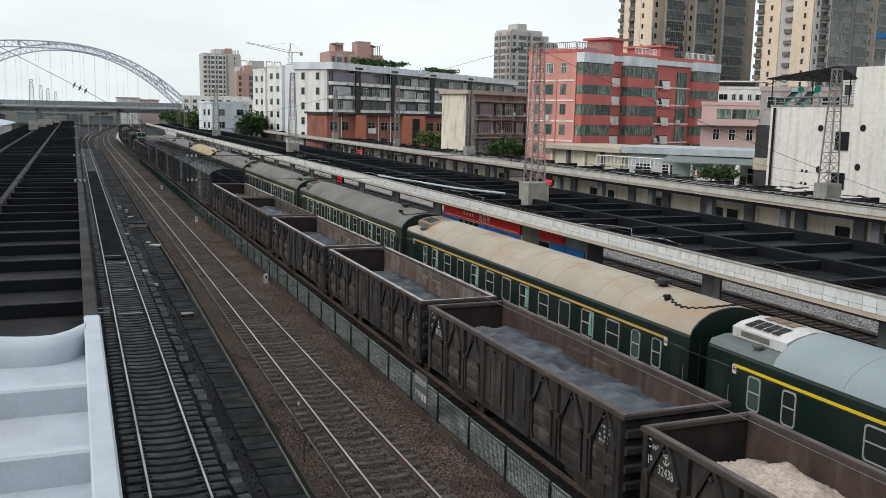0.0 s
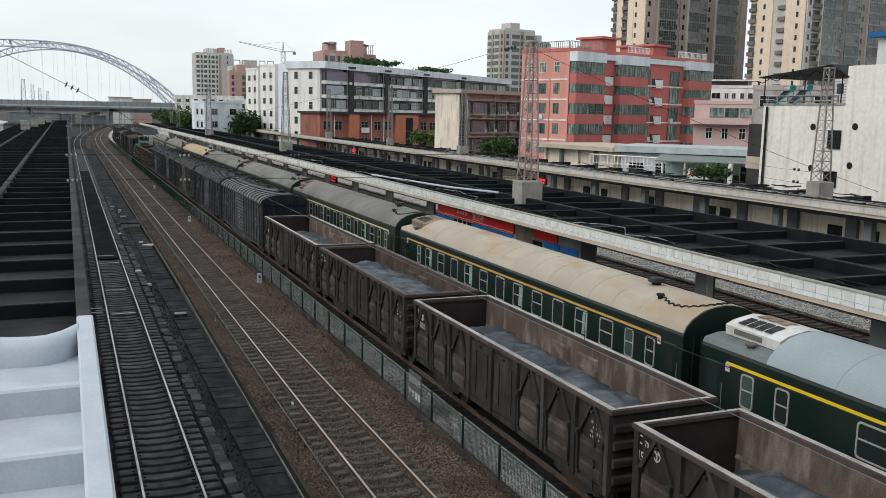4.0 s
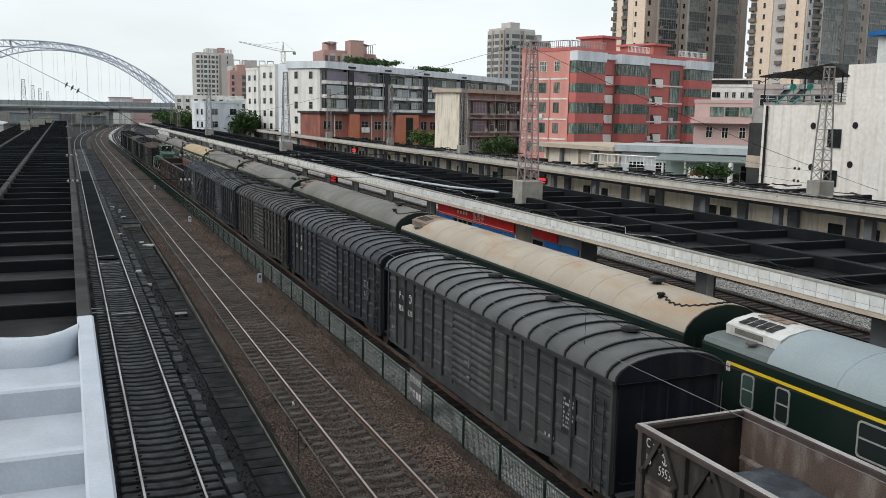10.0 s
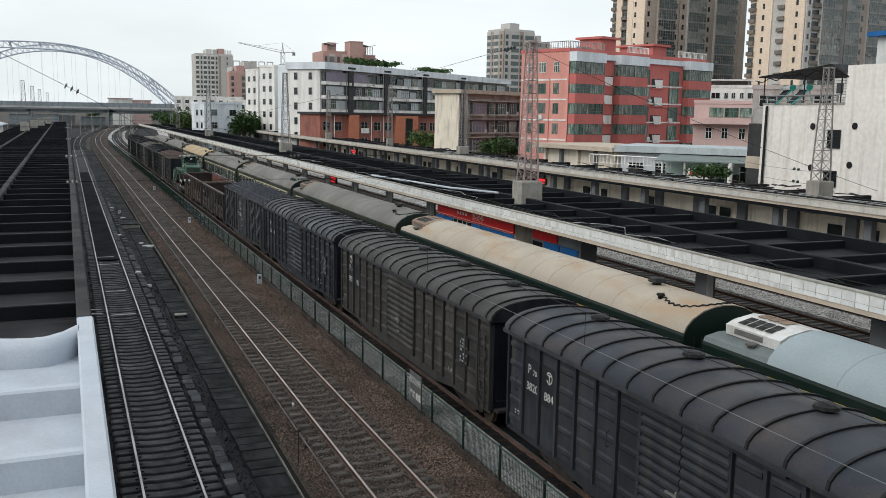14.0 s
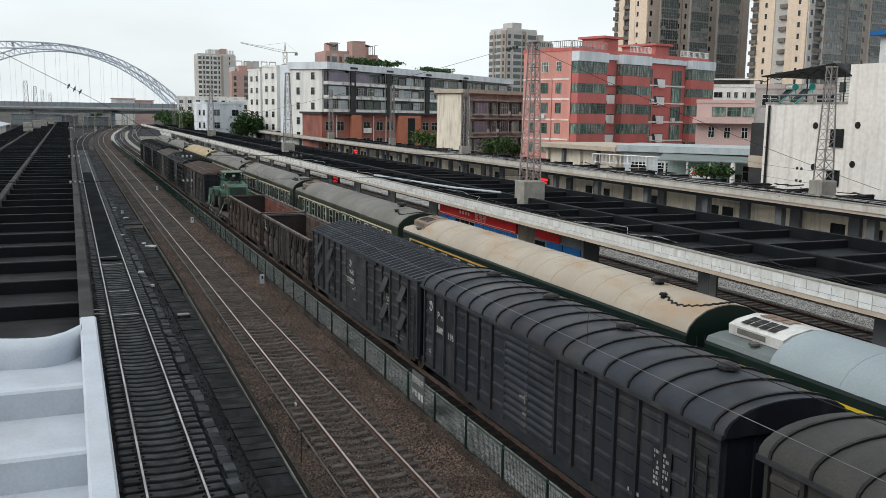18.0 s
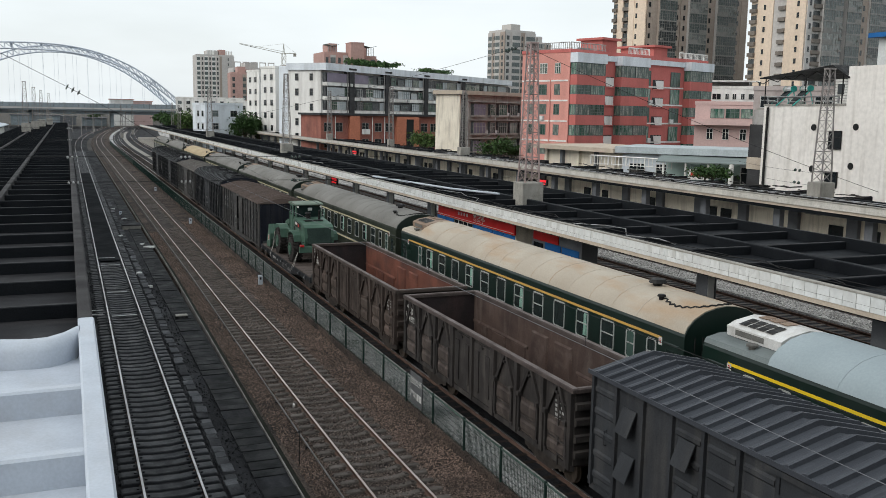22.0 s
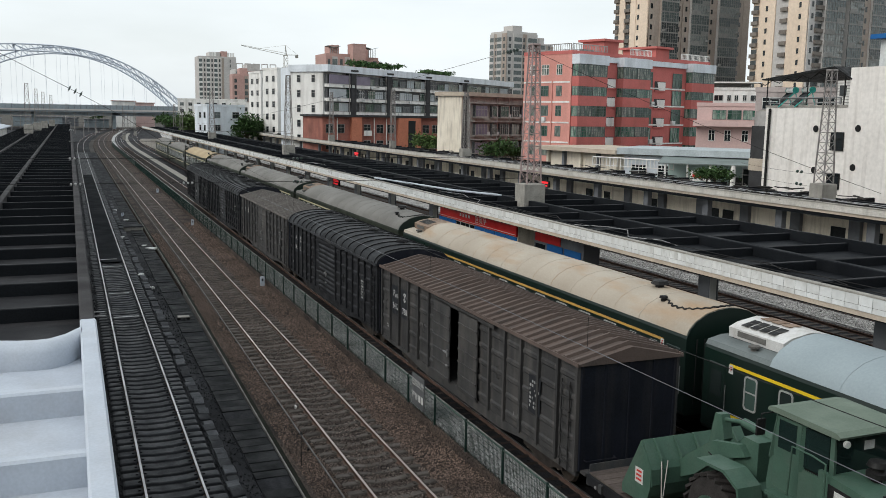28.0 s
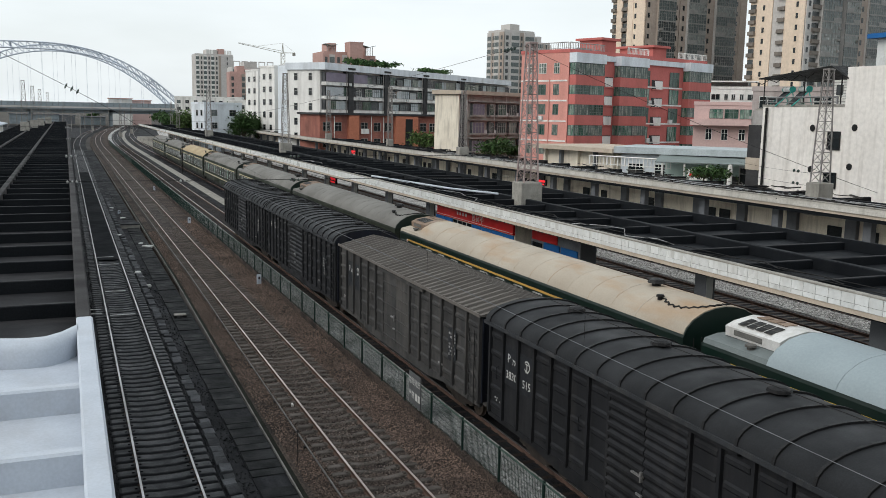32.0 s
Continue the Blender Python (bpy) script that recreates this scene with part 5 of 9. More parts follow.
def wheel_loader():
    t = thing("wheel_loader", None, "dark green wheel loader lashed to a flat wagon", "wheel loader")
    G = LOADER_GREEN
    for s in (-1, 1):
        loader_wheel(t, s * 1.08, -1.85, s)
        loader_wheel(t, s * 1.08, 1.65, s)
    part("rear_frame", Geo().prism([(-3.1, 0.75), (-3.1, 1.15), (-0.2, 1.25), (0.5, 1.0), (0.5, 0.65), (-2.2, 0.6)], -0.55, 0.55, "x"), DARK_STEEL, t)
    part("front_frame", Geo().prism([(0.5, 0.65), (0.5, 1.1), (1.3, 1.45), (1.3, 2.3), (1.75, 2.3), (2.4, 1.2), (2.8, 0.7), (1.6, 0.55)], -0.48, 0.48, "x"), G, t)
    hood = part("engine_hood", Geo().prism([(-3.05, 1.1), (-3.15, 1.6), (-3.02, 2.18), (-2.75, 2.32), (-0.35, 2.55), (-0.35, 1.35), (-0.7, 1.2)], -0.86, 0.86, "x"), G, t, "sloping green engine hood", at=pose(0, -0.30, 0))
    part("grille", Geo().soft_box(-0.72, -0.48, 0, 0.72, 0.46, 0.03, 0.02), GRILLE_GREEN, hood, "dark green radiator grille", at=Matrix.Translation((0, -3.10, 1.70)) @ Matrix(((1, 0, 0, 0), (0, 0.2, -0.98, 0), (0, 0.98, 0.2, 0), (0, 0, 0, 1))))
    part("hood_badge", Geo().box(-0.16, -0.06, 0.03, 0.16, 0.06, 0.05), GRILLE_GREEN, hood, "plain pale badge", at=Matrix.Translation((0, -3.10, 1.70)) @ Matrix(((1, 0, 0, 0), (0, 0.2, -0.98, 0), (0, 0.98, 0.2, 0), (0, 0, 0, 1))))
    part("hood_vent", Geo().box(-0.55, -1.9, 2.425, 0.55, -1.5, 2.47), DARK_STEEL, hood, at=pose(0, 0, 0.0))
    for s in (-1, 1):
        part("side_decal", Geo().prism([(-2.3, 1.95), (-0.6, 2.05), (-0.6, 2.38), (-2.15, 2.25)], s * 0.861, s * 0.868, "x"), DARK_STEEL, hood, "dark stripe on the hood")
        part("decal_bar", Geo().prism([(-1.75, 2.04), (-1.55, 2.05), (-1.35, 2.27), (-1.55, 2.26)], s * 0.868, s * 0.873, "x"), RED_PAINT, hood, "slanted red bar")
        part("decal_bar", Geo().prism([(-1.25, 2.12), (-0.75, 2.15), (-0.75, 2.3), (-1.25, 2.27)], s * 0.868, s * 0.873, "x"), WHITE_PAINT, hood, "plain white bar")
        part("side_panel", Geo().box(s * 0.861, -0.75, 1.35, s * 0.872, -0.42, 2.0), DARK_STEEL, hood)
        part("rear_fender", Geo().prism([(-2.15, 1.3), (-2.0, 1.62), (-1.7, 1.75), (-0.85, 1.75), (-0.5, 1.5), (-0.3, 1.15), (-0.25, 1.2), (-0.45, 1.56), (-0.83, 1.81), (-1.72, 1.81), (-2.05, 1.66)],
                                          s * 0.8, s * 1.32, "x"), G, t, "green mudguard", at=pose(0, -0.50, 0))
        part("front_fender", Geo().prism([(1.05, 1.1), (1.2, 1.6), (1.6, 1.80), (2.4, 1.76), (2.42, 1.82), (1.58, 1.86), (1.15, 1.64), (1.0, 1.12)], s * 0.78, s * 1.36, "x"), G, t, "green mudguard", at=pose(0, -0.30, 0))
    bumper = part("rear_bumper", Geo().soft_box(-1.20, -3.34, 0.78, 1.20, -3.05, 1.12, 0.03), G, t, "heavy green rear bumper", at=pose(0, -0.28, 0))
    for s in (-1, 1):
        part("tail_lamp", Geo().soft_box(s * 1.08 - 0.11, -3.40, 1.12, s * 1.08 + 0.11, -3.22, 1.24, 0.02), RED_LAMP, bumper, "red tail lamp")
        part("lamp_guard", Geo().wire([(s * 1.28, -3.3, 1.1), (s * 1.28, -3.3, 1.38), (s * 0.95, -3.3, 1.38), (s * 0.95, -3.3, 1.1)], 0.014, 5), DARK_STEEL, bumper)
    part("tow_pin", Geo().box(-0.12, -3.45, 0.86, 0.12, -3.38, 1.04), DARK_STEEL, bumper)
    # cab
    cab = part("cab", Geo().prism([(-0.40, 1.45), (1.10, 1.35), (1.22, 1.7), (1.15, 2.3), (-0.40, 2.3)], -0.78, 0.78, "x"), G, t, "green cab", at=pose(0, -0.50, 0.06))
    for x in (-0.76, 0.76):
        for y, u in ((-0.38, -0.34), (0.35, 0.35), (1.15, 1.02)):
            part("cab_pillar", Geo().bar((x, y, 2.25), (x * 0.97, u, 3.19), 0.085), G, cab)
    part("cab_sill", Geo().box(-0.74, -0.34, 2.305, 0.74, 1.08, 2.32), DARK_STEEL, cab)
    part("windscreen", Geo().add([(-0.72, 1.14, 2.3), (0.72, 1.14, 2.3), (0.70, 1.02, 3.17), (-0.70, 1.02, 3.17), (-0.72, 1.12, 2.3), (0.72, 1.12, 2.3), (0.70, 1.0, 3.17), (-0.70, 1.0, 3.17)],
                                  [(0, 1, 2, 3), (7, 6, 5, 4), (0, 4, 5, 1), (3, 2, 6, 7)]), CAB_GLASS, cab)
    part("rear_window", Geo().box(-0.72, -0.385, 2.30, 0.72, -0.365, 3.17), CAB_GLASS, cab, "tinted rear window")
    part("window_notice", Geo().box(-0.05, -0.392, 2.85, 0.2, -0.387, 3.02), WHITE_PAINT, cab, "pale notice behind the glass")
    for s in (-1, 1):
        part("side_window", Geo().box(s * 0.755, -0.28, 2.36, s * 0.775, 0.30, 3.12), CAB_GLASS, cab)
        part("cab_door", Geo().soft_box(-0.34, -0.72, 0, 0.34, 0.72, 0.02, 0.015), G, cab, "green cab door", at=Matrix.Translation((s * 0.765, 0.73, 2.42)) @ Matrix(((0, 0, s, 0), (1, 0, 0, 0), (0, 1, 0, 0), (0, 0, 0, 1))))
        part("side_window", Geo().soft_box(-0.23, -0.28, 0, 0.23, 0.28, 0.012, 0.01), CAB_GLASS, cab, at=Matrix.Translation((s * 0.786, 0.73, 2.80)) @ Matrix(((0, 0, s, 0), (1, 0, 0, 0), (0, 1, 0, 0), (0, 0, 0, 1))))
        part("door_rail", Geo().wire([(s * 0.98, -0.42, 1.75), (s * 0.98, -0.42, 2.7), (s * 0.98, -0.1, 2.75), (s * 0.98, 0.4, 2.75), (s * 0.98, 0.45, 1.75)], 0.02, 5), G, cab, "green handrail")
        part("mirror", Geo().soft_box(s * 1.05 - 0.10, 1.15, 2.72, s * 1.05 + 0.10, 1.20, 3.05, 0.01), DARK_STEEL, cab, "wing mirror")
        part("mirror_arm", Geo().wire([(s * 0.76, 1.05, 3.2), (s * 1.05, 1.17, 3.15), (s * 1.05, 1.17, 2.9)], 0.015, 5), DARK_STEEL, cab)
        part("catwalk", Geo().box(s * 0.78, -0.45, 1.60, s * 1.02, 1.0, 1.66), G, cab)
        st = part("boarding_steps", Geo().box(s * 1.02, 0.12, 0.55, s * 1.06, 0.16, 1.62).box(s * 1.02, 0.58, 0.55, s * 1.06, 0.62, 1.62), G, t, "green boarding steps", at=pose(0, -0.50, 0))
        for k in range(4):
            part("tread", Geo().box(s * 0.92, 0.14, 0.58 + k * 0.28, s * 1.12, 0.60, 0.61 + k * 0.28), G, st)
    roof = part("cab_roof", Geo().prism([(-0.56, 3.18), (-0.59, 3.23), (-0.46, 3.29), (1.0, 3.31), (1.2, 3.27), (1.22, 3.20)], -0.86, 0.86, "x"), LOADER_ROOF, t, "dusty pale green cab roof", at=pose(0, -0.50, 0.06))
    for s in (-1, 1):
        part("work_lamp", Geo().lathe([(0.065, 0), (0.065, 0.06), (0.04, 0.08)], (s * 0.70, -0.62, 3.10), 12, "y"), WHITE_PAINT, roof, "round work lamp")
    part("exhaust_stack", Geo().tube((0.45, -1.15, 2.3), (0.45, -1.15, 2.85), 0.075, 12).tube((0.45, -1.15, 2.83), (0.45, -1.28, 3.0), 0.075, 12), DARK_STEEL, t, "black exhaust stack", smooth=40, at=pose(0, -0.50, 0))
    part("air_filter", Geo().lathe([(0.10, 0), (0.10, 0.12), (0.19, 0.14), (0.19, 0.24), (0.12, 0.27), (0.12, 0.33), (0.19, 0.35), (0.15, 0.44)], (-0.15, -0.75, 2.42), 14), DARK_STEEL, t, smooth=40, at=pose(0, -0.55, 0))
    # arms and bucket
    for s in (-1, 1):
        part("lift_arm", Geo().prism([(1.55, 1.85), (1.75, 2.05), (2.6, 1.85), (3.4, 1.25), (3.95, 0.75), (3.75, 0.55), (3.1, 0.9), (2.4, 1.5)], s * 0.55 - 0.07, s * 0.55 + 0.07, "x"), G, t, "bent green lift arm", at=pose(0, -0.05, 0.10))
        part("lift_ram", Geo().tube((s * 0.55, 1.6, 1.2), (s * 0.55, 2.9, 1.55), 0.075, 10), DARK_STEEL, t, at=pose(0, -0.25, 0.1))
    part("tilt_ram", Geo().tube((0, 1.5, 1.95), (0, 2.5, 2.02), 0.10, 12).tube((0, 2.5, 2.02), (0, 3.1, 1.9), 0.05, 10), G, t, "hydraulic tilt ram", smooth=40, at=pose(0, -0.20, 0.34))
    part("bell_crank", Geo().prism([(2.85, 1.5), (3.0, 2.02), (3.2, 2.0), (3.35, 1.3), (3.15, 1.1)], -0.12, 0.12, "x"), G, t, at=pose(0, -0.10, 0.34))
    b = Geo()
    prof = [(3.66, 0.30), (3.54, 0.62), (3.56, 0.98), (3.66, 1.14), (3.98, 1.56), (4.02, 1.53), (3.80, 1.10), (3.68, 0.80), (3.80, 0.30), (4.6, 0.12), (4.65, 0.06), (3.86, 0.06)]
    b.prism(prof, -1.40, 1.40, "x")
    bucket = part("bucket", b, G, t, "wide green bucket")
    for s in (-1, 1):
        part("bucket_side", Geo().prism([(3.70, 0.12), (3.56, 0.60), (3.58, 1.0), (3.68, 1.14), (4.0, 1.54), (4.12, 1.30), (4.66, 0.28), (4.66, 0.06)], s * 1.40 - 0.025, s * 1.40 + 0.025, "x"), G, bucket)
    for k in range(5):
        x = -1.1 + k * 0.55
        part("bucket_rib", Geo().prism([(3.57, 0.98), (3.60, 1.20), (3.93, 1.56), (3.98, 1.56), (3.66, 1.12), (3.59, 0.98)], x - 0.02, x + 0.02, "x"), G, bucket)
    part("notice", Geo().box(-1.434, 3.85, 0.52, -1.428, 4.15, 0.88), WHITE_PAINT, bucket, "white paper notice with red print")
    for k in range(3):
        part("notice_print", Geo().box(-1.438, 3.9, 0.58 + 0.1 * k, -1.4345, 4.1, 0.63 + 0.1 * k), RED_PAINT, bucket)
    return t


LY = 0.45
flat = flat_wagon(13.0)
hitch(flat, *FLAT_SPAN)
loader = wheel_loader()
hitch(loader, FLAT_SPAN[0] + LY, FLAT_SPAN[1] + LY)
DECK = 1.21
for tie in range(2):
    y = (3.4, -2.9)[tie]
    rope = thing("lashing_rope", None, "pale rope that lashes the loader to the flat wagon", "rope", "lashings")
    part("rope_line", Geo().wire([(-1.55, y - 0.5, -0.15), (-1.30, y - 0.1, 0.28), (-1.12, y + 0.2, 1.14)] if tie == 0 else [(-1.55, y - 0.4, -0.15), (-1.2, y - 0.2, 0.75)], 0.014, 5), ROPE, rope)
    part("rope_line", Geo().wire([(-1.50, y - 0.45, -0.15), (-1.28, y - 0.1, 0.28), (-0.95, y + 0.2, 1.14)] if tie == 0 else [(-1.55, y - 0.1, -0.15), (-1.25, y - 0.1, 0.6)], 0.013, 5), ROPE, rope)
    hitch(rope, FLAT_SPAN[0] + LY, FLAT_SPAN[1] + LY)


# ---- the green passenger coaches ----
COACH_GREEN = shade("dark_green_coach_paint", (0.006, 0.0185, 0.0135), (0.004, 0.012, 0.0095), 0.42, scale=0.5, spread=0.6, grain=20, grain_amount=0.06, bump=0.04,
                    streak=(0.018, 0.024, 0.021), streak_amount=0.3, streak_scale=(1.2, 1.2, 0.4))
COACH_OLIVE = shade("faded_olive_coach_paint", (0.030, 0.036, 0.026), (0.020, 0.025, 0.018), 0.6, scale=0.5, spread=0.6, grain=20, grain_amount=0.08, bump=0.04,
                    streak=(0.055, 0.055, 0.045), streak_amount=0.45, streak_scale=(1.2, 1.2, 0.4))
ROOF_BLUE = shade("blue_grey_roof_paint", (0.30, 0.35, 0.37), (0.24, 0.29, 0.31), 0.5, scale=0.4, spread=0.7, grain=15, grain_amount=0.05, bump=0.05,
                  streak=(0.20, 0.24, 0.26), streak_amount=0.35, streak_scale=(0.5, 0.25, 0.5))
ROOF_BEIGE = shade("beige_dusty_roof", (0.43, 0.385, 0.32), (0.32, 0.275, 0.22), 0.7, scale=0.35, spread=0.6, grain=15, grain_amount=0.06, bump=0.08,
                   streak=(0.34, 0.21, 0.11), streak_amount=0.75, streak_scale=(0.9, 0.3, 1.2))
ROOF_GREY = shade("grey_sooty_roof", (0.20, 0.195, 0.18), (0.14, 0.135, 0.125), 0.75, scale=0.35, spread=0.6, grain=15, grain_amount=0.08, bump=0.08,
                  streak=(0.09, 0.085, 0.08), streak_amount=0.5, streak_scale=(0.6, 0.3, 0.6))
ROOF_LOW = shade("grey_green_low_roof", (0.175, 0.20, 0.20), (0.12, 0.14, 0.14), 0.5, scale=0.5, spread=0.6, grain=15, grain_amount=0.08, bump=0.05, streak=(0.09, 0.10, 0.10), streak_amount=0.5, streak_scale=(0.5, 0.5, 0.5))
ROOF_TAN = shade("tan_dusty_roof", (0.42, 0.33, 0.20), (0.30, 0.24, 0.16), 0.75, scale=0.35, spread=0.6, grain=15, grain_amount=0.08, bump=0.08)
AC_WHITE = shade("white_unit_steel", (0.62, 0.62, 0.61), (0.48, 0.47, 0.45), 0.36, scale=0.8, grain=20, grain_amount=0.08, streak=(0.30, 0.27, 0.23), streak_amount=0.5)
AC_RUST = shade("brown_unit_steel", (0.26, 0.19, 0.14), (0.17, 0.12, 0.09), 0.7, scale=0.8, grain=20, grain_amount=0.1)
STRIPE_YELLOW = shade("yellow_stripe", (0.74, 0.53, 0.02), (0.66, 0.46, 0.03), 0.5, scale=0.5, grain_amount=0.04)
STRIPE_OCHRE = shade("ochre_stripe", (0.52, 0.32, 0.08), (0.42, 0.26, 0.08), 0.6, scale=0.5, grain_amount=0.06)
STRIPE_CREAM = shade("cream_stripe", (0.55, 0.50, 0.32), (0.45, 0.41, 0.27), 0.6, scale=0.5, grain_amount=0.06)
FRAME_ALU = shade("aluminium_frame", (0.62, 0.62, 0.60), (0.50, 0.50, 0.48), 0.4, 0.5, scale=2, grain_amount=0.06)
PANE = glass("coach_window_glass", (0.020, 0.028, 0.027), 0.05)
PANE_GREEN = glass("coach_window_over_curtain", (0.055, 0.090, 0.078), 0.08)
CURTAIN = shade("pale_green_curtain", (0.22, 0.42, 0.33), (0.34, 0.48, 0.42), 0.9, scale=8, spread=0.5, grain=20, grain_amount=0.15, stretch=(1, 1, 0.15))


def window_meshes(w, h):
    r = 0.09
    out = [(-w / 2 + r, -h / 2), (w / 2 - r, -h / 2), (w / 2 - 0.03, -h / 2 + 0.03), (w / 2, -h / 2 + r), (w / 2, h / 2 - r), (w / 2 - 0.03, h / 2 - 0.03), (w / 2 - r, h / 2), (-w / 2 + r, h / 2),
           (-w / 2 + 0.03, h / 2 - 0.03), (-w / 2, h / 2 - r), (-w / 2, -h / 2 + r), (-w / 2 + 0.03, -h / 2 + 0.03)]
    n = len(out)
    fr = Geo()
    ins = [(u * (1 - 0.09 / w), v * (1 - 0.09 / h)) for u, v in out]
    q = [(-0.025, u, v) for u, v in out] + [(-0.025, u, v) for u, v in ins] + [(0.01, u, v) for u, v in out] + [(0.01, u, v) for u, v in ins]
    f = []
    for i in range(n):
        j = (i + 1) % n
        f += [(i, j, n + j, n + i), (i, j, 2 * n + j, 2 * n + i), (n + i, n + j, 3 * n + j, 3 * n + i)]
    fr.add(q, f)
    bar = Geo().box(-0.022, -w / 2 + 0.04, -0.02 + 0.03, -0.004, w / 2 - 0.04, 0.02 + 0.03)
    pn = Geo().add([(-0.006, u, v) for u, v in ins], [tuple(range(n))])
    return fr.data("window_frame", FRAME_ALU), bar.data("window_bar", FRAME_ALU), pn


WIDE, SLIM, BIG = window_meshes(0.86, 1.02), window_meshes(0.52, 0.98), window_meshes(1.25, 0.92)
WIDE_PANES = [WIDE[2].data("pane", m) for m in (PANE, PANE_GREEN)]
SLIM_PANES = [SLIM[2].data("pane", m) for m in (PANE, PANE_GREEN)]
BIG_PANES = [BIG[2].data("pane", m) for m in (PANE, PANE_GREEN)]
DRAPE = Geo()
for k in range(9):
    DRAPE.prism([(-0.30 + k * 0.035, -0.40), (-0.28 + k * 0.035, -0.40), (-0.28 + k * 0.030, 0.44), (-0.30 + k * 0.030, 0.44)], -0.0125, -0.0075, "x")
DRAPE = DRAPE.data("curtain", CURTAIN)


def coach_window(parent, side_x, y, z, kind, seed):
    fr, bar, panes = {"wide": (WIDE[0], WIDE[1], WIDE_PANES), "slim": (SLIM[0], SLIM[1], SLIM_PANES), "big": (BIG[0], BIG[1], BIG_PANES)}[kind]
    turn = 0 if side_x < 0 else 180
    w = part("window", fr, FRAME_ALU, parent, "aluminium-framed window", at=pose(side_x, y, z, 0, 0, turn))
    part("pane", panes[1 if (kind == "slim" and seed % 2 == 0) else 0], PANE, w)
    if seed % 3 != 1 or kind != "wide":
        part("window_bar", bar, FRAME_ALU, w)
    if kind != "slim" and seed % 3 == 2:
        part("curtain", DRAPE, CURTAIN, w, "pale green curtain", at=pose(0, -0.08, 0))


def coach(yc, paint, roof_mat, stripe_mat, plan, label, ac_mat, detail=True, digit="8"):
    t = thing("passenger_coach", pose(X4, yc, 0), label, "passenger coach", "passenger coaches")
    half, xw, z0, ze = 12.85, 1.55, 0.85, 3.42
    body = [(-xw + 0.06, z0), (-xw, z0 + 0.12), (-xw, ze - 0.10), (-xw + 0.03, ze), (xw - 0.03, ze), (xw, ze - 0.10), (xw, z0 + 0.12), (xw - 0.06, z0)]
    part("body", Geo().prism(body, -half, half), paint, t, "riveted steel coach body")
    dome = [(-xw + 0.01, ze - 0.0), (-xw + 0.10, ze + 0.20), (-xw + 0.34, ze + 0.44), (-0.8, ze + 0.66), (-0.4, ze + 0.76), (0, ze + 0.80), (0.4, ze + 0.76), (0.8, ze + 0.66), (xw - 0.34, ze + 0.44), (xw - 0.10, ze + 0.20), (xw - 0.01, ze)]
    y_low = half - 2.70
    roof = part("roof", Geo().prism(dome, -half + 0.03, y_low), roof_mat, t, "curved dusty roof", smooth=40)
    part("low_roof", Geo().prism([(-xw + 0.01, ze), (-xw + 0.08, ze + 0.14), (-1.0, ze + 0.24), (1.0, ze + 0.24), (xw - 0.08, ze + 0.14), (xw - 0.01, ze)], y_low - 0.01, half - 0.03), ROOF_LOW if roof_mat is ROOF_BLUE else roof_mat, t, "lowered roof at the vestibule", smooth=40)
    seam = Geo().prism([(x * 1.003, z + 0.008) for x, z in dome] + dome[::-1], -0.02, 0.02).data("roof_seam", roof_mat)
    for k in range(13):
        part("roof_seam", seam, roof_mat, roof, at=pose(0, -half + 2.6 + k * 1.5, 0))
    ac = part("air_conditioner", Geo().prism([(-0.98, ze + 0.26), (-1.0, ze + 0.55), (-0.7, ze + 0.68), (0, ze + 0.80), (0.7, ze + 0.68), (1.0, ze + 0.55), (0.98, ze + 0.26)], y_low + 0.12, half - 0.36), ac_mat, t, "air-conditioning unit on the roof", smooth=30)
    part("foot", Geo().box(-0.95, y_low + 0.3, ze + 0.12, 0.95, half - 0.5, ze + 0.27), DARK_STEEL, ac)
    for k in range(4):
        lay = Matrix.Translation((-0.60, half - 0.85 - 0.36 * k, ze + 0.70)) @ Matrix.Rotation(radians(-13), 4, "Y")
        gr = part("grille", Geo().box(-0.26, -0.145, 0, 0.26, 0.145, 0.015), GROUT, ac, "grey fan grille", at=lay)
        part("grille_bar", Geo().box(-0.25, -0.135, 0.016, -0.02, 0.135, 0.022).box(0.02, -0.135, 0.016, 0.25, 0.135, 0.022), DARK_STEEL, gr)
        if k < 3:
            part("grille", Geo().box(-0.22, -0.17, 0, 0.22, 0.17, 0.02), AC_RUST, ac, "brown fan grille", at=pose(0.05, half - 0.9 - 0.42 * k, ze + 0.795))
    part("side_louvre", Geo().box(-1.012, half - 1.9, ze + 0.34, -1.0, half - 0.75, ze + 0.5), GROUT, ac)
    part("side_vent", Geo().lathe([(0.10, 0), (0.10, 0.10), (0.17, 0.11), (0.17, 0.17), (0.04, 0.2)], (-1.25, half - 1.75, ze + 0.15), 12), GROUT, t, "grey side vent")
    zig = Geo()
    rim = []
    for k in range(31):
        a = radians(-35 - 215 * k / 30)
        w = 0.09 if k % 2 else 0.0
        x, y = -0.05 - (0.85 + w) * math.cos(a + math.pi / 2 + 0.6), 1.35 + (1.15 + w) * math.sin(a + math.pi / 2 + 0.6)
        rim.append((x, -half + y, ze + 0.815 - 0.24 * x * x))
    for a, b in zip(rim[7:], rim[8:]):
        zig.bar(a, b, 0.045)
    part("roof_patch_edge", zig, DARK_STEEL, roof, "dark zigzag seam of a roof patch")
    part("roof_vent", Geo().lathe([(0.16, 0), (0.16, 0.1), (0.32, 0.12), (0.26, 0.24), (0.05, 0.28)], (0.0, -half + 3.6, ze + 0.78), 8), DARK_STEEL, roof, "dark roof ventilator")
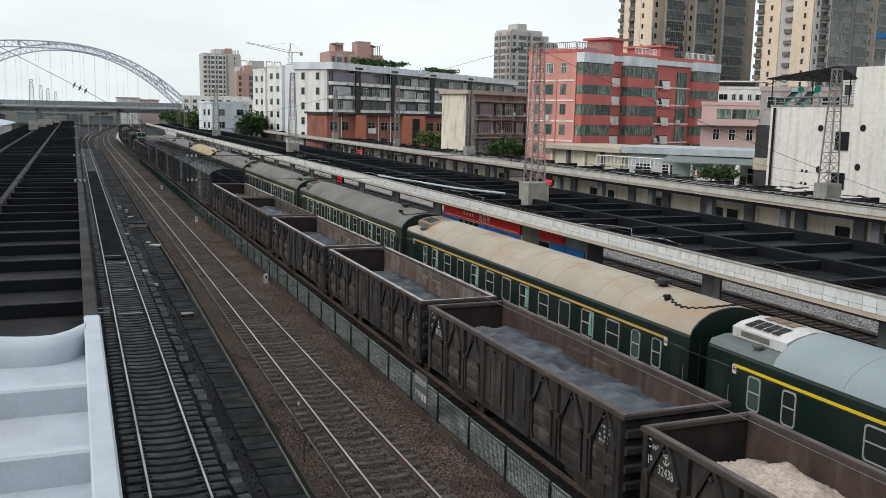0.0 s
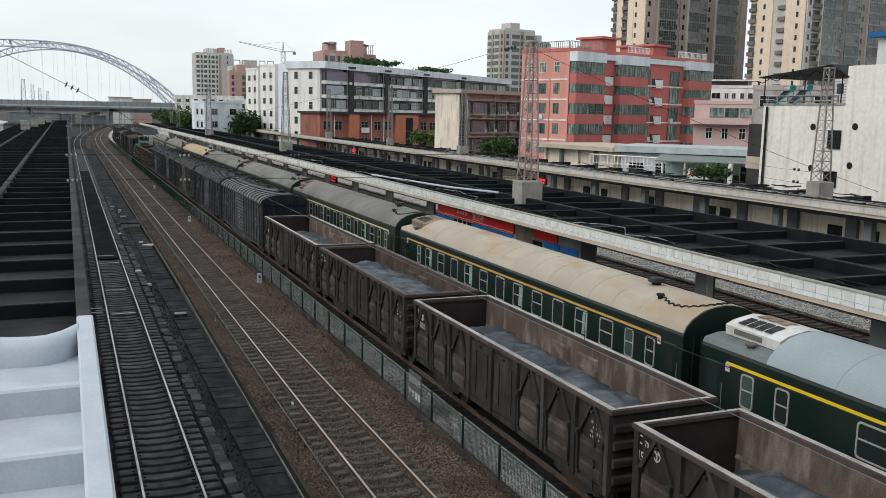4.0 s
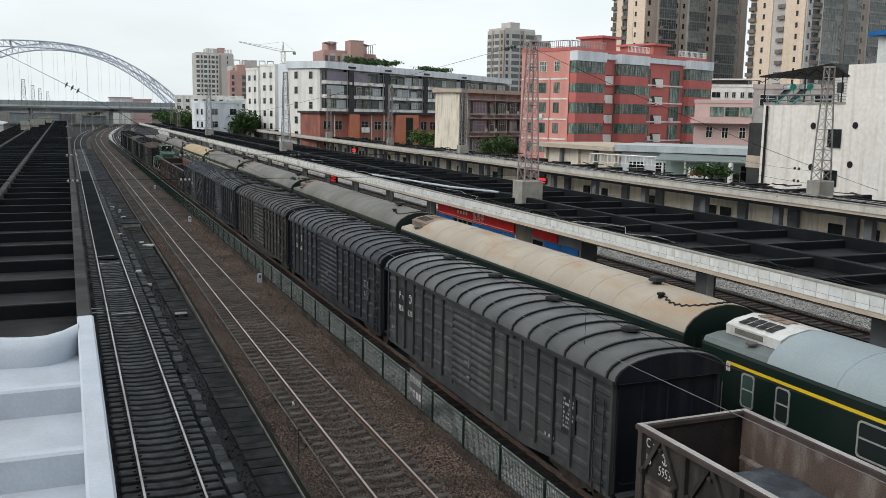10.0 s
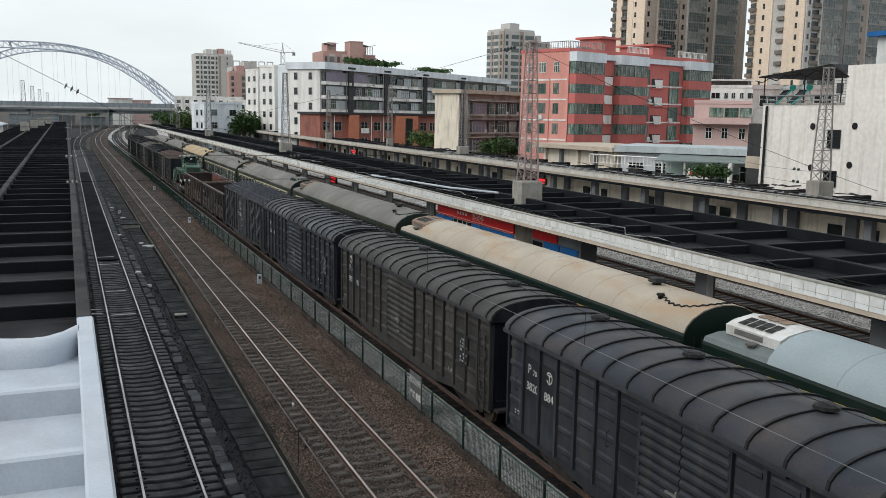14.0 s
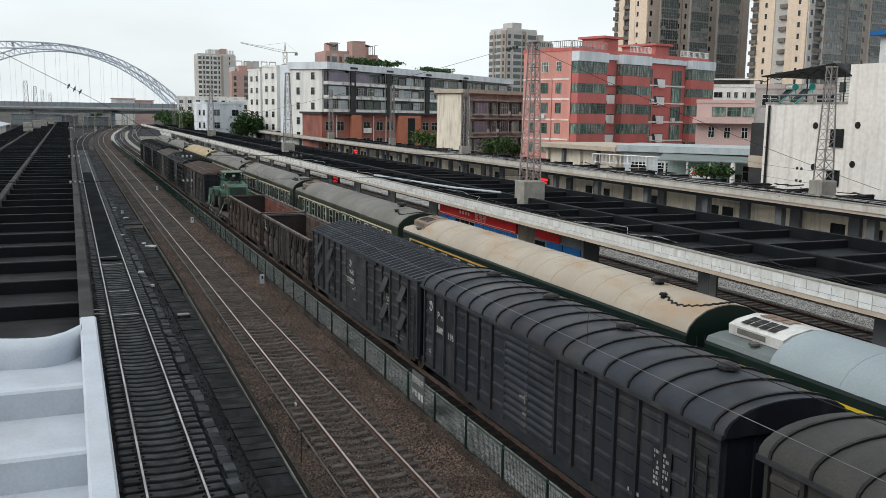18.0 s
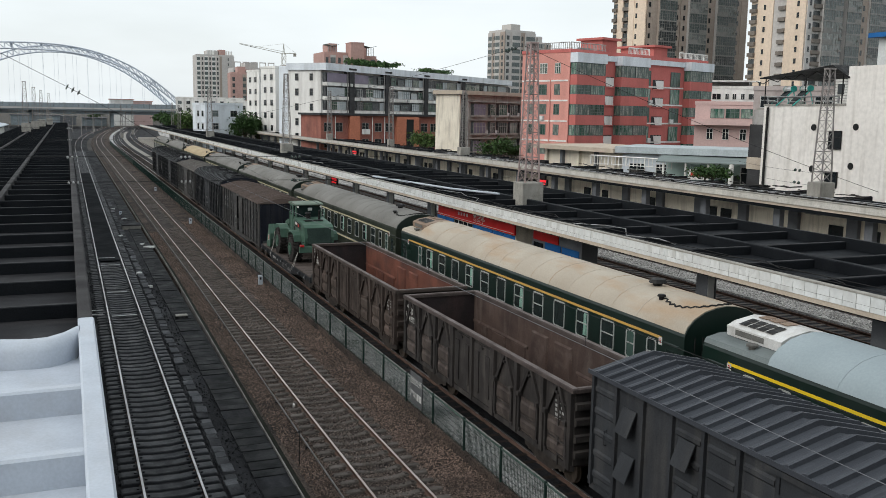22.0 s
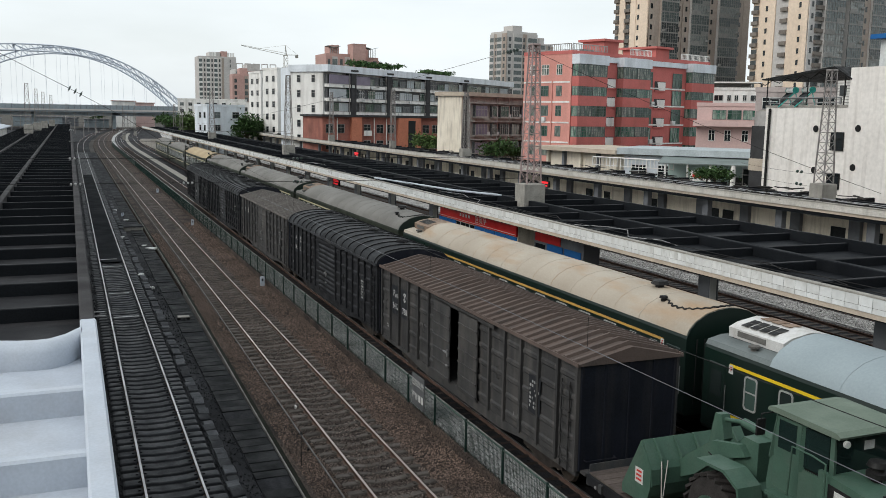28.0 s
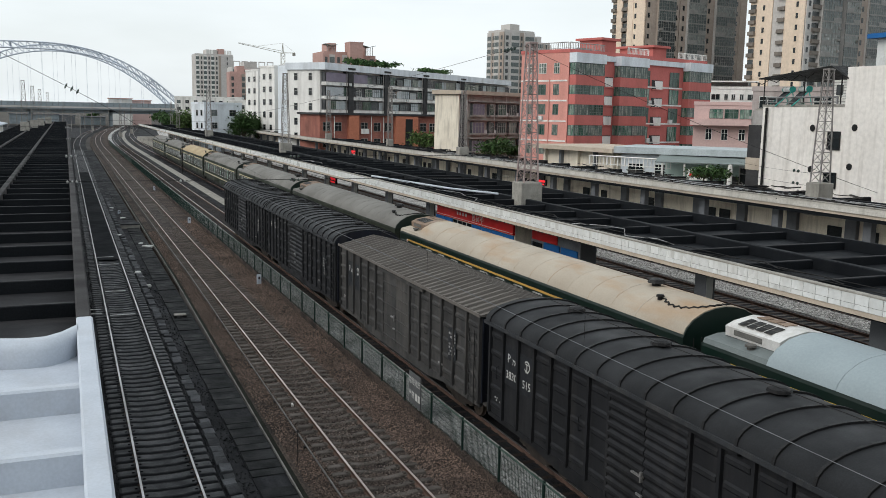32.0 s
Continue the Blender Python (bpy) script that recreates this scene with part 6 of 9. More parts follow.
    part("roof_vent", Geo().lathe([(0.09, 0), (0.09, 0.1), (0.15, 0.11), (0.12, 0.18)], (-0.85, -half + 2.2, ze + 0.62), 10), DARK_STEEL, roof)
    for s in (-1, 1):
        part("stripe", Geo().box(s * xw, -half + 1.15, 3.0, s * (xw + 0.006), half - 1.15, 3.09), stripe_mat, t, "painted stripe above the windows")
        part("stripe", Geo().box(s * xw, -half + 1.15, 1.50, s * (xw + 0.006), half - 1.15, 1.60), stripe_mat, t)
        for e in (-1, 1):
            part("stripe_end", Geo().box(s * xw, e * (half - 1.11), 2.80, s * (xw + 0.007), e * (half - 1.29), 3.06), WHITE_PAINT, t, "white coach number plate")
            if s < 0:
                lettering("coach_number", digit, 0.22, RED_PAINT, t, side_pose(-xw - 0.009, e * (half - 1.2), 2.93), "red coach number")
            d = part("door", Geo().soft_box(-0.36, -0.95, 0, 0.36, 0.95, 0.02, 0.02), paint, t, "recessed vestibule door", at=Matrix.Translation((s * (xw + 0.001), e * (half - 0.62), 2.02)) @ Matrix(((0, 0, s, 0), (1, 0, 0, 0), (0, 1, 0, 0), (0, 0, 0, 1))))
            part("door_pane", Geo().box(-0.22, -0.02, 0.02, 0.22, 0.72, 0.026), PANE, d)
            part("handle", Geo().tube((-0.42, -0.5, 0.04), (-0.42, 0.4, 0.04), 0.015, 5), GALV, d)
        if s < 0 or detail:
            for k, (y, kind) in enumerate(plan):
                coach_window(t, s * xw, y, 2.43, kind, k + int(yc))
    for e in (-1, 1):
        g = part("gangway", Geo().prism([(-0.6, 0.95), (-0.6, 2.9), (-0.4, 3.15), (0.4, 3.15), (0.6, 2.9), (0.6, 0.95)], e * half, e * (half + 0.40)), DARK_STEEL, t, "black folded gangway bellows")
        part("end_ladder", Geo().wire([(-1.2, e * (half + 0.05), 1.2), (-1.2, e * (half + 0.08), 3.3)], 0.02, 5).wire([(-0.9, e * (half + 0.05), 1.2), (-0.9, e * (half + 0.08), 3.3)], 0.02, 5), DARK_STEEL, t)
        part("end_arch", Geo().prism([(x * 0.995, z - 0.02) for x, z in dome] if e < 0 else [(-xw, ze - 0.1), (-xw, ze - 0.02), (xw, ze - 0.02), (xw, ze - 0.1)], e * half - 0.02, e * half + 0.02), COACH_GREEN, t)
    stencil_bars(t, side_pose(-xw - 0.008, -half + 2.1, 1.78), 1.1, 0.12, 1, int(yc))
    part("underframe", Geo().box(-1.3, -half + 0.5, 0.45, 1.3, half - 0.5, 0.86), DARK_STEEL, t)
    for e in (-1, 1):
        b = part("bogie", Geo().box(-1.1, e * 9.0 - 1.6, 0.35, 1.1, e * 9.0 + 1.6, 0.55), BOGIE, t)
        for k in (-1.2, 1.2):
            part("wheelset", WHEELSET, WHEEL, b, at=pose(0, e * 9.0 + k, 0))
    return t


sleeper_plan = [(9.82, "slim")] + [(8.41 - 1.7 * k, "wide") for k in range(11)] + [(-10.0, "slim"), (-11.19, "slim")]
diner_plan = [(10.8, "slim"), (9.46, "slim")] + [(6.35 - 2.05 * k, "big") for k in range(7)] + [(-9.6, "slim")]
PITCH = 26.576
coach(8.3, COACH_GREEN, ROOF_BLUE, STRIPE_YELLOW, diner_plan, "dark green coach with blue-grey roof and yellow stripe", AC_WHITE, detail=False, digit="9")
coach(8.3 + PITCH, COACH_GREEN, ROOF_BEIGE, STRIPE_OCHRE, sleeper_plan, "dark green coach with dusty beige roof and ochre stripe", AC_RUST, detail=False)
c_grey = coach(8.3 + PITCH * 2, COACH_OLIVE, ROOF_GREY, STRIPE_CREAM, sleeper_plan, "faded green coach with sooty grey roof and cream stripe", AC_RUST, detail=False)
for k in (3, 4, 6, 7):
    copy_thing(c_grey, pose(X4, 8.3 + PITCH * k, 0))
coach(8.3 + PITCH * 5, COACH_OLIVE, ROOF_TAN, STRIPE_CREAM, sleeper_plan, "faded green coach with tan dusty roof", AC_RUST, detail=False)


# ---- fence, edging and litter along the tracks ----
FX = 10.6
FENCE_RAIL = shade("faded_green_rail", (0.075, 0.11, 0.095), (0.035, 0.06, 0.05), 0.6, scale=2)
fence = thing("fence", None, "green wire-mesh fence between the tracks", "fence")
mesh_panel = Geo()
for k in range(30):
    mesh_panel.box(-0.004, k * 0.084, 0.06, 0.004, k * 0.084 + 0.006, 1.0)
for z in (0.12, 0.3, 0.48, 0.66, 0.84):
    mesh_panel.box(-0.003, 0, z, 0.003, 2.5, z + 0.009)
mesh_panel = mesh_panel.data("wire_panel", FENCE_GREEN)
fence_post = Geo().soft_box(-0.03, -0.03, -0.2, 0.03, 0.03, 1.07, 0.01).data("fence_post", FENCE_GREEN)
fence_rail = Geo().box(-0.02, 0, 0.985, 0.02, 2.5, 1.02).data("top_rail", FENCE_RAIL)
for k in range(64):
    y = 11 + 2.5 * k
    m = pose(FX + bend(y), y, 0)
    part("fence_post", fence_post, FENCE_GREEN, fence, at=m)
    part("wire_panel", mesh_panel, FENCE_GREEN, fence, at=m)
    part("top_rail", fence_rail, FENCE_RAIL, fence, at=m)
far_fence = Geo()
for k in range(40):
    y = 171 + 2.5 * k
    far_fence.box(FX + bend(y) - 0.03, y - 0.03, -0.2, FX + bend(y) + 0.03, y + 0.03, 1.05).box(FX + bend(y) - 0.01, y, 0.1, FX + bend(y) + 0.01, y + 2.45, 1.0)
tagged(part("distant_run", far_fence, FENCE_GREEN, fence), kind="stuff")
solo("kerb", rib([(-0.09, -0.45), (0.09, -0.45), (0.06, 0.04), (-0.06, 0.04)], FX, 8, 300), BALLAST, "low brown gravel bank under the fence", "bank", "structure")
BOARD_GREY = shade("grey_board", (0.10, 0.105, 0.11), (0.075, 0.078, 0.08), 0.7, scale=2, grain_amount=0.1)
board = thing("warning_sign", pose(FX - 0.05, 26.8, 0.22), "grey warning board with white characters on the fence", "sign")
part("board", Geo().box(-0.03, 0, 0, 0.0, 1.1, 1.1), BOARD_GREY, board)
lettering("sign_writing", "危险处所", 0.27, WHITE_PAINT, board, Matrix.Translation((-0.034, 0.55, 0.80)) @ Matrix(((0, 0, -1, 0), (-1, 0, 0, 0), (0, 1, 0, 0), (0, 0, 0, 1))), "white characters")
lettering("sign_writing", "严禁", 0.27, WHITE_PAINT, board, Matrix.Translation((-0.034, 0.82, 0.32)) @ Matrix(((0, 0, -1, 0), (-1, 0, 0, 0), (0, 1, 0, 0), (0, 0, 0, 1))), "white characters")
for k in (2, 3):
    g = Geo()
    y = 0.98 - k * 0.25
    g.box(-0.036, y - 0.18, 0.21, -0.031, y, 0.45)
    part("sign_bar", g, WHITE_PAINT, board)
for x, y, h in ((10.2, 52.5, 0.55), (9.9, 83.0, 0.5), (9.9, 118.0, 0.45), (4.4, 92.0, 0.3)):
    mk = thing("marker_post", pose(x, y, -0.17), "short white concrete marker post in the ballast", "marker post", "marker posts")
    part("post", Geo().soft_box(-0.12, -0.09, -0.1, 0.12, 0.09, h, 0.03), WHITE_COAT, mk)
    part("post_mark", Geo().box(-0.05, -0.094, h * 0.5, 0.05, -0.0905, h * 0.8), DARK_STEEL, mk)

KERB_PALE = shade("pale_mossy_kerb", (0.27, 0.26, 0.245), (0.10, 0.097, 0.088), 0.9, scale=1.2, grain=20, grain_amount=0.3)
MOSS = shade("moss", (0.012, 0.014, 0.009), (0.008, 0.009, 0.006), 0.95, scale=2.5, grain=30, grain_amount=0.5, bump=0.8)
solo("trim_kerb", drift_run([(-0.05, -0.45), (0.05, -0.45), (0.020, 0.03), (-0.020, 0.03)], 5.46, 8, 230, -0.10), KERB_PALE, "thin pale kerb beside the paved strip", "kerb", "structure")
solo("trim_moss", drift_run([(-0.05, -0.3), (0.10, -0.3), (0.07, 0.015), (-0.05, 0.03)], 5.57, 8, 120, -0.15), MOSS, "moss along the kerb", "moss", "structure")
strip = tagged(part("pavement_strip", rib([(-0.5, -0.35), (0.5, -0.35), (0.5, 0), (-0.5, 0)], 4.91, 8, 230, -0.16), SOOT), "strip of worn dark paving slabs", "paving", kind="structure")
rng = random.Random(12)
slabs = [Geo().soft_box(-0.49, 0.004, -0.05, 0.49, w, 0, 0.012).data("paving_slab", PAVING) for w in (0.47, 0.62, 0.78)]
y = 12.0
for k in range(150):
    w = (0.48, 0.63, 0.79)[k * 7 % 3]
    if rng.random() < 0.9:
        part("paving_slab", slabs[k * 7 % 3], PAVING, strip, at=pose(4.91, y, -0.125 + rng.uniform(-0.007, 0.004), rng.uniform(-0.9, 0.9), rng.uniform(-0.5, 0.5), rng.uniform(-1.2, 1.2)))
    y += w + rng.uniform(0.0, 0.06)
edging = tagged(part("pavement_edging", rib([(-0.2, -0.3), (0.2, -0.3), (0.2, 0), (-0.2, 0)], 3.78, 8, 200, -0.16), SOOT), "broken row of grey edging stones", "edging", kind="structure")
EDGE_STONE = shade("grey_edging_stone", (0.088, 0.090, 0.096), (0.028, 0.029, 0.032), 0.85, scale=1.5, grain=25, grain_amount=0.3, bump=0.5, by_object=0.5)
stones = [Geo().soft_box(-0.19 * f, 0.01, -0.1, 0.17, w, 0.0, 0.02).data("edging_stone", EDGE_STONE) for w, f in ((0.55, 1.0), (0.45, 0.8), (0.62, 0.9))]
y = 12.0
for k in range(170):
    if rng.random() < 0.93:
        part("edging_stone", stones[k % 3], EDGE_STONE, edging, at=pose(3.80 + rng.uniform(-0.03, 0.03), y, -0.09 + rng.uniform(-0.05, 0.02), rng.uniform(-4, 4), rng.uniform(-4, 4), rng.uniform(-5, 5)))
    y += rng.uniform(0.48, 0.66)
WET_DECK = shade("wet_black_decking", (0.016, 0.0175, 0.020), (0.009, 0.010, 0.012), 0.9, scale=0.5, spread=0.4, grain=20, grain_amount=0.3, bump=0.3, rough_var=0.1, gloss=0.05)
# Thin strips added in place of pale reflections along the near track.
for x, y, w in ((2.15, 52.2, 0.55), (2.2, 46.0, 0.6), (0.95, 47.6, 0.3), (0.95, 46.6, 0.3), (2.1, 61.5, 0.7), (2.0, 64.2, 0.6)):
    solo("steel_strip", Geo().soft_box(-w, -0.09, 0, w, 0.09, 0.02, 0.008), GALV, "thin pale strip added as a glint on the near track", "steel strip", group="steel strips", at=pose(x, y, -0.098 if y < 63 else -0.034))
solo("pavement_infill", rib([(-0.66, -0.12), (0.66, -0.12), (0.66, 0), (-0.66, 0)], X1, 63, 150, -0.035), WET_DECK, "smooth dark wet infill between the rails", "track infill", "structure")
PIPE_STEEL = shade("dull_pipe_steel", (0.20, 0.195, 0.19), (0.11, 0.10, 0.095), 0.6, 0.4, scale=1.5, grain_amount=0.2)
solo("signal_pipe", drift_run([(0.026 * math.cos(2 * math.pi * i / 8), 0.026 * math.sin(2 * math.pi * i / 8)) for i in range(8)], 6.43, 8, 150, -0.07), PIPE_STEEL, "long thin steel pipe lying beside the track", "pipe", smooth=60)
for k in range(18):
    c = thing("pipe_stand", pose(6.43 + drift(12 + k * 4.6), 12 + k * 4.6, -0.2), "small steel stand under the long pipe", "pipe stand", "pipe stands")
    part("stand", Geo().box(-0.06, -0.05, -0.05, 0.06, 0.05, 0.08), DARK_STEEL, c)
whip = thing("marker_rod", pose(5.85, 24.6, -0.2), "thin dark rod standing by the pipe", "rod")
part("rod", Geo().tube((0, 0, -0.05), (0.0, 0, 1.0), 0.012, 5), DARK_STEEL, whip)
part("rod_tip", Geo().lathe([(0.03, 0), (0.05, 0.03), (0.02, 0.07)], (0, 0, 1.0), 8), DARK_STEEL, whip)


def pebbles(name, label, mat, areas, seed):
    """Loose stones, each with its own turned shape."""
    r = np.random.default_rng(seed)
    base = np.array([(1, 0, 0), (0, 1, 0), (-1, 0, 0), (0, -1, 0), (0, 0, 1), (0.2, 0.2, -0.6)], float)
    tri = [(0, 1, 4), (1, 2, 4), (2, 3, 4), (3, 0, 4), (1, 0, 5), (2, 1, 5), (3, 2, 5), (0, 3, 5)]
    vs, fs, total = [], [], 0
    for x0, x1, y0, y1, z, n, size in areas:
        sz = size * r.uniform(0.6, 1.5, n)
        q = base[None] * np.stack([sz, sz * r.uniform(0.6, 1.0, n), sz * r.uniform(0.5, 0.9, n)], 1)[:, None, :]
        q = q + r.normal(0, 0.15, (n, 6, 3)) * sz[:, None, None]
        a = r.uniform(0, 6.28, n)
        ca, sa = np.cos(a)[:, None], np.sin(a)[:, None]
        px, py, pz = r.uniform(x0, x1, n), y0 + (y1 - y0) * r.random(n) ** 1.6, z + r.uniform(-0.01, 0.02, n)
        vs.append(np.stack([px[:, None] + q[..., 0] * ca - q[..., 1] * sa, py[:, None] + q[..., 0] * sa + q[..., 1] * ca, pz[:, None] + q[..., 2]], 2).reshape(-1, 3))
        fs.append((np.array(tri)[None] + (total + np.arange(n) * 6)[:, None, None]).reshape(-1, 3))
        total += n * 6
    me = bpy.data.meshes.new(name)
    me.from_pydata(np.concatenate(vs), [], np.concatenate(fs))
    me.materials.append(mat)
    solo(name, me, mat, label, "stones", "stuff")


pebbles("brown_ballast_stones", "loose reddish-brown ballast stones", STONE, [(5.75, 6.60, 14, 78, -0.185, 17000, 0.028), (9.05, 10.50, 14, 85, -0.180, 36000, 0.028)], 3)
pebbles("crib_stones", "oily brown ballast stones between the sleepers", CRIB_STONE, [(6.45, 9.2, 13, 80, -0.165, 34000, 0.027)], 6)
pebbles("pale_gravel_stones", "loose pale grey gravel stones", WHITE_STONE, [(10.72, 11.95, 14, 85, -0.09, 17000, 0.036)], 4)
pebbles("far_gravel_stones", "loose pale gravel stones between the far tracks", FAR_STONE, [(35.8, 37.5, 26, 70, -0.05, 4500, 0.055), (29.2, 32.6, 22, 60, -0.05, 6500, 0.055)], 7)
pebbles("dark_ballast_stones", "loose soot-black ballast stones", PAVING, [(0.5, 1.0, 14, 60, -0.18, 1500, 0.04), (3.45, 4.4, 14, 60, -0.18, 2600, 0.035), (12.0, 14.5, 13, 60, -0.16, 4000, 0.04)], 5)

PLASTIC = shade("white_plastic_sheet", (0.62, 0.62, 0.60), (0.40, 0.40, 0.38), 0.6, scale=4)
for x, y, s in ((5.2, 69.2, 0.42), (4.85, 70.8, 0.25), (4.05, 53.5, 0.16), (6.9, 29.8, 0.05), (3.75, 58.0, 0.2), (3.6, 76.0, 0.22), (4.5, 88.0, 0.25), (3.9, 97.0, 0.2)):
    r2 = random.Random(int(y * 10))
    g = Geo()
    q = [(s * math.cos(k * 0.7) * r2.uniform(0.6, 1.1), s * 1.4 * math.sin(k * 0.7) * r2.uniform(0.6, 1.1), 0.01 + r2.uniform(0, 0.08)) for k in range(9)]
    g.add(q + [(0, 0, 0.14 * s + 0.03)] + [(u, v, -0.06) for u, v, w in q], [(k, (k + 1) % 9, 9) for k in range(9)] + [(k, (k + 1) % 9, 10 + (k + 1) % 9, 10 + k) for k in range(9)])
    solo("litter", g, PLASTIC, "crumpled white sheet lying between the tracks", "litter", group="litter", at=pose(x, y, -0.13))
cover = thing("manhole_cover", pose(4.8, 44.8, -0.12), "pale steel cover plate on two dark feet", "cover plate")
part("plate", Geo().soft_box(-0.28, -0.19, 0.10, 0.28, 0.19, 0.15, 0.02), CONCRETE, cover)
part("foot", Geo().box(-0.3, -0.2, -0.1, -0.15, 0.2, 0.1).box(0.15, -0.2, -0.1, 0.3, 0.2, 0.1), DARK_STEEL, cover)
box_lid = thing("cable_box", pose(4.7, 81.0, -0.14), "low dark concrete cable box beside the track", "cable box")
part("body", Geo().soft_box(-0.75, -0.8, -0.1, 0.75, 0.8, 0.28, 0.03), CONCRETE, box_lid)
part("lid", Geo().soft_box(-0.8, -0.85, 0.28, 0.8, 0.85, 0.36, 0.02), EDGE_STONE, box_lid)


# ---- lattice masts, cross-spans and contact wires ----
MAST_STEEL = shade("weathered_mast_steel", (0.30, 0.29, 0.28), (0.19, 0.17, 0.16), 0.6, 0.4, scale=2.5, grain=30, grain_amount=0.15)
MAST_RED = shade("reddish_mast_paint", (0.40, 0.32, 0.305), (0.28, 0.215, 0.205), 0.7, 0.1, scale=2.5, grain=30, grain_amount=0.15)
PORCELAIN = shade("white_porcelain", (0.30, 0.31, 0.30), (0.19, 0.20, 0.195), 0.35, scale=3, grain_amount=0.05)
GREEN_PORCELAIN = shade("dark_green_porcelain", (0.03, 0.055, 0.045), rough=0.3)


def lattice_mast(x, y, z, h, w0, w1, mat, block=1.4, label="tall lattice mast on a concrete block that rises through the roof"):
    t = thing("lattice_mast", pose(x, y, z), label, "lattice mast", "lattice masts")
    b = block / 2
    part("footing", Geo().soft_box(-b, -b * 0.9, -0.6, b, b * 0.9, 1.55, 0.04), CONCRETE, t, "stained concrete block")
    web = []
    z0, n = 1.55, 11 if y < 60 else 6
    for sx in (-1, 1):
        for sy in (-1, 1):
            part("leg", Geo().bar((sx * w0 / 2, sy * w0 / 2, z0), (sx * w1 / 2, sy * w1 / 2, h), 0.072), mat, t)
    for k in range(n):
        a, c = k / n, (k + 1) / n
        za, zb = z0 + (h - z0) * a, z0 + (h - z0) * c
        wa, wb = (w0 + (w1 - w0) * a) / 2, (w0 + (w1 - w0) * c) / 2
        g = Geo()
        for s in (-1, 1):
            g.bar((-wa, s * wa, za), (wb, s * wb, zb), 0.028).bar((wa, s * wa, za), (-wb, s * wb, zb), 0.028)
            g.bar((s * wa, -wa, za), (s * wb, wb, zb), 0.028).bar((s * wa, wa, za), (s * wb, -wb, zb), 0.028)
            g.bar((-wb, s * wb, zb), (wb, s * wb, zb), 0.035).bar((s * wb, -wb, zb), (s * wb, wb, zb), 0.035)
        if y < 100:
            part("lattice_bay", g, mat, t)
        else:
            web.append(g)
    if web:
        whole = Geo()
        for g in web:
            whole.add(g.v, g.f)
        part("lattice", whole, mat, t)
    part("cap", Geo().soft_box(-w1 / 2 - 0.06, -w1 / 2 - 0.06, h - 0.05, w1 / 2 + 0.06, w1 / 2 + 0.06, h + 0.05, 0.02), mat, t)
    return t


lattice_mast(25.87, 48.6, 4.45, 9.85, 0.95, 0.46, MAST_RED)
lattice_mast(25.5, 113.0, 4.45, 10.15, 1.0, 0.46, MAST_STEEL)
lattice_mast(25.3, 178.0, 4.45, 9.6, 1.15, 0.5, MAST_STEEL)
lattice_mast(45.9, 45.2, 4.45, 8.9, 0.85, 0.42, MAST_STEEL, 1.25)
lattice_mast(45.1, 102.0, 4.45, 8.4, 0.8, 0.42, MAST_STEEL, 1.2)
lattice_mast(45.7, 131.0, 4.45, 9.4, 0.7, 0.45, MAST_STEEL, 0.9)
lattice_mast(45.4, 165.0, 4.45, 9.4, 0.9, 0.45, MAST_STEEL, 1.1)
for x, y, h in ((-7.9, 205, 9.9), (-7.0, 232, 9.3), (-6.2, 262, 9.1), (-4.8, 290, 8.7)):
    lattice_mast(x, y, 5.17, h, 1.1, 0.6, MAST_STEEL, 1.7)
for x, y, h in ((27.0, 245, 11), (36.5, 250, 10), (17.2, 330, 11), (31.0, 300, 12), (47.0, 262, 10), (10.5, 420, 12), (-1.0, 400, 12), (24.0, 380, 11)):
    lattice_mast(x, y, 0, h, 0.9, 0.5, MAST_STEEL, 1.0, "slim lattice mast beside the tracks, far out")


def insulators(parent, a, b, n, r=0.11, mat=None):
    a, b = Vector(a), Vector(b)
    for k in range(n):
        c = a.lerp(b, (k + 0.5) / n)
        d = (b - a).normalized()
        g = Geo().tube(c - d * 0.05, c + d * 0.01, r * 0.5, 10, r).tube(c + d * 0.01, c + d * 0.06, r, 10, r * 0.35)
        part("insulator", g, mat or PORCELAIN, parent, "ribbed porcelain insulator", smooth=40)


def sag(a, b, drop, n=14):
    return [(a[0] + (b[0] - a[0]) * k / n, a[1] + (b[1] - a[1]) * k / n, a[2] + (b[2] - a[2]) * k / n - drop * 4 * (k / n) * (1 - k / n)) for k in range(n + 1)]


def cross_span(y, x0, x1, levels, group):
    """Head-span wires across all tracks between two masts, with insulators near each track."""
    t = thing("head_span", None, "wires strung across the tracks with porcelain insulators", "overhead line", group)
    for z, drop in levels:
        part("span_wire", Geo().wire(sag((x0, y, z), (x1, y, z), drop), 0.014, 4), DARK_STEEL, t)
        for x in (0.15, 5.57, 11.36):
            insulators(t, (x - 0.32, y, z - 0.02 - drop * 4 * (x - x0) / (x1 - x0) * (1 - (x - x0) / (x1 - x0))), (x + 0.32, y, z - 0.02 - drop * 4 * (x - x0) / (x1 - x0) * (1 - (x - x0) / (x1 - x0))), 3, 0.08,
                       PORCELAIN if x < 6 else GREEN_PORCELAIN)
    return t


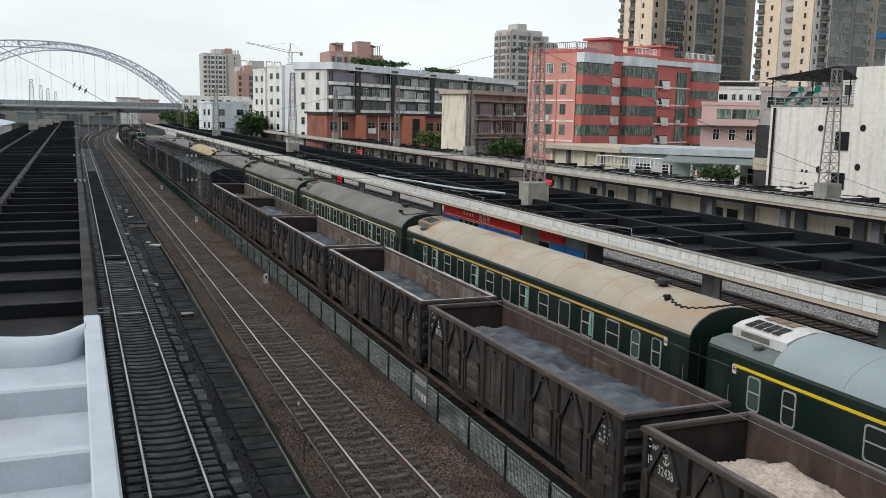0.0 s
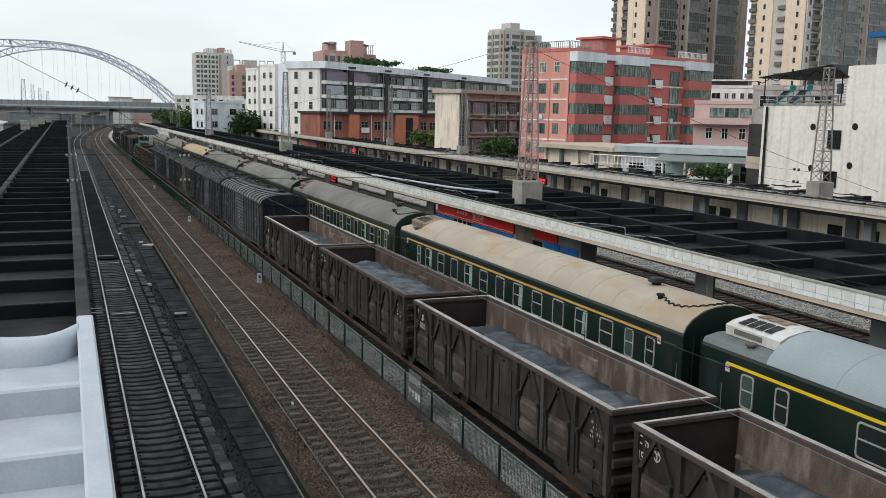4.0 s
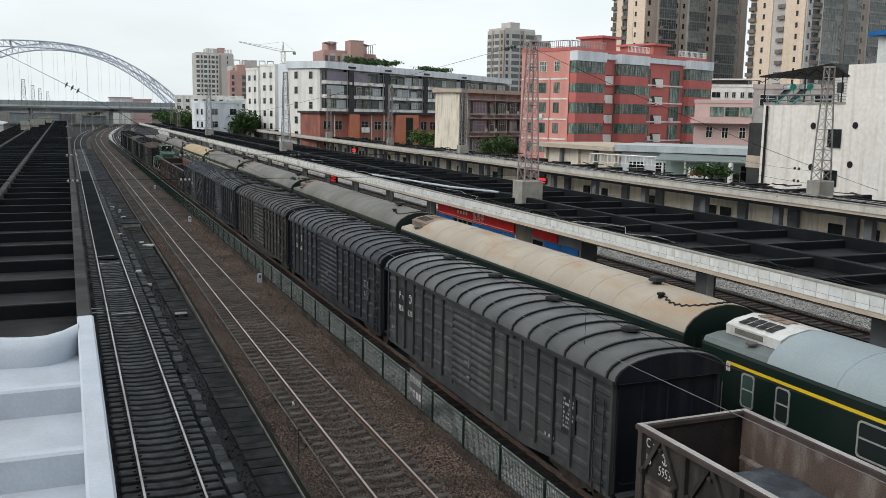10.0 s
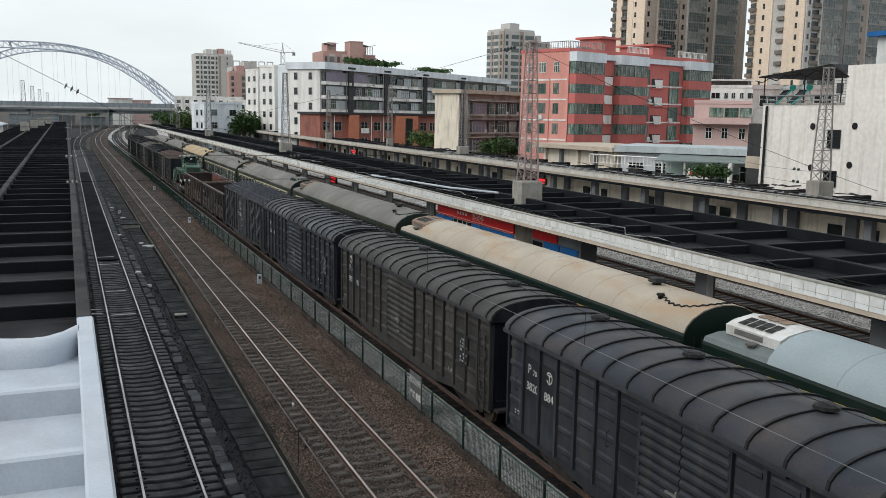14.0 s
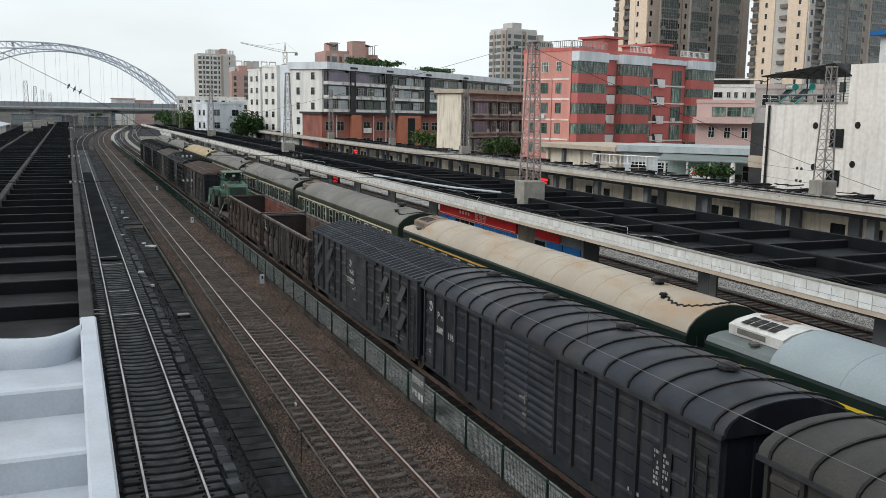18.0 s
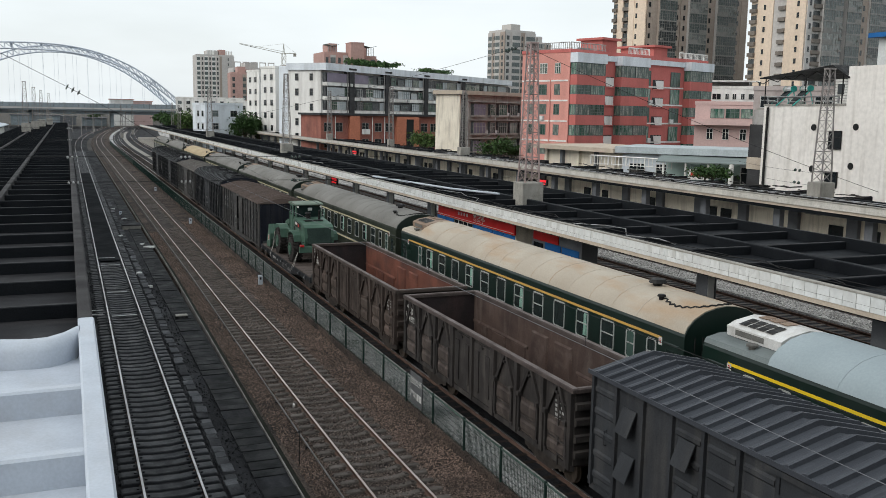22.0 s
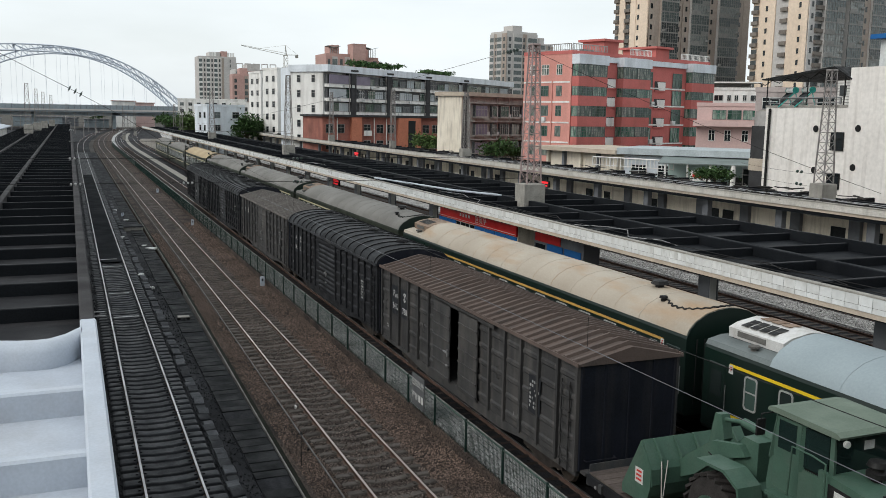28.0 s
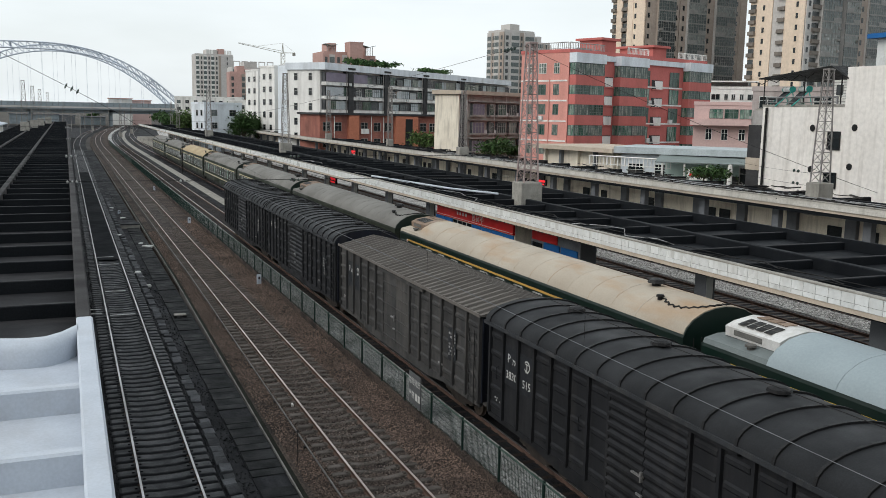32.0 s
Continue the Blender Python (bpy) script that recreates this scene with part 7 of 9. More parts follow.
cross_span(48.2, -9.0, 25.3, [(6.36, 0.02), (7.65, 0.05)], "head spans")
cross_span(113.0, -9.0, 25.3, [(6.36, 0.02), (7.65, 0.05)], "head spans")
cross_span(178.0, -9.0, 25.3, [(6.36, 0.02), (7.65, 0.05)], "head spans")
lines = thing("contact_lines", None, "thin overhead contact wires that run along the tracks", "overhead line")
for x in (X2, X1 + 0.1, X3, X4):
    ys = [-16, 48.2, 113.0, 178.0, 240.0]
    if x in (X2,):
        part("contact_wire", Geo().wire([(x, y, 6.23) for y in ys], 0.006, 4), GREY_PAINT, lines, "grey contact wire")
    elif x != X1 + 0.1:
        part("contact_wire", Geo().wire([(x, y, 6.35) for y in ys[1:]], 0.010, 4), DARK_STEEL, lines)
    if x == X2:
        for a, b in zip(ys, ys[1:]):
            part("messenger_wire", Geo().wire(sag((x, a, 7.5), (x, b, 7.5), 0.72 if b < 60 else 0.8), 0.006, 4), DARK_STEEL, lines)
            for k in range(1, 9):
                f = k / 9
                part("dropper", Geo().tube((x, a + (b - a) * f, 6.23), (x, a + (b - a) * f, 7.5 - 3.0 * f * (1 - f)), 0.005, 4), DARK_STEEL, lines)
part("stay_wire", Geo().wire([(-4.6, 62, 13.75), (0.22, 62, 11.23), (3.2, 62, 9.6), (5.6, 62, 8.0)], 0.014, 4), DARK_STEEL, lines)
insulators(lines, (-0.1, 62.0, 11.39), (0.9, 62.0, 10.88), 3, 0.22, GREEN_PORCELAIN)
part("stay_wire", Geo().wire(sag((25.35, 48.6, 14.1), (43.0, 38.0, 6.0), 0.3), 0.012, 4), DARK_STEEL, lines)
part("stay_wire", Geo().wire(sag((25.2, 48.7, 14.1), (16.0, 100.0, 9.0), 0.3), 0.012, 4), DARK_STEEL, lines)
insulators(lines, (25.15, 49.2, 14.02), (24.9, 50.4, 13.9), 4, 0.12, GREEN_PORCELAIN)
part("stay_wire", Geo().wire(sag((45.5, 45.2, 12.6), (51.8, 50.5, 10.6), 0.2), 0.010, 4), DARK_STEEL, lines)
for z in (5.75, 6.6):
    part("stay_wire", Geo().wire(sag((45.5, 45.2, z), (50.0, 58.0, z + 0.05), 0.1), 0.010, 4), DARK_STEEL, lines)
    insulators(lines, (46.3, 47.4, z), (46.7, 48.6, z), 2, 0.11, GREEN_PORCELAIN)
for dx, dz in ((0.35, 0.2), (0.7, 0.25)):
    part("feeder_wire", Geo().wire(sag((XA + dx, 6, ZC2 + dz), (XA + dx, 60, ZC2 + dz), 0.15), 0.014, 4), DARK_STEEL, lines)
for k, (x, y, h, side) in enumerate(((16.6, 146.0, 5.2, 1), (-1.2, 345.0, 8.5, 1), (4.6, 352.0, 8.5, -1), (-6.5, 375.0, 9.0, 1), (9.4, 385.0, 8.5, -1), (-13.0, 405.0, 9.0, 1), (2.0, 420.0, 9.0, 1), (17.5, 430.0, 9.0, -1), (-20.0, 440.0, 9.5, 1),
                                  (8.0, 455.0, 9.0, 1), (26.0, 462.0, 9.0, -1), (-9.0, 470.0, 9.5, 1), (16.0, 490.0, 9.5, -1), (-26.0, 480.0, 9.5, 1))):
    pole = thing("catenary_pole", pose(x, y, -0.42), "slim grey catenary pole with a bracket arm", "pole", "catenary poles")
    part("shaft", Geo().tube((0, 0, 0), (0, 0, h), 0.07 if k == 0 else 0.16, 6, 0.05 if k == 0 else 0.11), MAST_STEEL if k else DARK_STEEL, pole)
    if k:
        part("arm", Geo().bar((0, 0, h - 0.6), (side * 3.0, 0, h - 1.3), 0.09).bar((0, 0, h - 2.4), (side * 3.0, 0, h - 1.3), 0.07), MAST_STEEL, pole, "bracket arm")
# cables lying on the platform roofs
rng = random.Random(21)
for k in range(9):
    y = 20 + k * 9
    pts = [(XA + 0.4 + 1.2 * rng.random(), y + j * 1.4, ZC2 - 0.02 + 0.12 * rng.random()) for j in range(6)]
    cb = thing("roof_cable", None, "grey cable lying loose on the platform roof", "cable", "roof cables")
    part("cable", Geo().wire(pts, 0.018, 5), GALV if k % 2 else DARK_STEEL, cb)
duct = thing("roof_pipe", None, "white pipe laid across the black platform roof", "pipe", "roof pipes")
part("pipe", Geo().wire([(XA + 3.6, 50.0, ZC2 + 0.1), (XA + 2.0, 54.0, ZC2 + 0.12), (XA + 0.6, 66.0, ZC2 + 0.1)], 0.07, 6), WHITE_COAT, duct)
sheet = solo("roof_panel", Geo().soft_box(-0.35, -3.0, 0, 0.35, 3.0, 0.06, 0.02), WHITE_COAT, "white sheet lying on the black platform roof", "roof panel", at=pose(XA + 1.2, 15.6, ZC2 - 0.02, 0, 0, -8))


# ---- cables and leaf litter on the far platform roof ----
DEBRIS = shade("sooty_debris", (0.055, 0.050, 0.046), (0.018, 0.018, 0.018), 0.9, scale=2, by_island=0.8)
CABLE = shade("sooty_cable", (0.035, 0.033, 0.032), (0.018, 0.018, 0.018), 0.8, scale=2)
rng = random.Random(77)
for k in range(5):
    x, y, pts = XD + 0.7 + k * 0.55, 34.0, []
    while y < 112:
        pts.append((x + rng.uniform(-0.35, 0.35), y, ZC3 - 0.09 + rng.uniform(0, 0.08)))
        y += rng.uniform(2.5, 5)
    solo("roof_cable", Geo().wire(pts, 0.035, 4), CABLE if k % 2 else GALV, "loose cable trailing along the black roof", "cable", group="roof cables")


rng = random.Random(91)
debris = Geo()
for k in range(420):
    x, y = XD + 0.5 + rng.random() ** 1.5 * 6.8, 22 + rng.random() ** 1.4 * 110
    a, w, d = rng.uniform(0, 3.1), rng.uniform(0.1, 0.7), rng.uniform(0.03, 0.12)
    debris.box(-w, -d, 0, w, d, rng.uniform(0.02, 0.10), pose(x, y, ZC3 - 0.06, rng.uniform(-8, 8), rng.uniform(-8, 8), math.degrees(a)))
solo("roof_debris", debris, DEBRIS, "dark leaves, slats and rubbish strewn over the black roof", "debris", "stuff")


# ---- buildings beyond the station ----
PINK = shade("salmon_red_render", (0.54, 0.165, 0.15), (0.46, 0.138, 0.122), 0.85, scale=0.3, grain=4, grain_amount=0.06, streak=(0.30, 0.12, 0.10), streak_amount=0.4, streak_scale=(0.5, 0.5, 0.08))
PINK_PALE = shade("pale_salmon_render", (0.66, 0.31, 0.265), (0.58, 0.265, 0.225), 0.85, scale=0.3, grain=4, grain_amount=0.06, streak=(0.36, 0.18, 0.15), streak_amount=0.4, streak_scale=(0.5, 0.5, 0.08))
BLUE_WHITE = shade("blue_white_render", (0.72, 0.76, 0.80), (0.60, 0.64, 0.68), 0.8, scale=0.4, grain=4, grain_amount=0.06, streak=(0.28, 0.29, 0.30), streak_amount=0.5, streak_scale=(0.5, 0.5, 0.08))
OLD_WHITE = shade("stained_white_render", (0.80, 0.79, 0.76), (0.70, 0.69, 0.66), 0.85, scale=0.25, grain=4, grain_amount=0.06, streak=(0.30, 0.28, 0.26), streak_amount=0.55, streak_scale=(0.6, 0.6, 0.07))
WARM_WHITE = shade("rain_stained_warm_white", (0.80, 0.765, 0.725), (0.69, 0.655, 0.615), 0.85, scale=0.22, spread=0.5, grain=3, grain_amount=0.08, bump=0.15, streak=(0.42, 0.38, 0.34), streak_amount=0.45, streak_scale=(2.2, 2.2, 0.14))
TAN_GREY = shade("grimy_tan_render", (0.50, 0.47, 0.43), (0.36, 0.34, 0.31), 0.9, scale=0.3, grain=4, grain_amount=0.12, streak=(0.14, 0.13, 0.12), streak_amount=0.6, streak_scale=(0.6, 0.6, 0.1))
OLD_GREY = shade("old_grey_render", (0.38, 0.365, 0.35), (0.26, 0.25, 0.24), 0.9, scale=0.3, grain=4, grain_amount=0.1, streak=(0.09, 0.088, 0.085), streak_amount=0.6, streak_scale=(0.6, 0.6, 0.08))
BRICK_RED = shade("old_red_brick", (0.36, 0.145, 0.110), (0.25, 0.105, 0.085), 0.9, scale=0.5, grain=9, grain_amount=0.25, streak=(0.08, 0.05, 0.045), streak_amount=0.5, streak_scale=(0.4, 0.4, 0.15))
BRICK_ORANGE = shade("orange_brick", (0.50, 0.19, 0.12), (0.42, 0.16, 0.10), 0.9, scale=0.5, grain=9, grain_amount=0.2)
TOWER_BEIGE = shade("beige_tower_tile", (0.74, 0.61, 0.485), (0.67, 0.545, 0.43), 0.8, scale=0.15, grain=1.5, grain_amount=0.08, streak=(0.36, 0.29, 0.22), streak_amount=0.3, streak_scale=(0.2, 0.2, 0.03))
TOWER_BROWN = shade("brown_grey_tower_tile", (0.40, 0.335, 0.285), (0.33, 0.28, 0.24), 0.8, scale=0.15, grain=1.5, grain_amount=0.1)
TOWER_GREY = shade("grey_tower_tile", (0.52, 0.50, 0.48), (0.44, 0.42, 0.40), 0.8, scale=0.15, grain=1.5, grain_amount=0.1)
# Distance haze is mixed into this terracotta, so it runs dull and rosy.
TERRACOTTA = shade("hazy_terracotta_tile", (0.46, 0.30, 0.265), (0.40, 0.255, 0.225), 0.8, scale=0.15, grain=1.5, grain_amount=0.1)
GREEN_GLASS = glass("green_tinted_glass", (0.020, 0.085, 0.058), 0.12)
GREY_GLASS = glass("grey_tinted_glass", (0.10, 0.12, 0.12), 0.2)
# Even greys that paint the shade of balconies, shafts and openings; also dark eaves.
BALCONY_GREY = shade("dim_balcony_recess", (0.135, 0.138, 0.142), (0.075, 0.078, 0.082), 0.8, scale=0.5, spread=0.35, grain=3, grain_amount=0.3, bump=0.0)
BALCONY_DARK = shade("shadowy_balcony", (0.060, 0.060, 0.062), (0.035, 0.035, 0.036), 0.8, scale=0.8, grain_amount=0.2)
AWNING = shade("grey_green_awning", (0.20, 0.235, 0.225), (0.15, 0.175, 0.17), 0.7, scale=0.5, grain=8, grain_amount=0.1)
TEAL = shade("teal_paint", (0.06, 0.40, 0.35), rough=0.6)
FASCIA_BLUE = shade("weathered_blue_grey_fascia", (0.46, 0.505, 0.52), (0.36, 0.40, 0.415), 0.8, scale=0.5, grain=6, grain_amount=0.1, streak=(0.16, 0.18, 0.18), streak_amount=0.4, streak_scale=(0.8, 0.8, 0.3))
MINT = shade("mint_wall", (0.46, 0.58, 0.55), (0.36, 0.46, 0.44), 0.8, scale=0.5, grain_amount=0.08)
SHUTTER_PALE = shade("pale_balcony_shutter", (0.46, 0.49, 0.51), (0.36, 0.385, 0.40), 0.7, scale=0.5, grain=6, grain_amount=0.12)
LILAC = shade("lilac_shutter", (0.25, 0.22, 0.275), (0.19, 0.17, 0.215), 0.7, scale=0.5, grain_amount=0.1)
CACHE = {}
CURTAIN_GREEN = shade("green_glass_over_curtains", (0.030, 0.110, 0.075), (0.21, 0.27, 0.225), 0.22, scale=1.9, spread=0.16, grain=5, grain_amount=0.3, bump=0.0, stretch=(1, 1, 0.25))
CURTAIN_DARK = shade("dark_green_glass", (0.012, 0.045, 0.032), (0.065, 0.105, 0.082), 0.2, scale=1.9, spread=0.18, grain=5, grain_amount=0.3, bump=0.0, stretch=(1, 1, 0.25))
CURTAIN_GREY = shade("grey_green_glass_behind_bars", (0.27, 0.285, 0.25), (0.055, 0.085, 0.070), 0.3, scale=1.9, spread=0.18, grain=5, grain_amount=0.3, bump=0.0, stretch=(1, 1, 0.35))
TOWER_GLASS = glass("blue_green_tower_glass", (0.05, 0.09, 0.09), 0.12)
FRAME_DULL = shade("dull_aluminium_frame", (0.155, 0.185, 0.175), (0.10, 0.125, 0.12), 0.6, scale=1.0, grain_amount=0.1)
ROSE_GREY = shade("dusky_rose_grey_render", (0.42, 0.36, 0.34), (0.33, 0.285, 0.27), 0.85, scale=0.3, grain=4, grain_amount=0.08, streak=(0.15, 0.13, 0.12), streak_amount=0.5, streak_scale=(0.6, 0.6, 0.08))
ROSE = shade("faded_rose_render", (0.60, 0.43, 0.40), (0.50, 0.36, 0.34), 0.85, scale=0.3, grain=4, grain_amount=0.06)


def window_unit(w, h, pane_mat, frame_mat, mull):
    """Frame with mullions, standing proud of the wall by its depth, and the pane behind it."""
    key = (w, h, pane_mat.name, frame_mat.name, mull)
    if key not in CACHE:
        fr = Geo()
        t = 0.06
        fr.box(-w / 2, -0.07, 0, w / 2, 0, t).box(-w / 2, -0.07, h - t, w / 2, 0, h)
        for k in range(mull + 1):
            x = -w / 2 + (w - t) * k / mull
            fr.box(x, -0.07, 0, x + t, 0, h)
        for f in ((0.25, 0.5, 0.75) if mull > 5 else (0.62,) if h > 1.2 else ()):
            fr.box(-w / 2, -0.065, h * f, w / 2, 0, h * f + 0.05)
        CACHE[key] = (fr.data("window", frame_mat), Geo().box(-w / 2 + 0.03, -0.03, 0.03, w / 2 - 0.03, -0.01, h - 0.03).data("pane", pane_mat))
    return CACHE[key]


def add_window(parent, m, w, h, pane_mat, frame_mat=FRAME_ALU, mull=2):
    fr, pn = window_unit(w, h, pane_mat, frame_mat, mull)
    ob = part("window", fr, frame_mat, parent, at=m)
    part("pane", pn, pane_mat, ob)
    return ob


def front(u, z, out=0.0):
    return pose(u, -out, z)


def flank(v, z, out=0.0):
    """A place on the short wall at the near end, v metres back from the corner."""
    return pose(-out, v, z, 0, 0, -90)


def shell(name, x, y, ang, length, depth, z, wall, label, roof=CONCRETE, parapet=0.5, category="building"):
    t = thing(name, pose(x, y, 0, 0, 0, ang), label, category, "station-side buildings")
    part("wall", Geo().box(0, 0, -0.4, length, depth, z), wall, t)
    part("roof", Geo().box(0.15, 0.15, z + 0.004, length - 0.15, depth - 0.15, z + 0.12), roof, t)
    if parapet:
        p = Geo().box(-0.1, -0.1, z, length + 0.1, 0.12, z + parapet).box(-0.1, depth - 0.12, z, length + 0.1, depth + 0.1, z + parapet)
        p.box(-0.1, 0.12, z, 0.12, depth - 0.12, z + parapet).box(length - 0.12, 0.12, z, length + 0.1, depth - 0.12, z + parapet)
        part("parapet", p, wall, t)
    return t


def air_unit(parent, m):
    if "ac" not in CACHE:
        CACHE["ac"] = Geo().soft_box(-0.42, -0.38, 0, 0.42, 0, 0.6, 0.03).data("air_unit", WHITE_TILE)
    part("air_unit", CACHE["ac"], WHITE_TILE, parent, at=m)


def railing(parent, a, b, z, h, mat, step=1.1):
    g = Geo()
    a, b = Vector(a), Vector(b)
    n = max(2, int((b - a).length / step))
    for k in range(n + 1):
        c = a.lerp(b, k / n)
        r = 0.055 if k % 5 == 0 else 0.028
        g.box(c.x - r, c.y - r, z, c.x + r, c.y + r, z + h)
    g.bar((a.x, a.y, z + h), (b.x, b.y, z + h), 0.09).bar((a.x, a.y, z + 0.12), (b.x, b.y, z + 0.12), 0.05)
    part("railing", g, mat, parent)


# the salmon-red apartment house
pk = shell("apartment_house", 67.8, 115.7, 18.8, 35.6, 9.5, 19.2, PINK, "salmon-red apartment house with green-glazed balconies and string courses")
rows = (14.81, 11.93, 8.86, 5.9)
BAYS = ((0.1, 6.7), (10.5, 17.4), (28.8, 35.4))
for a, b in BAYS:
    for k in range(5):
        z = (16.0, 13.2, 10.2, 7.2, 4.2)[k]
        top = 1.75 if k == 0 else 1.6
        part("balcony", Geo().box(a, -1.3, z - 1.45, b, 0, z), PINK, pk, "solid red balcony front")
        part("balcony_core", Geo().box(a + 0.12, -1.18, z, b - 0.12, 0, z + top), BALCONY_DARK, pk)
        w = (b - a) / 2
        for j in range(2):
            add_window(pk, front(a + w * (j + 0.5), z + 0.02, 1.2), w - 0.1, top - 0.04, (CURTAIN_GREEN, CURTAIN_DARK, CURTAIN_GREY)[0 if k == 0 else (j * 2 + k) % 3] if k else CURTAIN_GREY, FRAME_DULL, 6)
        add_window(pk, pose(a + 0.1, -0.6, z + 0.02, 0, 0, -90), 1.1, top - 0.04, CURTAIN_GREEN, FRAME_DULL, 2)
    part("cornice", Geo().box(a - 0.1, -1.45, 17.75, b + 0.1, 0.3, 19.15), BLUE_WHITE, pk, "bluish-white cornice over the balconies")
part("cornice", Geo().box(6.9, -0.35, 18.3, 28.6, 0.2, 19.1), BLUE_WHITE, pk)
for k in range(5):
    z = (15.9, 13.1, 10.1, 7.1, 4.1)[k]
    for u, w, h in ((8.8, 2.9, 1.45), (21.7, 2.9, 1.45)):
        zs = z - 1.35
        # Stair opening as flat panels: dark for its shade, pale for the lit wall.
        part("stair_opening", Geo().box(u - w / 2, -0.06, zs, u + w / 2, -0.012, zs + h), BALCONY_DARK, pk, "dark panel painted as the shade in a stair opening")
        part("stair_light", Geo().prism([(u - w * 0.12, zs + 0.03), (u + w / 2 - 0.05, zs + 0.03), (u + w / 2 - 0.05, zs + h - 0.12), (u - w * 0.28, zs + h - 0.12)], -0.09, -0.065, "y"), OLD_WHITE, pk, "pale panel painted as the lit stair wall")
        part("stair_front", Geo().soft_box(u - w / 2 - 0.1, -0.22, zs - 0.16, u + w / 2 + 0.1, -0.015, zs, 0.03), PINK, pk)
    for u, w in ((18.6, 1.9), (26.3, 2.6)):
        add_window(pk, front(u, z - 0.9, 0.08), w, 2.4, CURTAIN_GREEN if k % 2 else CURTAIN_DARK, FRAME_DULL, 3)
    part("string_course", Geo().box(17.5, -0.1, z - 1.15, 28.7, -0.004, z - 0.92), OLD_WHITE, pk, "white string course")
    if k:
        air_unit(pk, pose(19.4 if k % 2 else 25.4, -0.1, z - 0.95))
for k, z in enumerate((16.2, 13.1, 10.2, 7.2, 4.3)):
    for v, w in ((2.3, 1.1), (5.1, 1.5), (7.6, 1.2)):
        add_window(pk, flank(v, z, 0.02), w, 1.55, CURTAIN_GREY if (k + int(v)) % 2 else CURTAIN_DARK, OLD_WHITE if k == 0 else FRAME_DULL, 3)
    if k:
        part("string_course", Geo().box(-0.1, 0.2, z + 1.95, -0.004, 9.4, z + 2.18), OLD_WHITE, pk, "white string course")
air_unit(pk, pose(-0.05, 5.1, 9.4, 0, 0, -90))
part("drain_pipe", Geo().tube((-0.12, 3.6, 0), (-0.12, 3.6, 15.4), 0.09, 6), PINK_PALE, pk)
# Flank in a paler salmon than the front: its sunlight is painted in.
part("flank_face", Geo().box(-0.03, -0.03, 0, -0.002, 9.5, 19.2), PINK_PALE, pk)
for a, b, v, top in ((7.9, 11.4, 4.8, 21.5), (21.0, 24.6, 7.2, 21.2)):
    ph = part("penthouse", Geo().box(a, 0.6, 19.3, b, v, top), PINK, pk, "rooftop stair house")
    part("penthouse_eave", Geo().box(a - 0.5, 0.1, top, b + 0.5, v + 0.5, top + 0.34), PINK, ph)
part("roof_plant", Geo().box(3.2, 1.2, 19.5, 6.4, 1.5, 20.1), AWNING, pk, "row of planters along the roof edge")
railing(pk, (0.1, 0.0, 0), (8, 0.0, 0), 19.7, 0.95, OLD_GREY, 0.35)
railing(pk, (0.0, 0.2, 0), (0.0, 9.3, 0), 19.7, 0.95, OLD_GREY, 0.4)
railing(pk, (13.7, 0.0, 0), (19, 0.0, 0), 19.7, 0.95, OLD_WHITE, 0.35)
railing(pk, (27.2, 0.0, 0), (35.4, 0.0, 0), 19.7, 0.95, OLD_WHITE, 0.35)

# the long white apartment block
lg = shell("apartment_block", 48.8, 184.1, 38.8, 92.0, 8.5, 19.4, OLD_WHITE, "long grey-white apartment block with bands of glazed balconies", parapet=0.0)
part("eave_band", Geo().box(-0.4, -1.6, 18.55, 92.2, 8.7, 20.0), BLUE_WHITE, lg, "bluish-white eave band")
SHAFTS = (8.3, 22.8, 40.6, 60.6)
rng = random.Random(31)
for k, z in enumerate((15.85, 12.95, 10.1, 7.2)):
    part("balcony_band", Geo().box(0.4, -1.3, z - 0.42, 91.8, 0, z + 0.28), OLD_WHITE, lg, "stained white balcony band")
    # No real recess: a grey box carries the shade behind the windows.
    part("balcony_shade", Geo().box(0.6, -0.75, z + 0.28, 91.6, -0.01, z + 2.3), BALCONY_GREY, lg, "grey box painted as balcony shade")
    part("band_sill", Geo().box(0.4, -1.36, z + 0.28, 91.8, -1.15, z + 0.36), OLD_GREY, lg)
    u = 2.1
    while u < 90:
        w = rng.choice((2.2, 2.8, 3.4))
        if any(c - 0.4 < u + w and u < c + 2.6 for c in SHAFTS) and not any(u < c < u + w for c in SHAFTS) or rng.random() < 0.10:
            u += 1.1
            continue
        pane_mat = rng.choice((CURTAIN_GREY, BALCONY_GREY, CURTAIN_DARK, SHUTTER_PALE, CURTAIN_GREY, DARK_GLASS, FASCIA_BLUE))
        add_window(lg, front(u + w / 2, z + 0.38, 0.85 + 0.2 * rng.random()), w, 1.75 if rng.random() < 0.75 else 1.4, pane_mat, rng.choice((OLD_GREY, FRAME_DULL, FRAME_ALU)), 3 if w < 3 else 4)
        if rng.random() < 0.25:
            air_unit(lg, pose(u + w * 0.5, -1.30, z - 0.38))
        u += w + rng.choice((0.15, 0.3, 0.5))
    part("shutter_front", Geo().box(0.7, -1.22, z + 0.38, 16.0 if k == 0 else (6.8 if k == 1 else 2.2), -1.12, z + 2.2), LILAC if k == 0 else SHUTTER_PALE, lg, "closed slatted shutter")
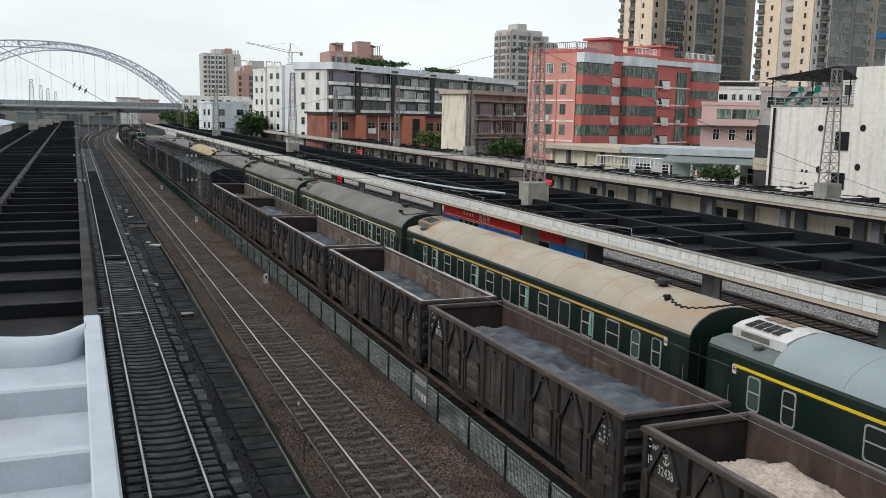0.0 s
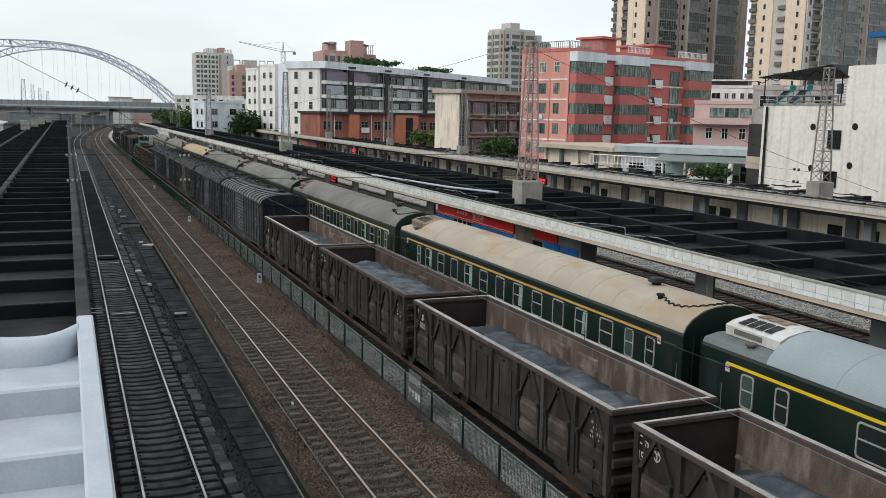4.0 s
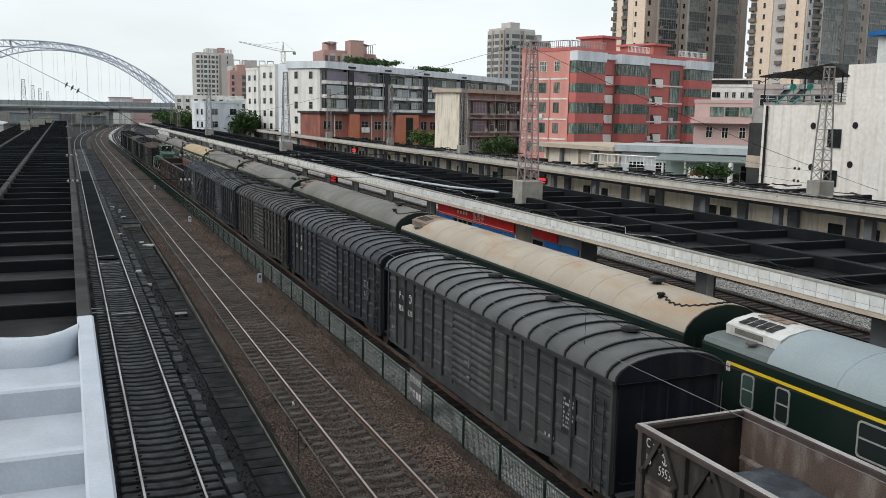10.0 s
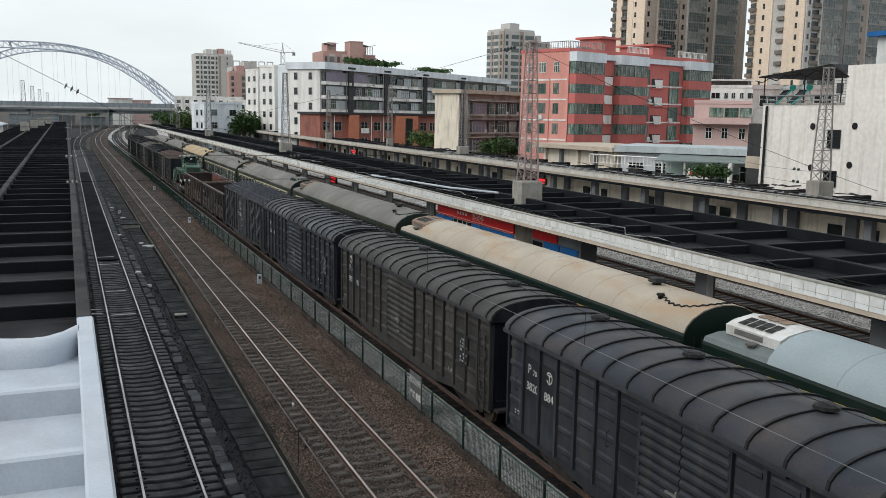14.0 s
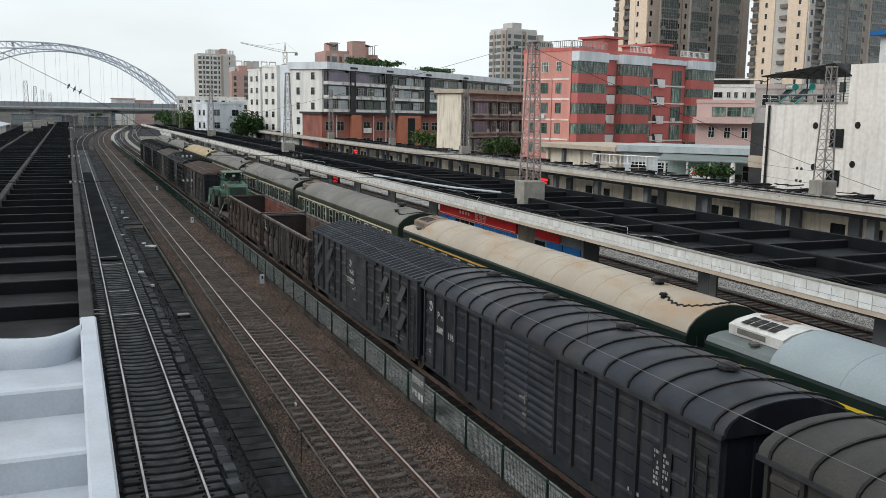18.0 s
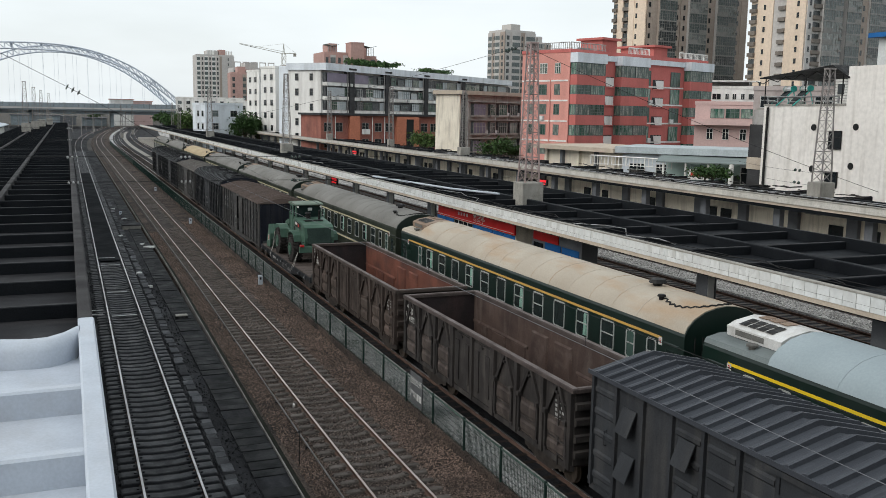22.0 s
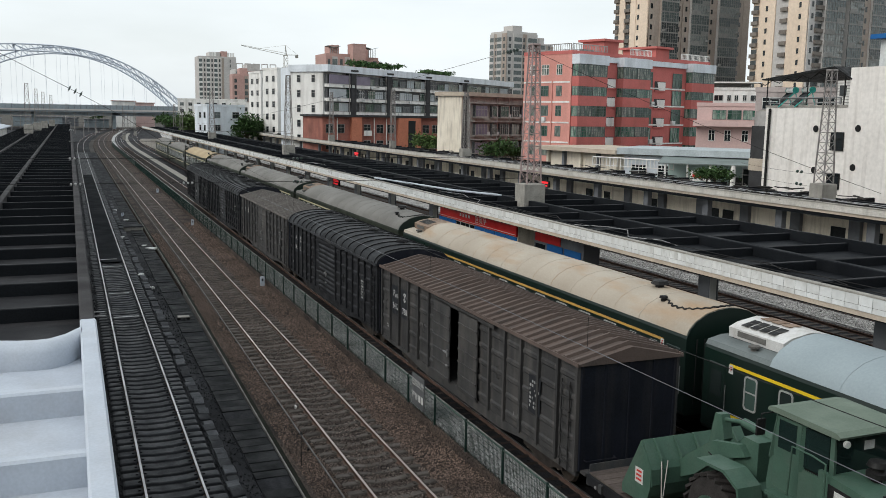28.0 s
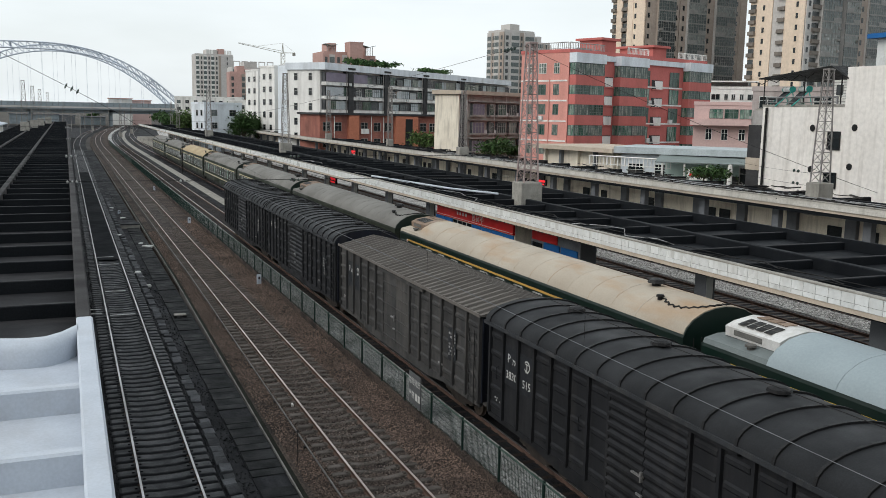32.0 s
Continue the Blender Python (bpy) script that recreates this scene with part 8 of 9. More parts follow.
for u in SHAFTS:
    # The shaft's shade is in the dark colour of this box.
    part("service_shaft", Geo().box(u, -1.5, 2, u + 1.9, 0.1, 18.6), BALCONY_DARK, lg, "service shaft box painted dark as shade")
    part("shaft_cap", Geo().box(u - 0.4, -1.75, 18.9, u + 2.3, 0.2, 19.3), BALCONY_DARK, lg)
    part("drain_pipe", Geo().tube((u - 0.6, -1.42, 2), (u - 0.6, -1.42, 18.6), 0.10, 6), OLD_GREY, lg)
for k, z in enumerate((16.4, 13.3, 10.2, 7.1, 4)):
    for v in (2.4, 6.2):
        add_window(lg, flank(v, z, 0.02), 0.9, 1.5, DARK_GLASS, OLD_GREY, 1)
end_tower = shell("stair_tower", 43.4, 199.5, -65.0, 8.0, 9, 19.8, BLUE_WHITE, "plain bluish-white stair tower beside the long block", parapet=0.0)
part("side_recess", Geo().box(4.8, -0.3, 0, 6.0, -0.01, 19.2), OLD_GREY, end_tower)

# red-brick house in front of it
bk = shell("brick_house", 44.6, 168.5, 8.0, 33.0, 10, 9.4, BRICK_RED, "old red-brick house with orange pilasters and grimy windows", roof=BLACK_ROOF, parapet=0.0)
part("eave", Geo().box(-0.5, -0.9, 9.4, 33.4, 10.4, 9.8), BALCONY_DARK, bk, "sagging dark eave")
for a, b in ((5.8, 7.9), (16.0, 21.0)):
    part("orange_pier", Geo().box(a, -0.9, 0, b, -0.01, 9.3), BRICK_ORANGE, bk, "orange brick pier")
part("glazed_strip", Geo().box(18.1, -0.98, 1, 19.7, -0.91, 8.8), DARK_GLASS, bk)
for z in (6.3, 3.2):
    for u in (1.4, 3.8, 9.4, 12.2, 14.6, 22.6, 24.8, 28.5, 31.0):
        add_window(bk, front(u, z, 0.03), 1.5, 1.7, DARK_GLASS, OLD_GREY, 2)
    part("white_screen", Geo().box(8.6, -0.4, z - 0.5, 10.3, -0.12, z + 0.5), OLD_WHITE, bk, "white balcony screen")
for u in (3.0, 10.9, 13.6):
    part("drain_pipe", Geo().tube((u, -0.12, 0), (u, -0.12, 9.2), 0.09, 6), OLD_WHITE, bk)

# tan block with a blank end wall
tb = shell("apartment_block", 60.9, 139.6, 28.0, 26.0, 5.0, 13.3, TAN_GREY, "grimy grey flats with barred balconies and a cream end wall", parapet=0.0)
part("end_wall", Geo().box(-0.3, -0.2, -0.2, -0.005, 5.0, 13.2), CREAM_WALL, tb, "blank cream end wall")
part("eave", Geo().box(-0.8, -1.2, 13.3, 26.3, 5.3, 13.95), CREAM_BEAM, tb, "projecting cream eave")
part("stair_strip", Geo().box(0.2, -0.16, 0, 1.4, -0.005, 13.2), BALCONY_DARK, tb)
for k, z in enumerate((9.9, 6.8, 3.7)):
    for u, w in ((4.8, 3.4), (8.6, 1.4), (11.6, 2.4), (15.0, 2.2), (18.5, 3.2), (22.5, 2.4)):
        part("balcony_cage", Geo().box(u - w / 2 - 0.15, -0.75, z - 0.25, u + w / 2 + 0.15, -0.01, z + 0.02), TAN_GREY, tb)
        add_window(tb, front(u, z, 0.55), w, 1.9, LILAC if w > 3 else (DARK_GLASS, CURTAIN_GREY, CURTAIN_DARK)[(k + int(u)) % 3], TAN_GREY, 4)
        if (k + int(u)) % 2:
            air_unit(tb, pose(u + w / 2 + 0.5, -0.1, z - 0.1))
        part("balcony_box", Geo().box(u - w / 2, -0.54, z + 0.02, u + w / 2, -0.01, z + 1.95), BALCONY_GREY, tb)
    part("ledge", Geo().box(2.5, -0.9, z + 2.2, 26, -0.01, z + 2.35), TAN_GREY, tb)
for u in (2.0, 9.9, 13.5):
    part("drain_pipe", Geo().tube((u, -0.15, 0), (u, -0.15, 13.2), 0.08, 6), OLD_WHITE, tb)

# white windowless building by the line
wb = thing("white_building", pose(52.0, 20.0, 0, 0, 0, 0), "tall white-rendered building with round vent holes and rain stains", "building", "station-side buildings")
part("wall", Geo().box(0, 0, -0.4, 16, 29.45, 13.9), WARM_WHITE, wb, "rain-stained white wall")
part("low_wing", Geo().box(0.03, 29.45, -0.4, 15, 37.8, 11.1), WARM_WHITE, wb, "lower white wing")
part("wing_parapet", Geo().box(-0.02, 29.46, 11.1, 0.25, 37.85, 11.25), CONCRETE, wb)
hole = Geo().lathe([(0.25, -0.02), (0.25, 0.01), (0.20, 0.01), (0.20, -0.03), (0.0, -0.03)], (0, 0, 0), 16, "x").data("vent_hole", DARK_STEEL)
for y, z in ((52.35, 9.5), (48.4, 9.6), (52.25, 6.4), (48.6, 6.8), (44.5, 9.7), (44.7, 6.9)):
    part("vent_hole", hole, DARK_STEEL, wb, "round dark vent hole", at=pose(-0.02, y - 20, z))
for y, z, w, h in ((50.2, 7.95, 1.2, 1.35), (50.3, 5.1, 1.2, 1.2), (42, 7.9, 1.2, 1.35)):
    add_window(wb, pose(-0.02, y - 20, z, 0, 0, -90), w, h, DARK_GLASS, DARK_STEEL, 1)
railing(wb, (0.1, 30.3, 0), (0.1, 37.6, 0), 11.3, 0.5, GALV, 1.2)
part("drain_pipe", Geo().tube((-0.15, 37.2, 0), (-0.15, 37.2, 11), 0.10, 6), DARK_STEEL, wb)
shed = thing("roof_shed", pose(52.2, 49.5, 11.1), "black pitched sheet roof on thin posts over a terrace", "roof shelter")
part("sheet_roof", Geo().prism([(-0.2, 1.95), (1.4, 2.85), (8.9, 2.15), (8.9, 2.25), (1.4, 2.97), (-0.2, 2.05)], -0.3, 8.6, "x"), DARK_STEEL, shed, "black sheet-metal roof")
for k in range(5):
    part("truss", Geo().bar((0.0, 1.6 + k * 1.6, 2.72 - k * 0.15), (0.0, 2.4 + k * 1.6, 2.25 - k * 0.12), 0.05).bar((0.0, 2.4 + k * 1.6, 2.25 - k * 0.12), (0.0, 3.2 + k * 1.6, 2.57 - k * 0.15), 0.05), DARK_STEEL, shed)
for x in (0.0, 6.0):
    for y in (0.6, 4.2, 8.5):
        part("post", Geo().tube((x, y, 0), (x, y, 2.3), 0.05, 6), DARK_STEEL, shed)
rc = thing("roof_cabin", pose(52.7, 49.5, 11.1), "small white ribbed cabin under the terrace roof", "cabin")
part("wall", Geo().box(0, 0, 0, 2.5, 1.9, 1.95), OLD_WHITE, rc)
for k in range(9):
    part("wall_rib", Geo().box(-0.03, 0.02, 0.15 + k * 0.2, -0.002, 1.88, 0.19 + k * 0.2), OLD_GREY, rc)
part("window", Geo().box(-0.05, 0.9, 0.85, -0.004, 1.5, 1.6), DARK_GLASS, rc)
for k in range(2):
    sh = thing("solar_heater", pose(53.2, 54.6 + k * 1.75, 11.1, 0, 0, -112) @ Matrix.Scale(1.0, 4), "teal solar water heater with a tank and glass tubes", "solar heater", "solar heaters")
    part("tank", Geo().tube((-0.7, 0, 1.35), (0.7, 0, 1.35), 0.23, 12), WHITE_TILE, sh, smooth=40)
    for u in (-0.78, 0.70):
        part("tank_end", Geo().tube((u, 0, 1.35), (u + 0.08, 0, 1.35), 0.25, 12), TEAL, sh)
    for j in range(8):
        part("tube", Geo().tube((-0.6 + j * 0.17, -0.1, 1.2), (-0.6 + j * 0.17, -1.2, 0.1), 0.04, 5), DARK_GLASS, sh)
    for u in (-0.7, 0.7):
        part("stand", Geo().bar((u, 0, 1.2), (u, -1.3, 0), 0.07).bar((u, 0, 1.2), (u, 0.3, 0), 0.06), TEAL, sh)
cb = shell("roof_house", 58.0, 43.0, 0, 10, 9.5, 16.4, WHITE_TILE, "white ribbed cabin with a blue roof edge", parapet=0.0)
part("blue_edge", Geo().box(-0.6, -0.5, 16.4, 10.4, 10, 16.75), SIGN_BLUE, cb)
add_window(cb, flank(5.0, 14.3, 0.02), 2.2, 1.2, GREY_GLASS, FRAME_ALU, 2)
db = shell("narrow_house", 53.2, 60.3, -90, 2.1, 8, 10.8, OLD_GREY, "narrow brown-stained house with a caged balcony", parapet=0.0)
for z in (7.2, 4.0):
    part("cage", Geo().box(0.15, -0.45, z - 0.4, 1.95, 0, z + 2.4), BALCONY_DARK, db)
    part("cage_front", Geo().box(0.1, -0.52, z - 1.3, 2.0, -0.46, z - 0.3), CREAM_BEAM, db)
gb = shell("grey_house", 70.6, 80.2, -44.6, 28.0, 10, 13.2, ROSE_GREY, "dusky pinkish-grey house with an open upper gallery")
for k, u in enumerate((1.6, 4.4, 7.2, 10.0, 14.0, 18.0, 22.0)):
    add_window(gb, front(u, 11.3, 0.03), 1.8, 1.3, CURTAIN_GREY if k % 2 else DARK_GLASS, FRAME_ALU, 2)
    add_window(gb, front(u, 8.3, 0.03), 1.6, 1.5, DARK_GLASS, OLD_GREY, 2)
    air_unit(gb, pose(u + 1.6, -0.05, 10.6))
part("gallery_ledge", Geo().box(-0.2, -0.9, 10.1, 28, -0.01, 10.4), OLD_GREY, gb)

# low station offices
cm = shell("station_office", 51.9, 93.4, -82.6, 13.0, 9, 6.3, CREAM_WALL, "low cream station office under a flat brown roof", parapet=0.0)
part("flat_roof", Geo().box(-1.0, -1.4, 6.3, 13.6, 9.5, 6.75), CREAM_BEAM, cm, "flat overhanging roof")
for k in range(5):
    part("pilaster", Geo().box(0.3 + k * 3.0, -0.4, 0, 0.7 + k * 3.0, -0.01, 6.2), GREY_PAINT if k % 2 else CREAM_WALL, cm)
    if k < 4:
        add_window(cm, front(2.1 + k * 3.0, 3.2, 0.03), 1.4, 1.3, GREY_GLASS, OLD_WHITE, 2)
wb2 = shell("station_office", 53.6, 80.0, -48.0, 17.5, 9, 6.2, BLUE_WHITE, "low bluish-white station office with a long fascia", parapet=0.0)
part("fascia", Geo().box(-0.6, -1.0, 6.35, 17.6, 9, 7.0), FASCIA_BLUE, wb2, "deep bluish fascia")
for k in range(6):
    add_window(wb2, front(1.6 + k * 2.8, 3.6, 0.03), 1.7, 1.7, DARK_GLASS, FRAME_ALU, 2)
aw = thing("awning", pose(54.6, 74.2, 0, 0, 0, -42), "grey-green awning on white posts over an entrance yard", "awning")
part("awning_roof", Geo().prism([(-2.6, 5.75), (3.0, 6.25), (3.0, 6.35), (-2.6, 5.85)], -0.5, 11.5, "x"), AWNING, aw, "sloping grey-green sheet roof")
for k in range(6):
    part("post", Geo().tube((0.2 + k * 2.1, -2.4, 0), (0.2 + k * 2.1, -2.4, 5.8), 0.10 if k != 3 else 0.24, 8), OLD_WHITE, aw, smooth=40)
part("back_wall", Geo().box(0, 2.4, 0, 11.3, 2.6, 5.9), MINT, aw, "mint-green wall")
part("doorway", Geo().box(6.0, 2.3, 1.0, 7.4, 2.39, 4.4), BALCONY_DARK, aw)
part("notice", Geo().box(2.6, -2.46, 4.2, 4.4, -2.4, 5.2), OLD_WHITE, aw, "white notice with red print")
part("notice_print", Geo().box(2.8, -2.472, 4.55, 4.2, -2.461, 4.9), RED_PAINT, aw)
part("brick_panel", Geo().box(2.6, -2.44, 3.2, 4.4, -2.4, 4.1), BRICK_RED, aw)
bal = thing("balustrade", pose(51.4, 82.6, 5.0, 0, 0, -70), "white rusty balustrade on the station roof", "balustrade")
railing(bal, (0, 0, 0), (10, 0, 0), 0, 0.95, OLD_WHITE, 0.45)
pr_ = shell("rear_house", 84.5, 108.0, -42.0, 8.4, 10, 12.0, ROSE, "faded pink house with a planted terrace")
part("terrace_front", Geo().box(-0.4, -1.6, 9.1, 8.6, 0, 9.95), ROSE, pr_)
for k in range(3):
    add_window(pr_, front(3.1 + k * 2.1, 10.1, 0.03), 1.9, 1.35, CURTAIN_GREEN if k != 1 else CURTAIN_DARK, FRAME_DULL, 3)
for u in (2.2, 4.4, 6.8):
    add_window(pr_, front(u, 7.0, 0.03), 0.9, 1.6, DARK_GLASS, OLD_WHITE, 2)
wm = shell("rear_house", 110.5, 141.5, -42.0, 12.5, 12, 15.6, OLD_WHITE, "white flats with a stepped roof terrace")
part("roof_step", Geo().box(2.4, 2.5, 15.7, 9.5, 9, 17.3), OLD_GREY, wm)
part("terrace_awning", Geo().box(1.0, -0.6, 16.9, 11.5, 2.4, 17.1), OLD_WHITE, wm, "pale sheet awning on the roof terrace")
for z in (13.6, 10.6):
    for u, w in ((2.2, 0.9), (3.9, 1.6), (5.8, 0.7), (7.1, 0.7), (8.6, 0.7), (10.4, 1.6)):
        add_window(wm, front(u, z, 0.03), w, 1.1, DARK_GLASS, FRAME_ALU, 2)


# ---- towers ----
def storey_window(w, storey, variant, frame_mat):
    """A glazed balcony bay, one storey high: floor edge, mullions and rails before the panes."""
    key = ("bay", round(w, 1), storey, variant, frame_mat.name)
    if key not in CACHE:
        h = storey - 0.42
        fr = Geo().box(-w / 2, -0.34, -0.42, w / 2, 0, -0.02)
        n_bar = max(2, int(w / 0.95))
        for q in range(n_bar + 1):
            x0 = -w / 2 + 0.02 + (w - 0.12) * q / n_bar
            fr.box(x0, -0.30, -0.02, x0 + 0.08, -0.2, h)
        for f in (0.34, 0.72):
            fr.box(-w / 2 + 0.1, -0.285, h * f, w / 2 - 0.1, -0.215, h * f + 0.06)
        if variant == 1:
            fr.soft_box(-w / 2 + 0.3, -0.85, 0.0, -w / 2 + 1.15, -0.32, 0.62, 0.03)
        if variant == 2:
            fr.box(w * 0.06, -0.33, 0.0, w / 2 - 0.1, -0.305, h * 0.34)
        if variant == 3:
            fr.soft_box(w / 2 - 1.2, -0.85, 0.9, w / 2 - 0.35, -0.32, 1.5, 0.03).box(-w / 2 + 0.1, -0.33, 0.0, 0, -0.305, h * 0.34)
        pane = (BAY_GLASS, BAY_GLASS_DARK, BAY_GLASS, BAY_GLASS_PALE)[variant]
        CACHE[key] = (fr.data("balcony", frame_mat), Geo().box(-w / 2 + 0.03, -0.22, -0.02, w / 2 - 0.03, -0.02, h).data("window", pane), pane)
    return CACHE[key]


def slot_window(storey, w=0.75):
    key = ("slot", storey, w)
    if key not in CACHE:
        CACHE[key] = Geo().box(-w / 2, -0.05, 0.45, w / 2, 0.0, 0.45 + storey * 0.46).data("window", DARK_GLASS)
    return CACHE[key]


def ledge_box(storey, w):
    """A small railed balcony that stands out from the wall."""
    key = ("ledge", storey, round(w, 1))
    if key not in CACHE:
        g = Geo().box(-w / 2, -0.75, -0.1, w / 2, 0, 0.05).box(-w / 2, -0.75, 0.05, w / 2, -0.68, 0.95)
        for x in (-w / 2, w / 2 - 0.06):
            g.box(x, -0.68, 0.05, x + 0.06, 0, 0.95)
        CACHE[key] = (g.data("balcony", BALCONY_RAIL), Geo().box(-w / 2 + 0.1, -0.04, 0.06, w / 2 - 0.1, 0, storey * 0.75).data("window", BAY_GLASS_DARK))
    return CACHE[key]


def tower(x, y, ang, length, depth, z, storey, front_bays, flank_bays, label, z_low=10.0, z_top=None, near=True, core=None):
    """A tall block of flats. Bays: (start, end, wall, kind of opening or None, reach) along each seen side."""
    t = thing("residential_tower", pose(x, y, 0, 0, 0, ang), label, "residential tower", "residential towers")
    part("core", Geo().box(0.3, 0.3, -0.4, length - 0.3, depth, z), core or TOWER_GREY, t)
    r = random.Random(int(x * 7 + y))
    for side, bays in (("f", front_bays), ("l", flank_bays)):
        for a, b, wall, kind, out in bays:
            g = Geo().box(a, -out, 0, b, 0.4, z - 1) if side == "f" else Geo().box(-out, a, 0, 0.4, b, z - 1)
            part("facade_bay", g, wall, t)
            if kind is None:
                continue
            rest = Geo()
            for k in range(int((z - z_low) / storey)):
                zz = z_low + k * storey
                m = pose((a + b) / 2, -out - 0.004, zz) if side == "f" else pose(-out - 0.004, (a + b) / 2, zz, 0, 0, -90)
                if near and (z_top is None or zz < z_top):
                    if kind == "bay":
                        v = r.choice((0, 0, 0, 1, 2, 3))
                        fr, gl, pm = storey_window(b - a, storey, v, FRAME_TOWER)
                        part("balcony", fr, FRAME_TOWER, t, at=m)
                        part("window", gl, pm, t, at=m)
                    elif kind == "ledge":
                        fr, gl = ledge_box(storey, b - a)
                        part("balcony", fr, BALCONY_RAIL, t, at=m)
                        part("window", gl, BAY_GLASS_DARK, t, at=m)
                    else:
                        part("window", slot_window(storey), DARK_GLASS, t, at=m)
                else:
                    w = (b - a) * (0.84 if kind != "slot" else 0.4)
                    rest.box(-w / 2, -0.08, 0.3, w / 2, -0.01, storey * 0.72, m)
            if rest.v:
                tagged(part("window", rest, BAY_GLASS_DARK if kind != "bay" else BAY_GLASS, t), kind="stuff")
    part("roof_house", Geo().box(length * 0.3, 3, z, length * 0.6, depth - 3, z + 3), core or TOWER_GREY, t)
    return t


BAY_GLASS = shade("grey_green_bay_glazing", (0.115, 0.135, 0.130), (0.060, 0.078, 0.078), 0.22, scale=0.8, spread=0.35, grain=3.0, grain_amount=0.3, bump=0.0, stretch=(1, 1, 0.5))
BAY_GLASS_DARK = shade("dark_bay_glazing", (0.060, 0.068, 0.068), (0.030, 0.036, 0.038), 0.22, scale=0.8, spread=0.35, grain=3.0, grain_amount=0.3, bump=0.0, stretch=(1, 1, 0.5))
BAY_GLASS_PALE = shade("curtained_bay_glazing", (0.25, 0.26, 0.245), (0.12, 0.14, 0.135), 0.25, scale=0.9, spread=0.3, grain=3.0, grain_amount=0.3, bump=0.0, stretch=(1, 1, 0.4))
FRAME_TOWER = shade("dull_balcony_frame", (0.26, 0.255, 0.24), (0.19, 0.185, 0.175), 0.6, scale=0.6, grain=5, grain_amount=0.15, by_object=0.15)
BALCONY_RAIL = shade("dark_balcony_rail", (0.21, 0.185, 0.16), (0.14, 0.125, 0.11), 0.6, scale=0.8, grain_amount=0.15, by_object=0.2)
# The hotel's paleness holds some far haze, put into the tile colour.
TOWER_PALE = shade("hazy_hotel_tile", (0.60, 0.56, 0.52), (0.52, 0.485, 0.45), 0.8, scale=0.15, grain=1.5, grain_amount=0.1)
TB, TW, TG = TOWER_BEIGE, TOWER_BROWN, TOWER_GREY
# Flanks beige as sunlit, fronts brown and grey as shaded: light put into colour.
tower(157.66, 226.4, 8.7, 43.0, 14.2, 68, 3.0, [(0, 2.5, TW, "slot", 0.0), (2.5, 4.3, TW, None, 0.1), (4.3, 11.2, TW, "bay", 0.9), (11.2, 13.6, TW, "slot", 0.0), (13.6, 16.4, TW, "slot", 0.3), (16.4, 23.8, TG, "bay", 1.1),
      (23.8, 28.5, TW, "slot", 0.0), (28.5, 37.1, TG, "bay", 0.9), (37.1, 40.0, TW, "slot", 0.0), (40.0, 43.0, TW, None, 0.1)],
      [(0.0, 3.3, TB, None, 0.0), (3.3, 5.2, TB, "slot", 0.0), (5.2, 7.6, TB, None, 0.15), (7.6, 9.9, TW, "ledge", -0.3), (9.9, 12.4, TB, None, 0.1), (12.4, 14.2, TB, "ledge", 0.0)], "tall brown and beige residential tower with glazed balconies", 17.6, 47, core=TW)
tower(180.99, 187.7, 6.6, 46.0, 18.8, 62, 3.0, [(0, 2.2, TG, "slot", 0.2), (2.2, 5.3, TG, "ledge", -0.1), (5.3, 12.8, TG, "bay", 1.0), (12.8, 14.9, TW, None, -0.3), (14.9, 20.7, TG, "bay", 0.8),
      (20.7, 24.3, TW, "slot", 0.3), (24.3, 32.0, TG, "bay", 0.9), (32.0, 35.0, TW, "slot", 0.0), (35.0, 46.0, TG, None, 0.4)],
      [(0.0, 1.6, TB, None, 0.0), (1.6, 4.2, TB, "slot", 0.0), (4.2, 6.9, TB, None, 0.0), (6.9, 9.2, TW, "ledge", -0.35), (9.2, 11.2, TW, "slot", -0.5), (11.2, 13.2, TB, None, 0.0), (13.2, 15.0, TB, "slot", 0.0), (15.0, 16.6, TB, None, 0.0), (16.6, 18.8, TB, "ledge", 0.1)], "tall beige residential tower with grey glazed balconies", 15.5, 46)
tower(192.7, 390.0, 10.0, 18.5, 13.4, 50, 3.1, [(0, 3.7, TG, "slot", 0.0), (3.7, 9.0, TG, "bay", 0.5), (9.0, 11.7, TW, "slot", 0.0), (11.7, 17.9, TG, "bay", 0.6)],
      [(0, 3.5, TW, "slot", 0.2), (3.5, 7.5, TG, "bay", 0.4), (7.5, 10.0, TW, "slot", 0.0), (10.0, 13.4, TG, "bay", 0.3)], "grey residential tower far behind the houses", 14, near=False)
tower(211.0, 392.0, 10.0, 9.0, 12, 45, 3.1, [(0, 4, TG, "bay", 0.3), (4, 9, TW, "slot", 0.0)], [], "lower grey wing of a far residential tower", 14, near=False)
tower(80.3, 299.0, 1.0, 9.2, 14, 30.0, 3.0, [(0, 2.2, TERRACOTTA, "slot", 0.2), (2.2, 4.2, TG, "bay", 0), (4.2, 6.6, TERRACOTTA, "slot", 0.2), (6.6, 9.2, TG, "slot", 0)], [], "terracotta tower with cream bays and a roof pergola", 20, near=False, core=TERRACOTTA)
tower(93.8, 303.0, 1.0, 6.8, 12, 29.4, 3.0, [(0, 3.4, TERRACOTTA, "slot", 0.2), (3.4, 6.8, TERRACOTTA, "slot", 0.0)], [], "dusky terracotta tower wing with a roof pergola", 20, near=False, core=TERRACOTTA)
bt = shell("lift_tower", 88.9, 296.0, 1.0, 4.6, 6, 33.0, TERRACOTTA, "square terracotta lift tower", parapet=0.3)
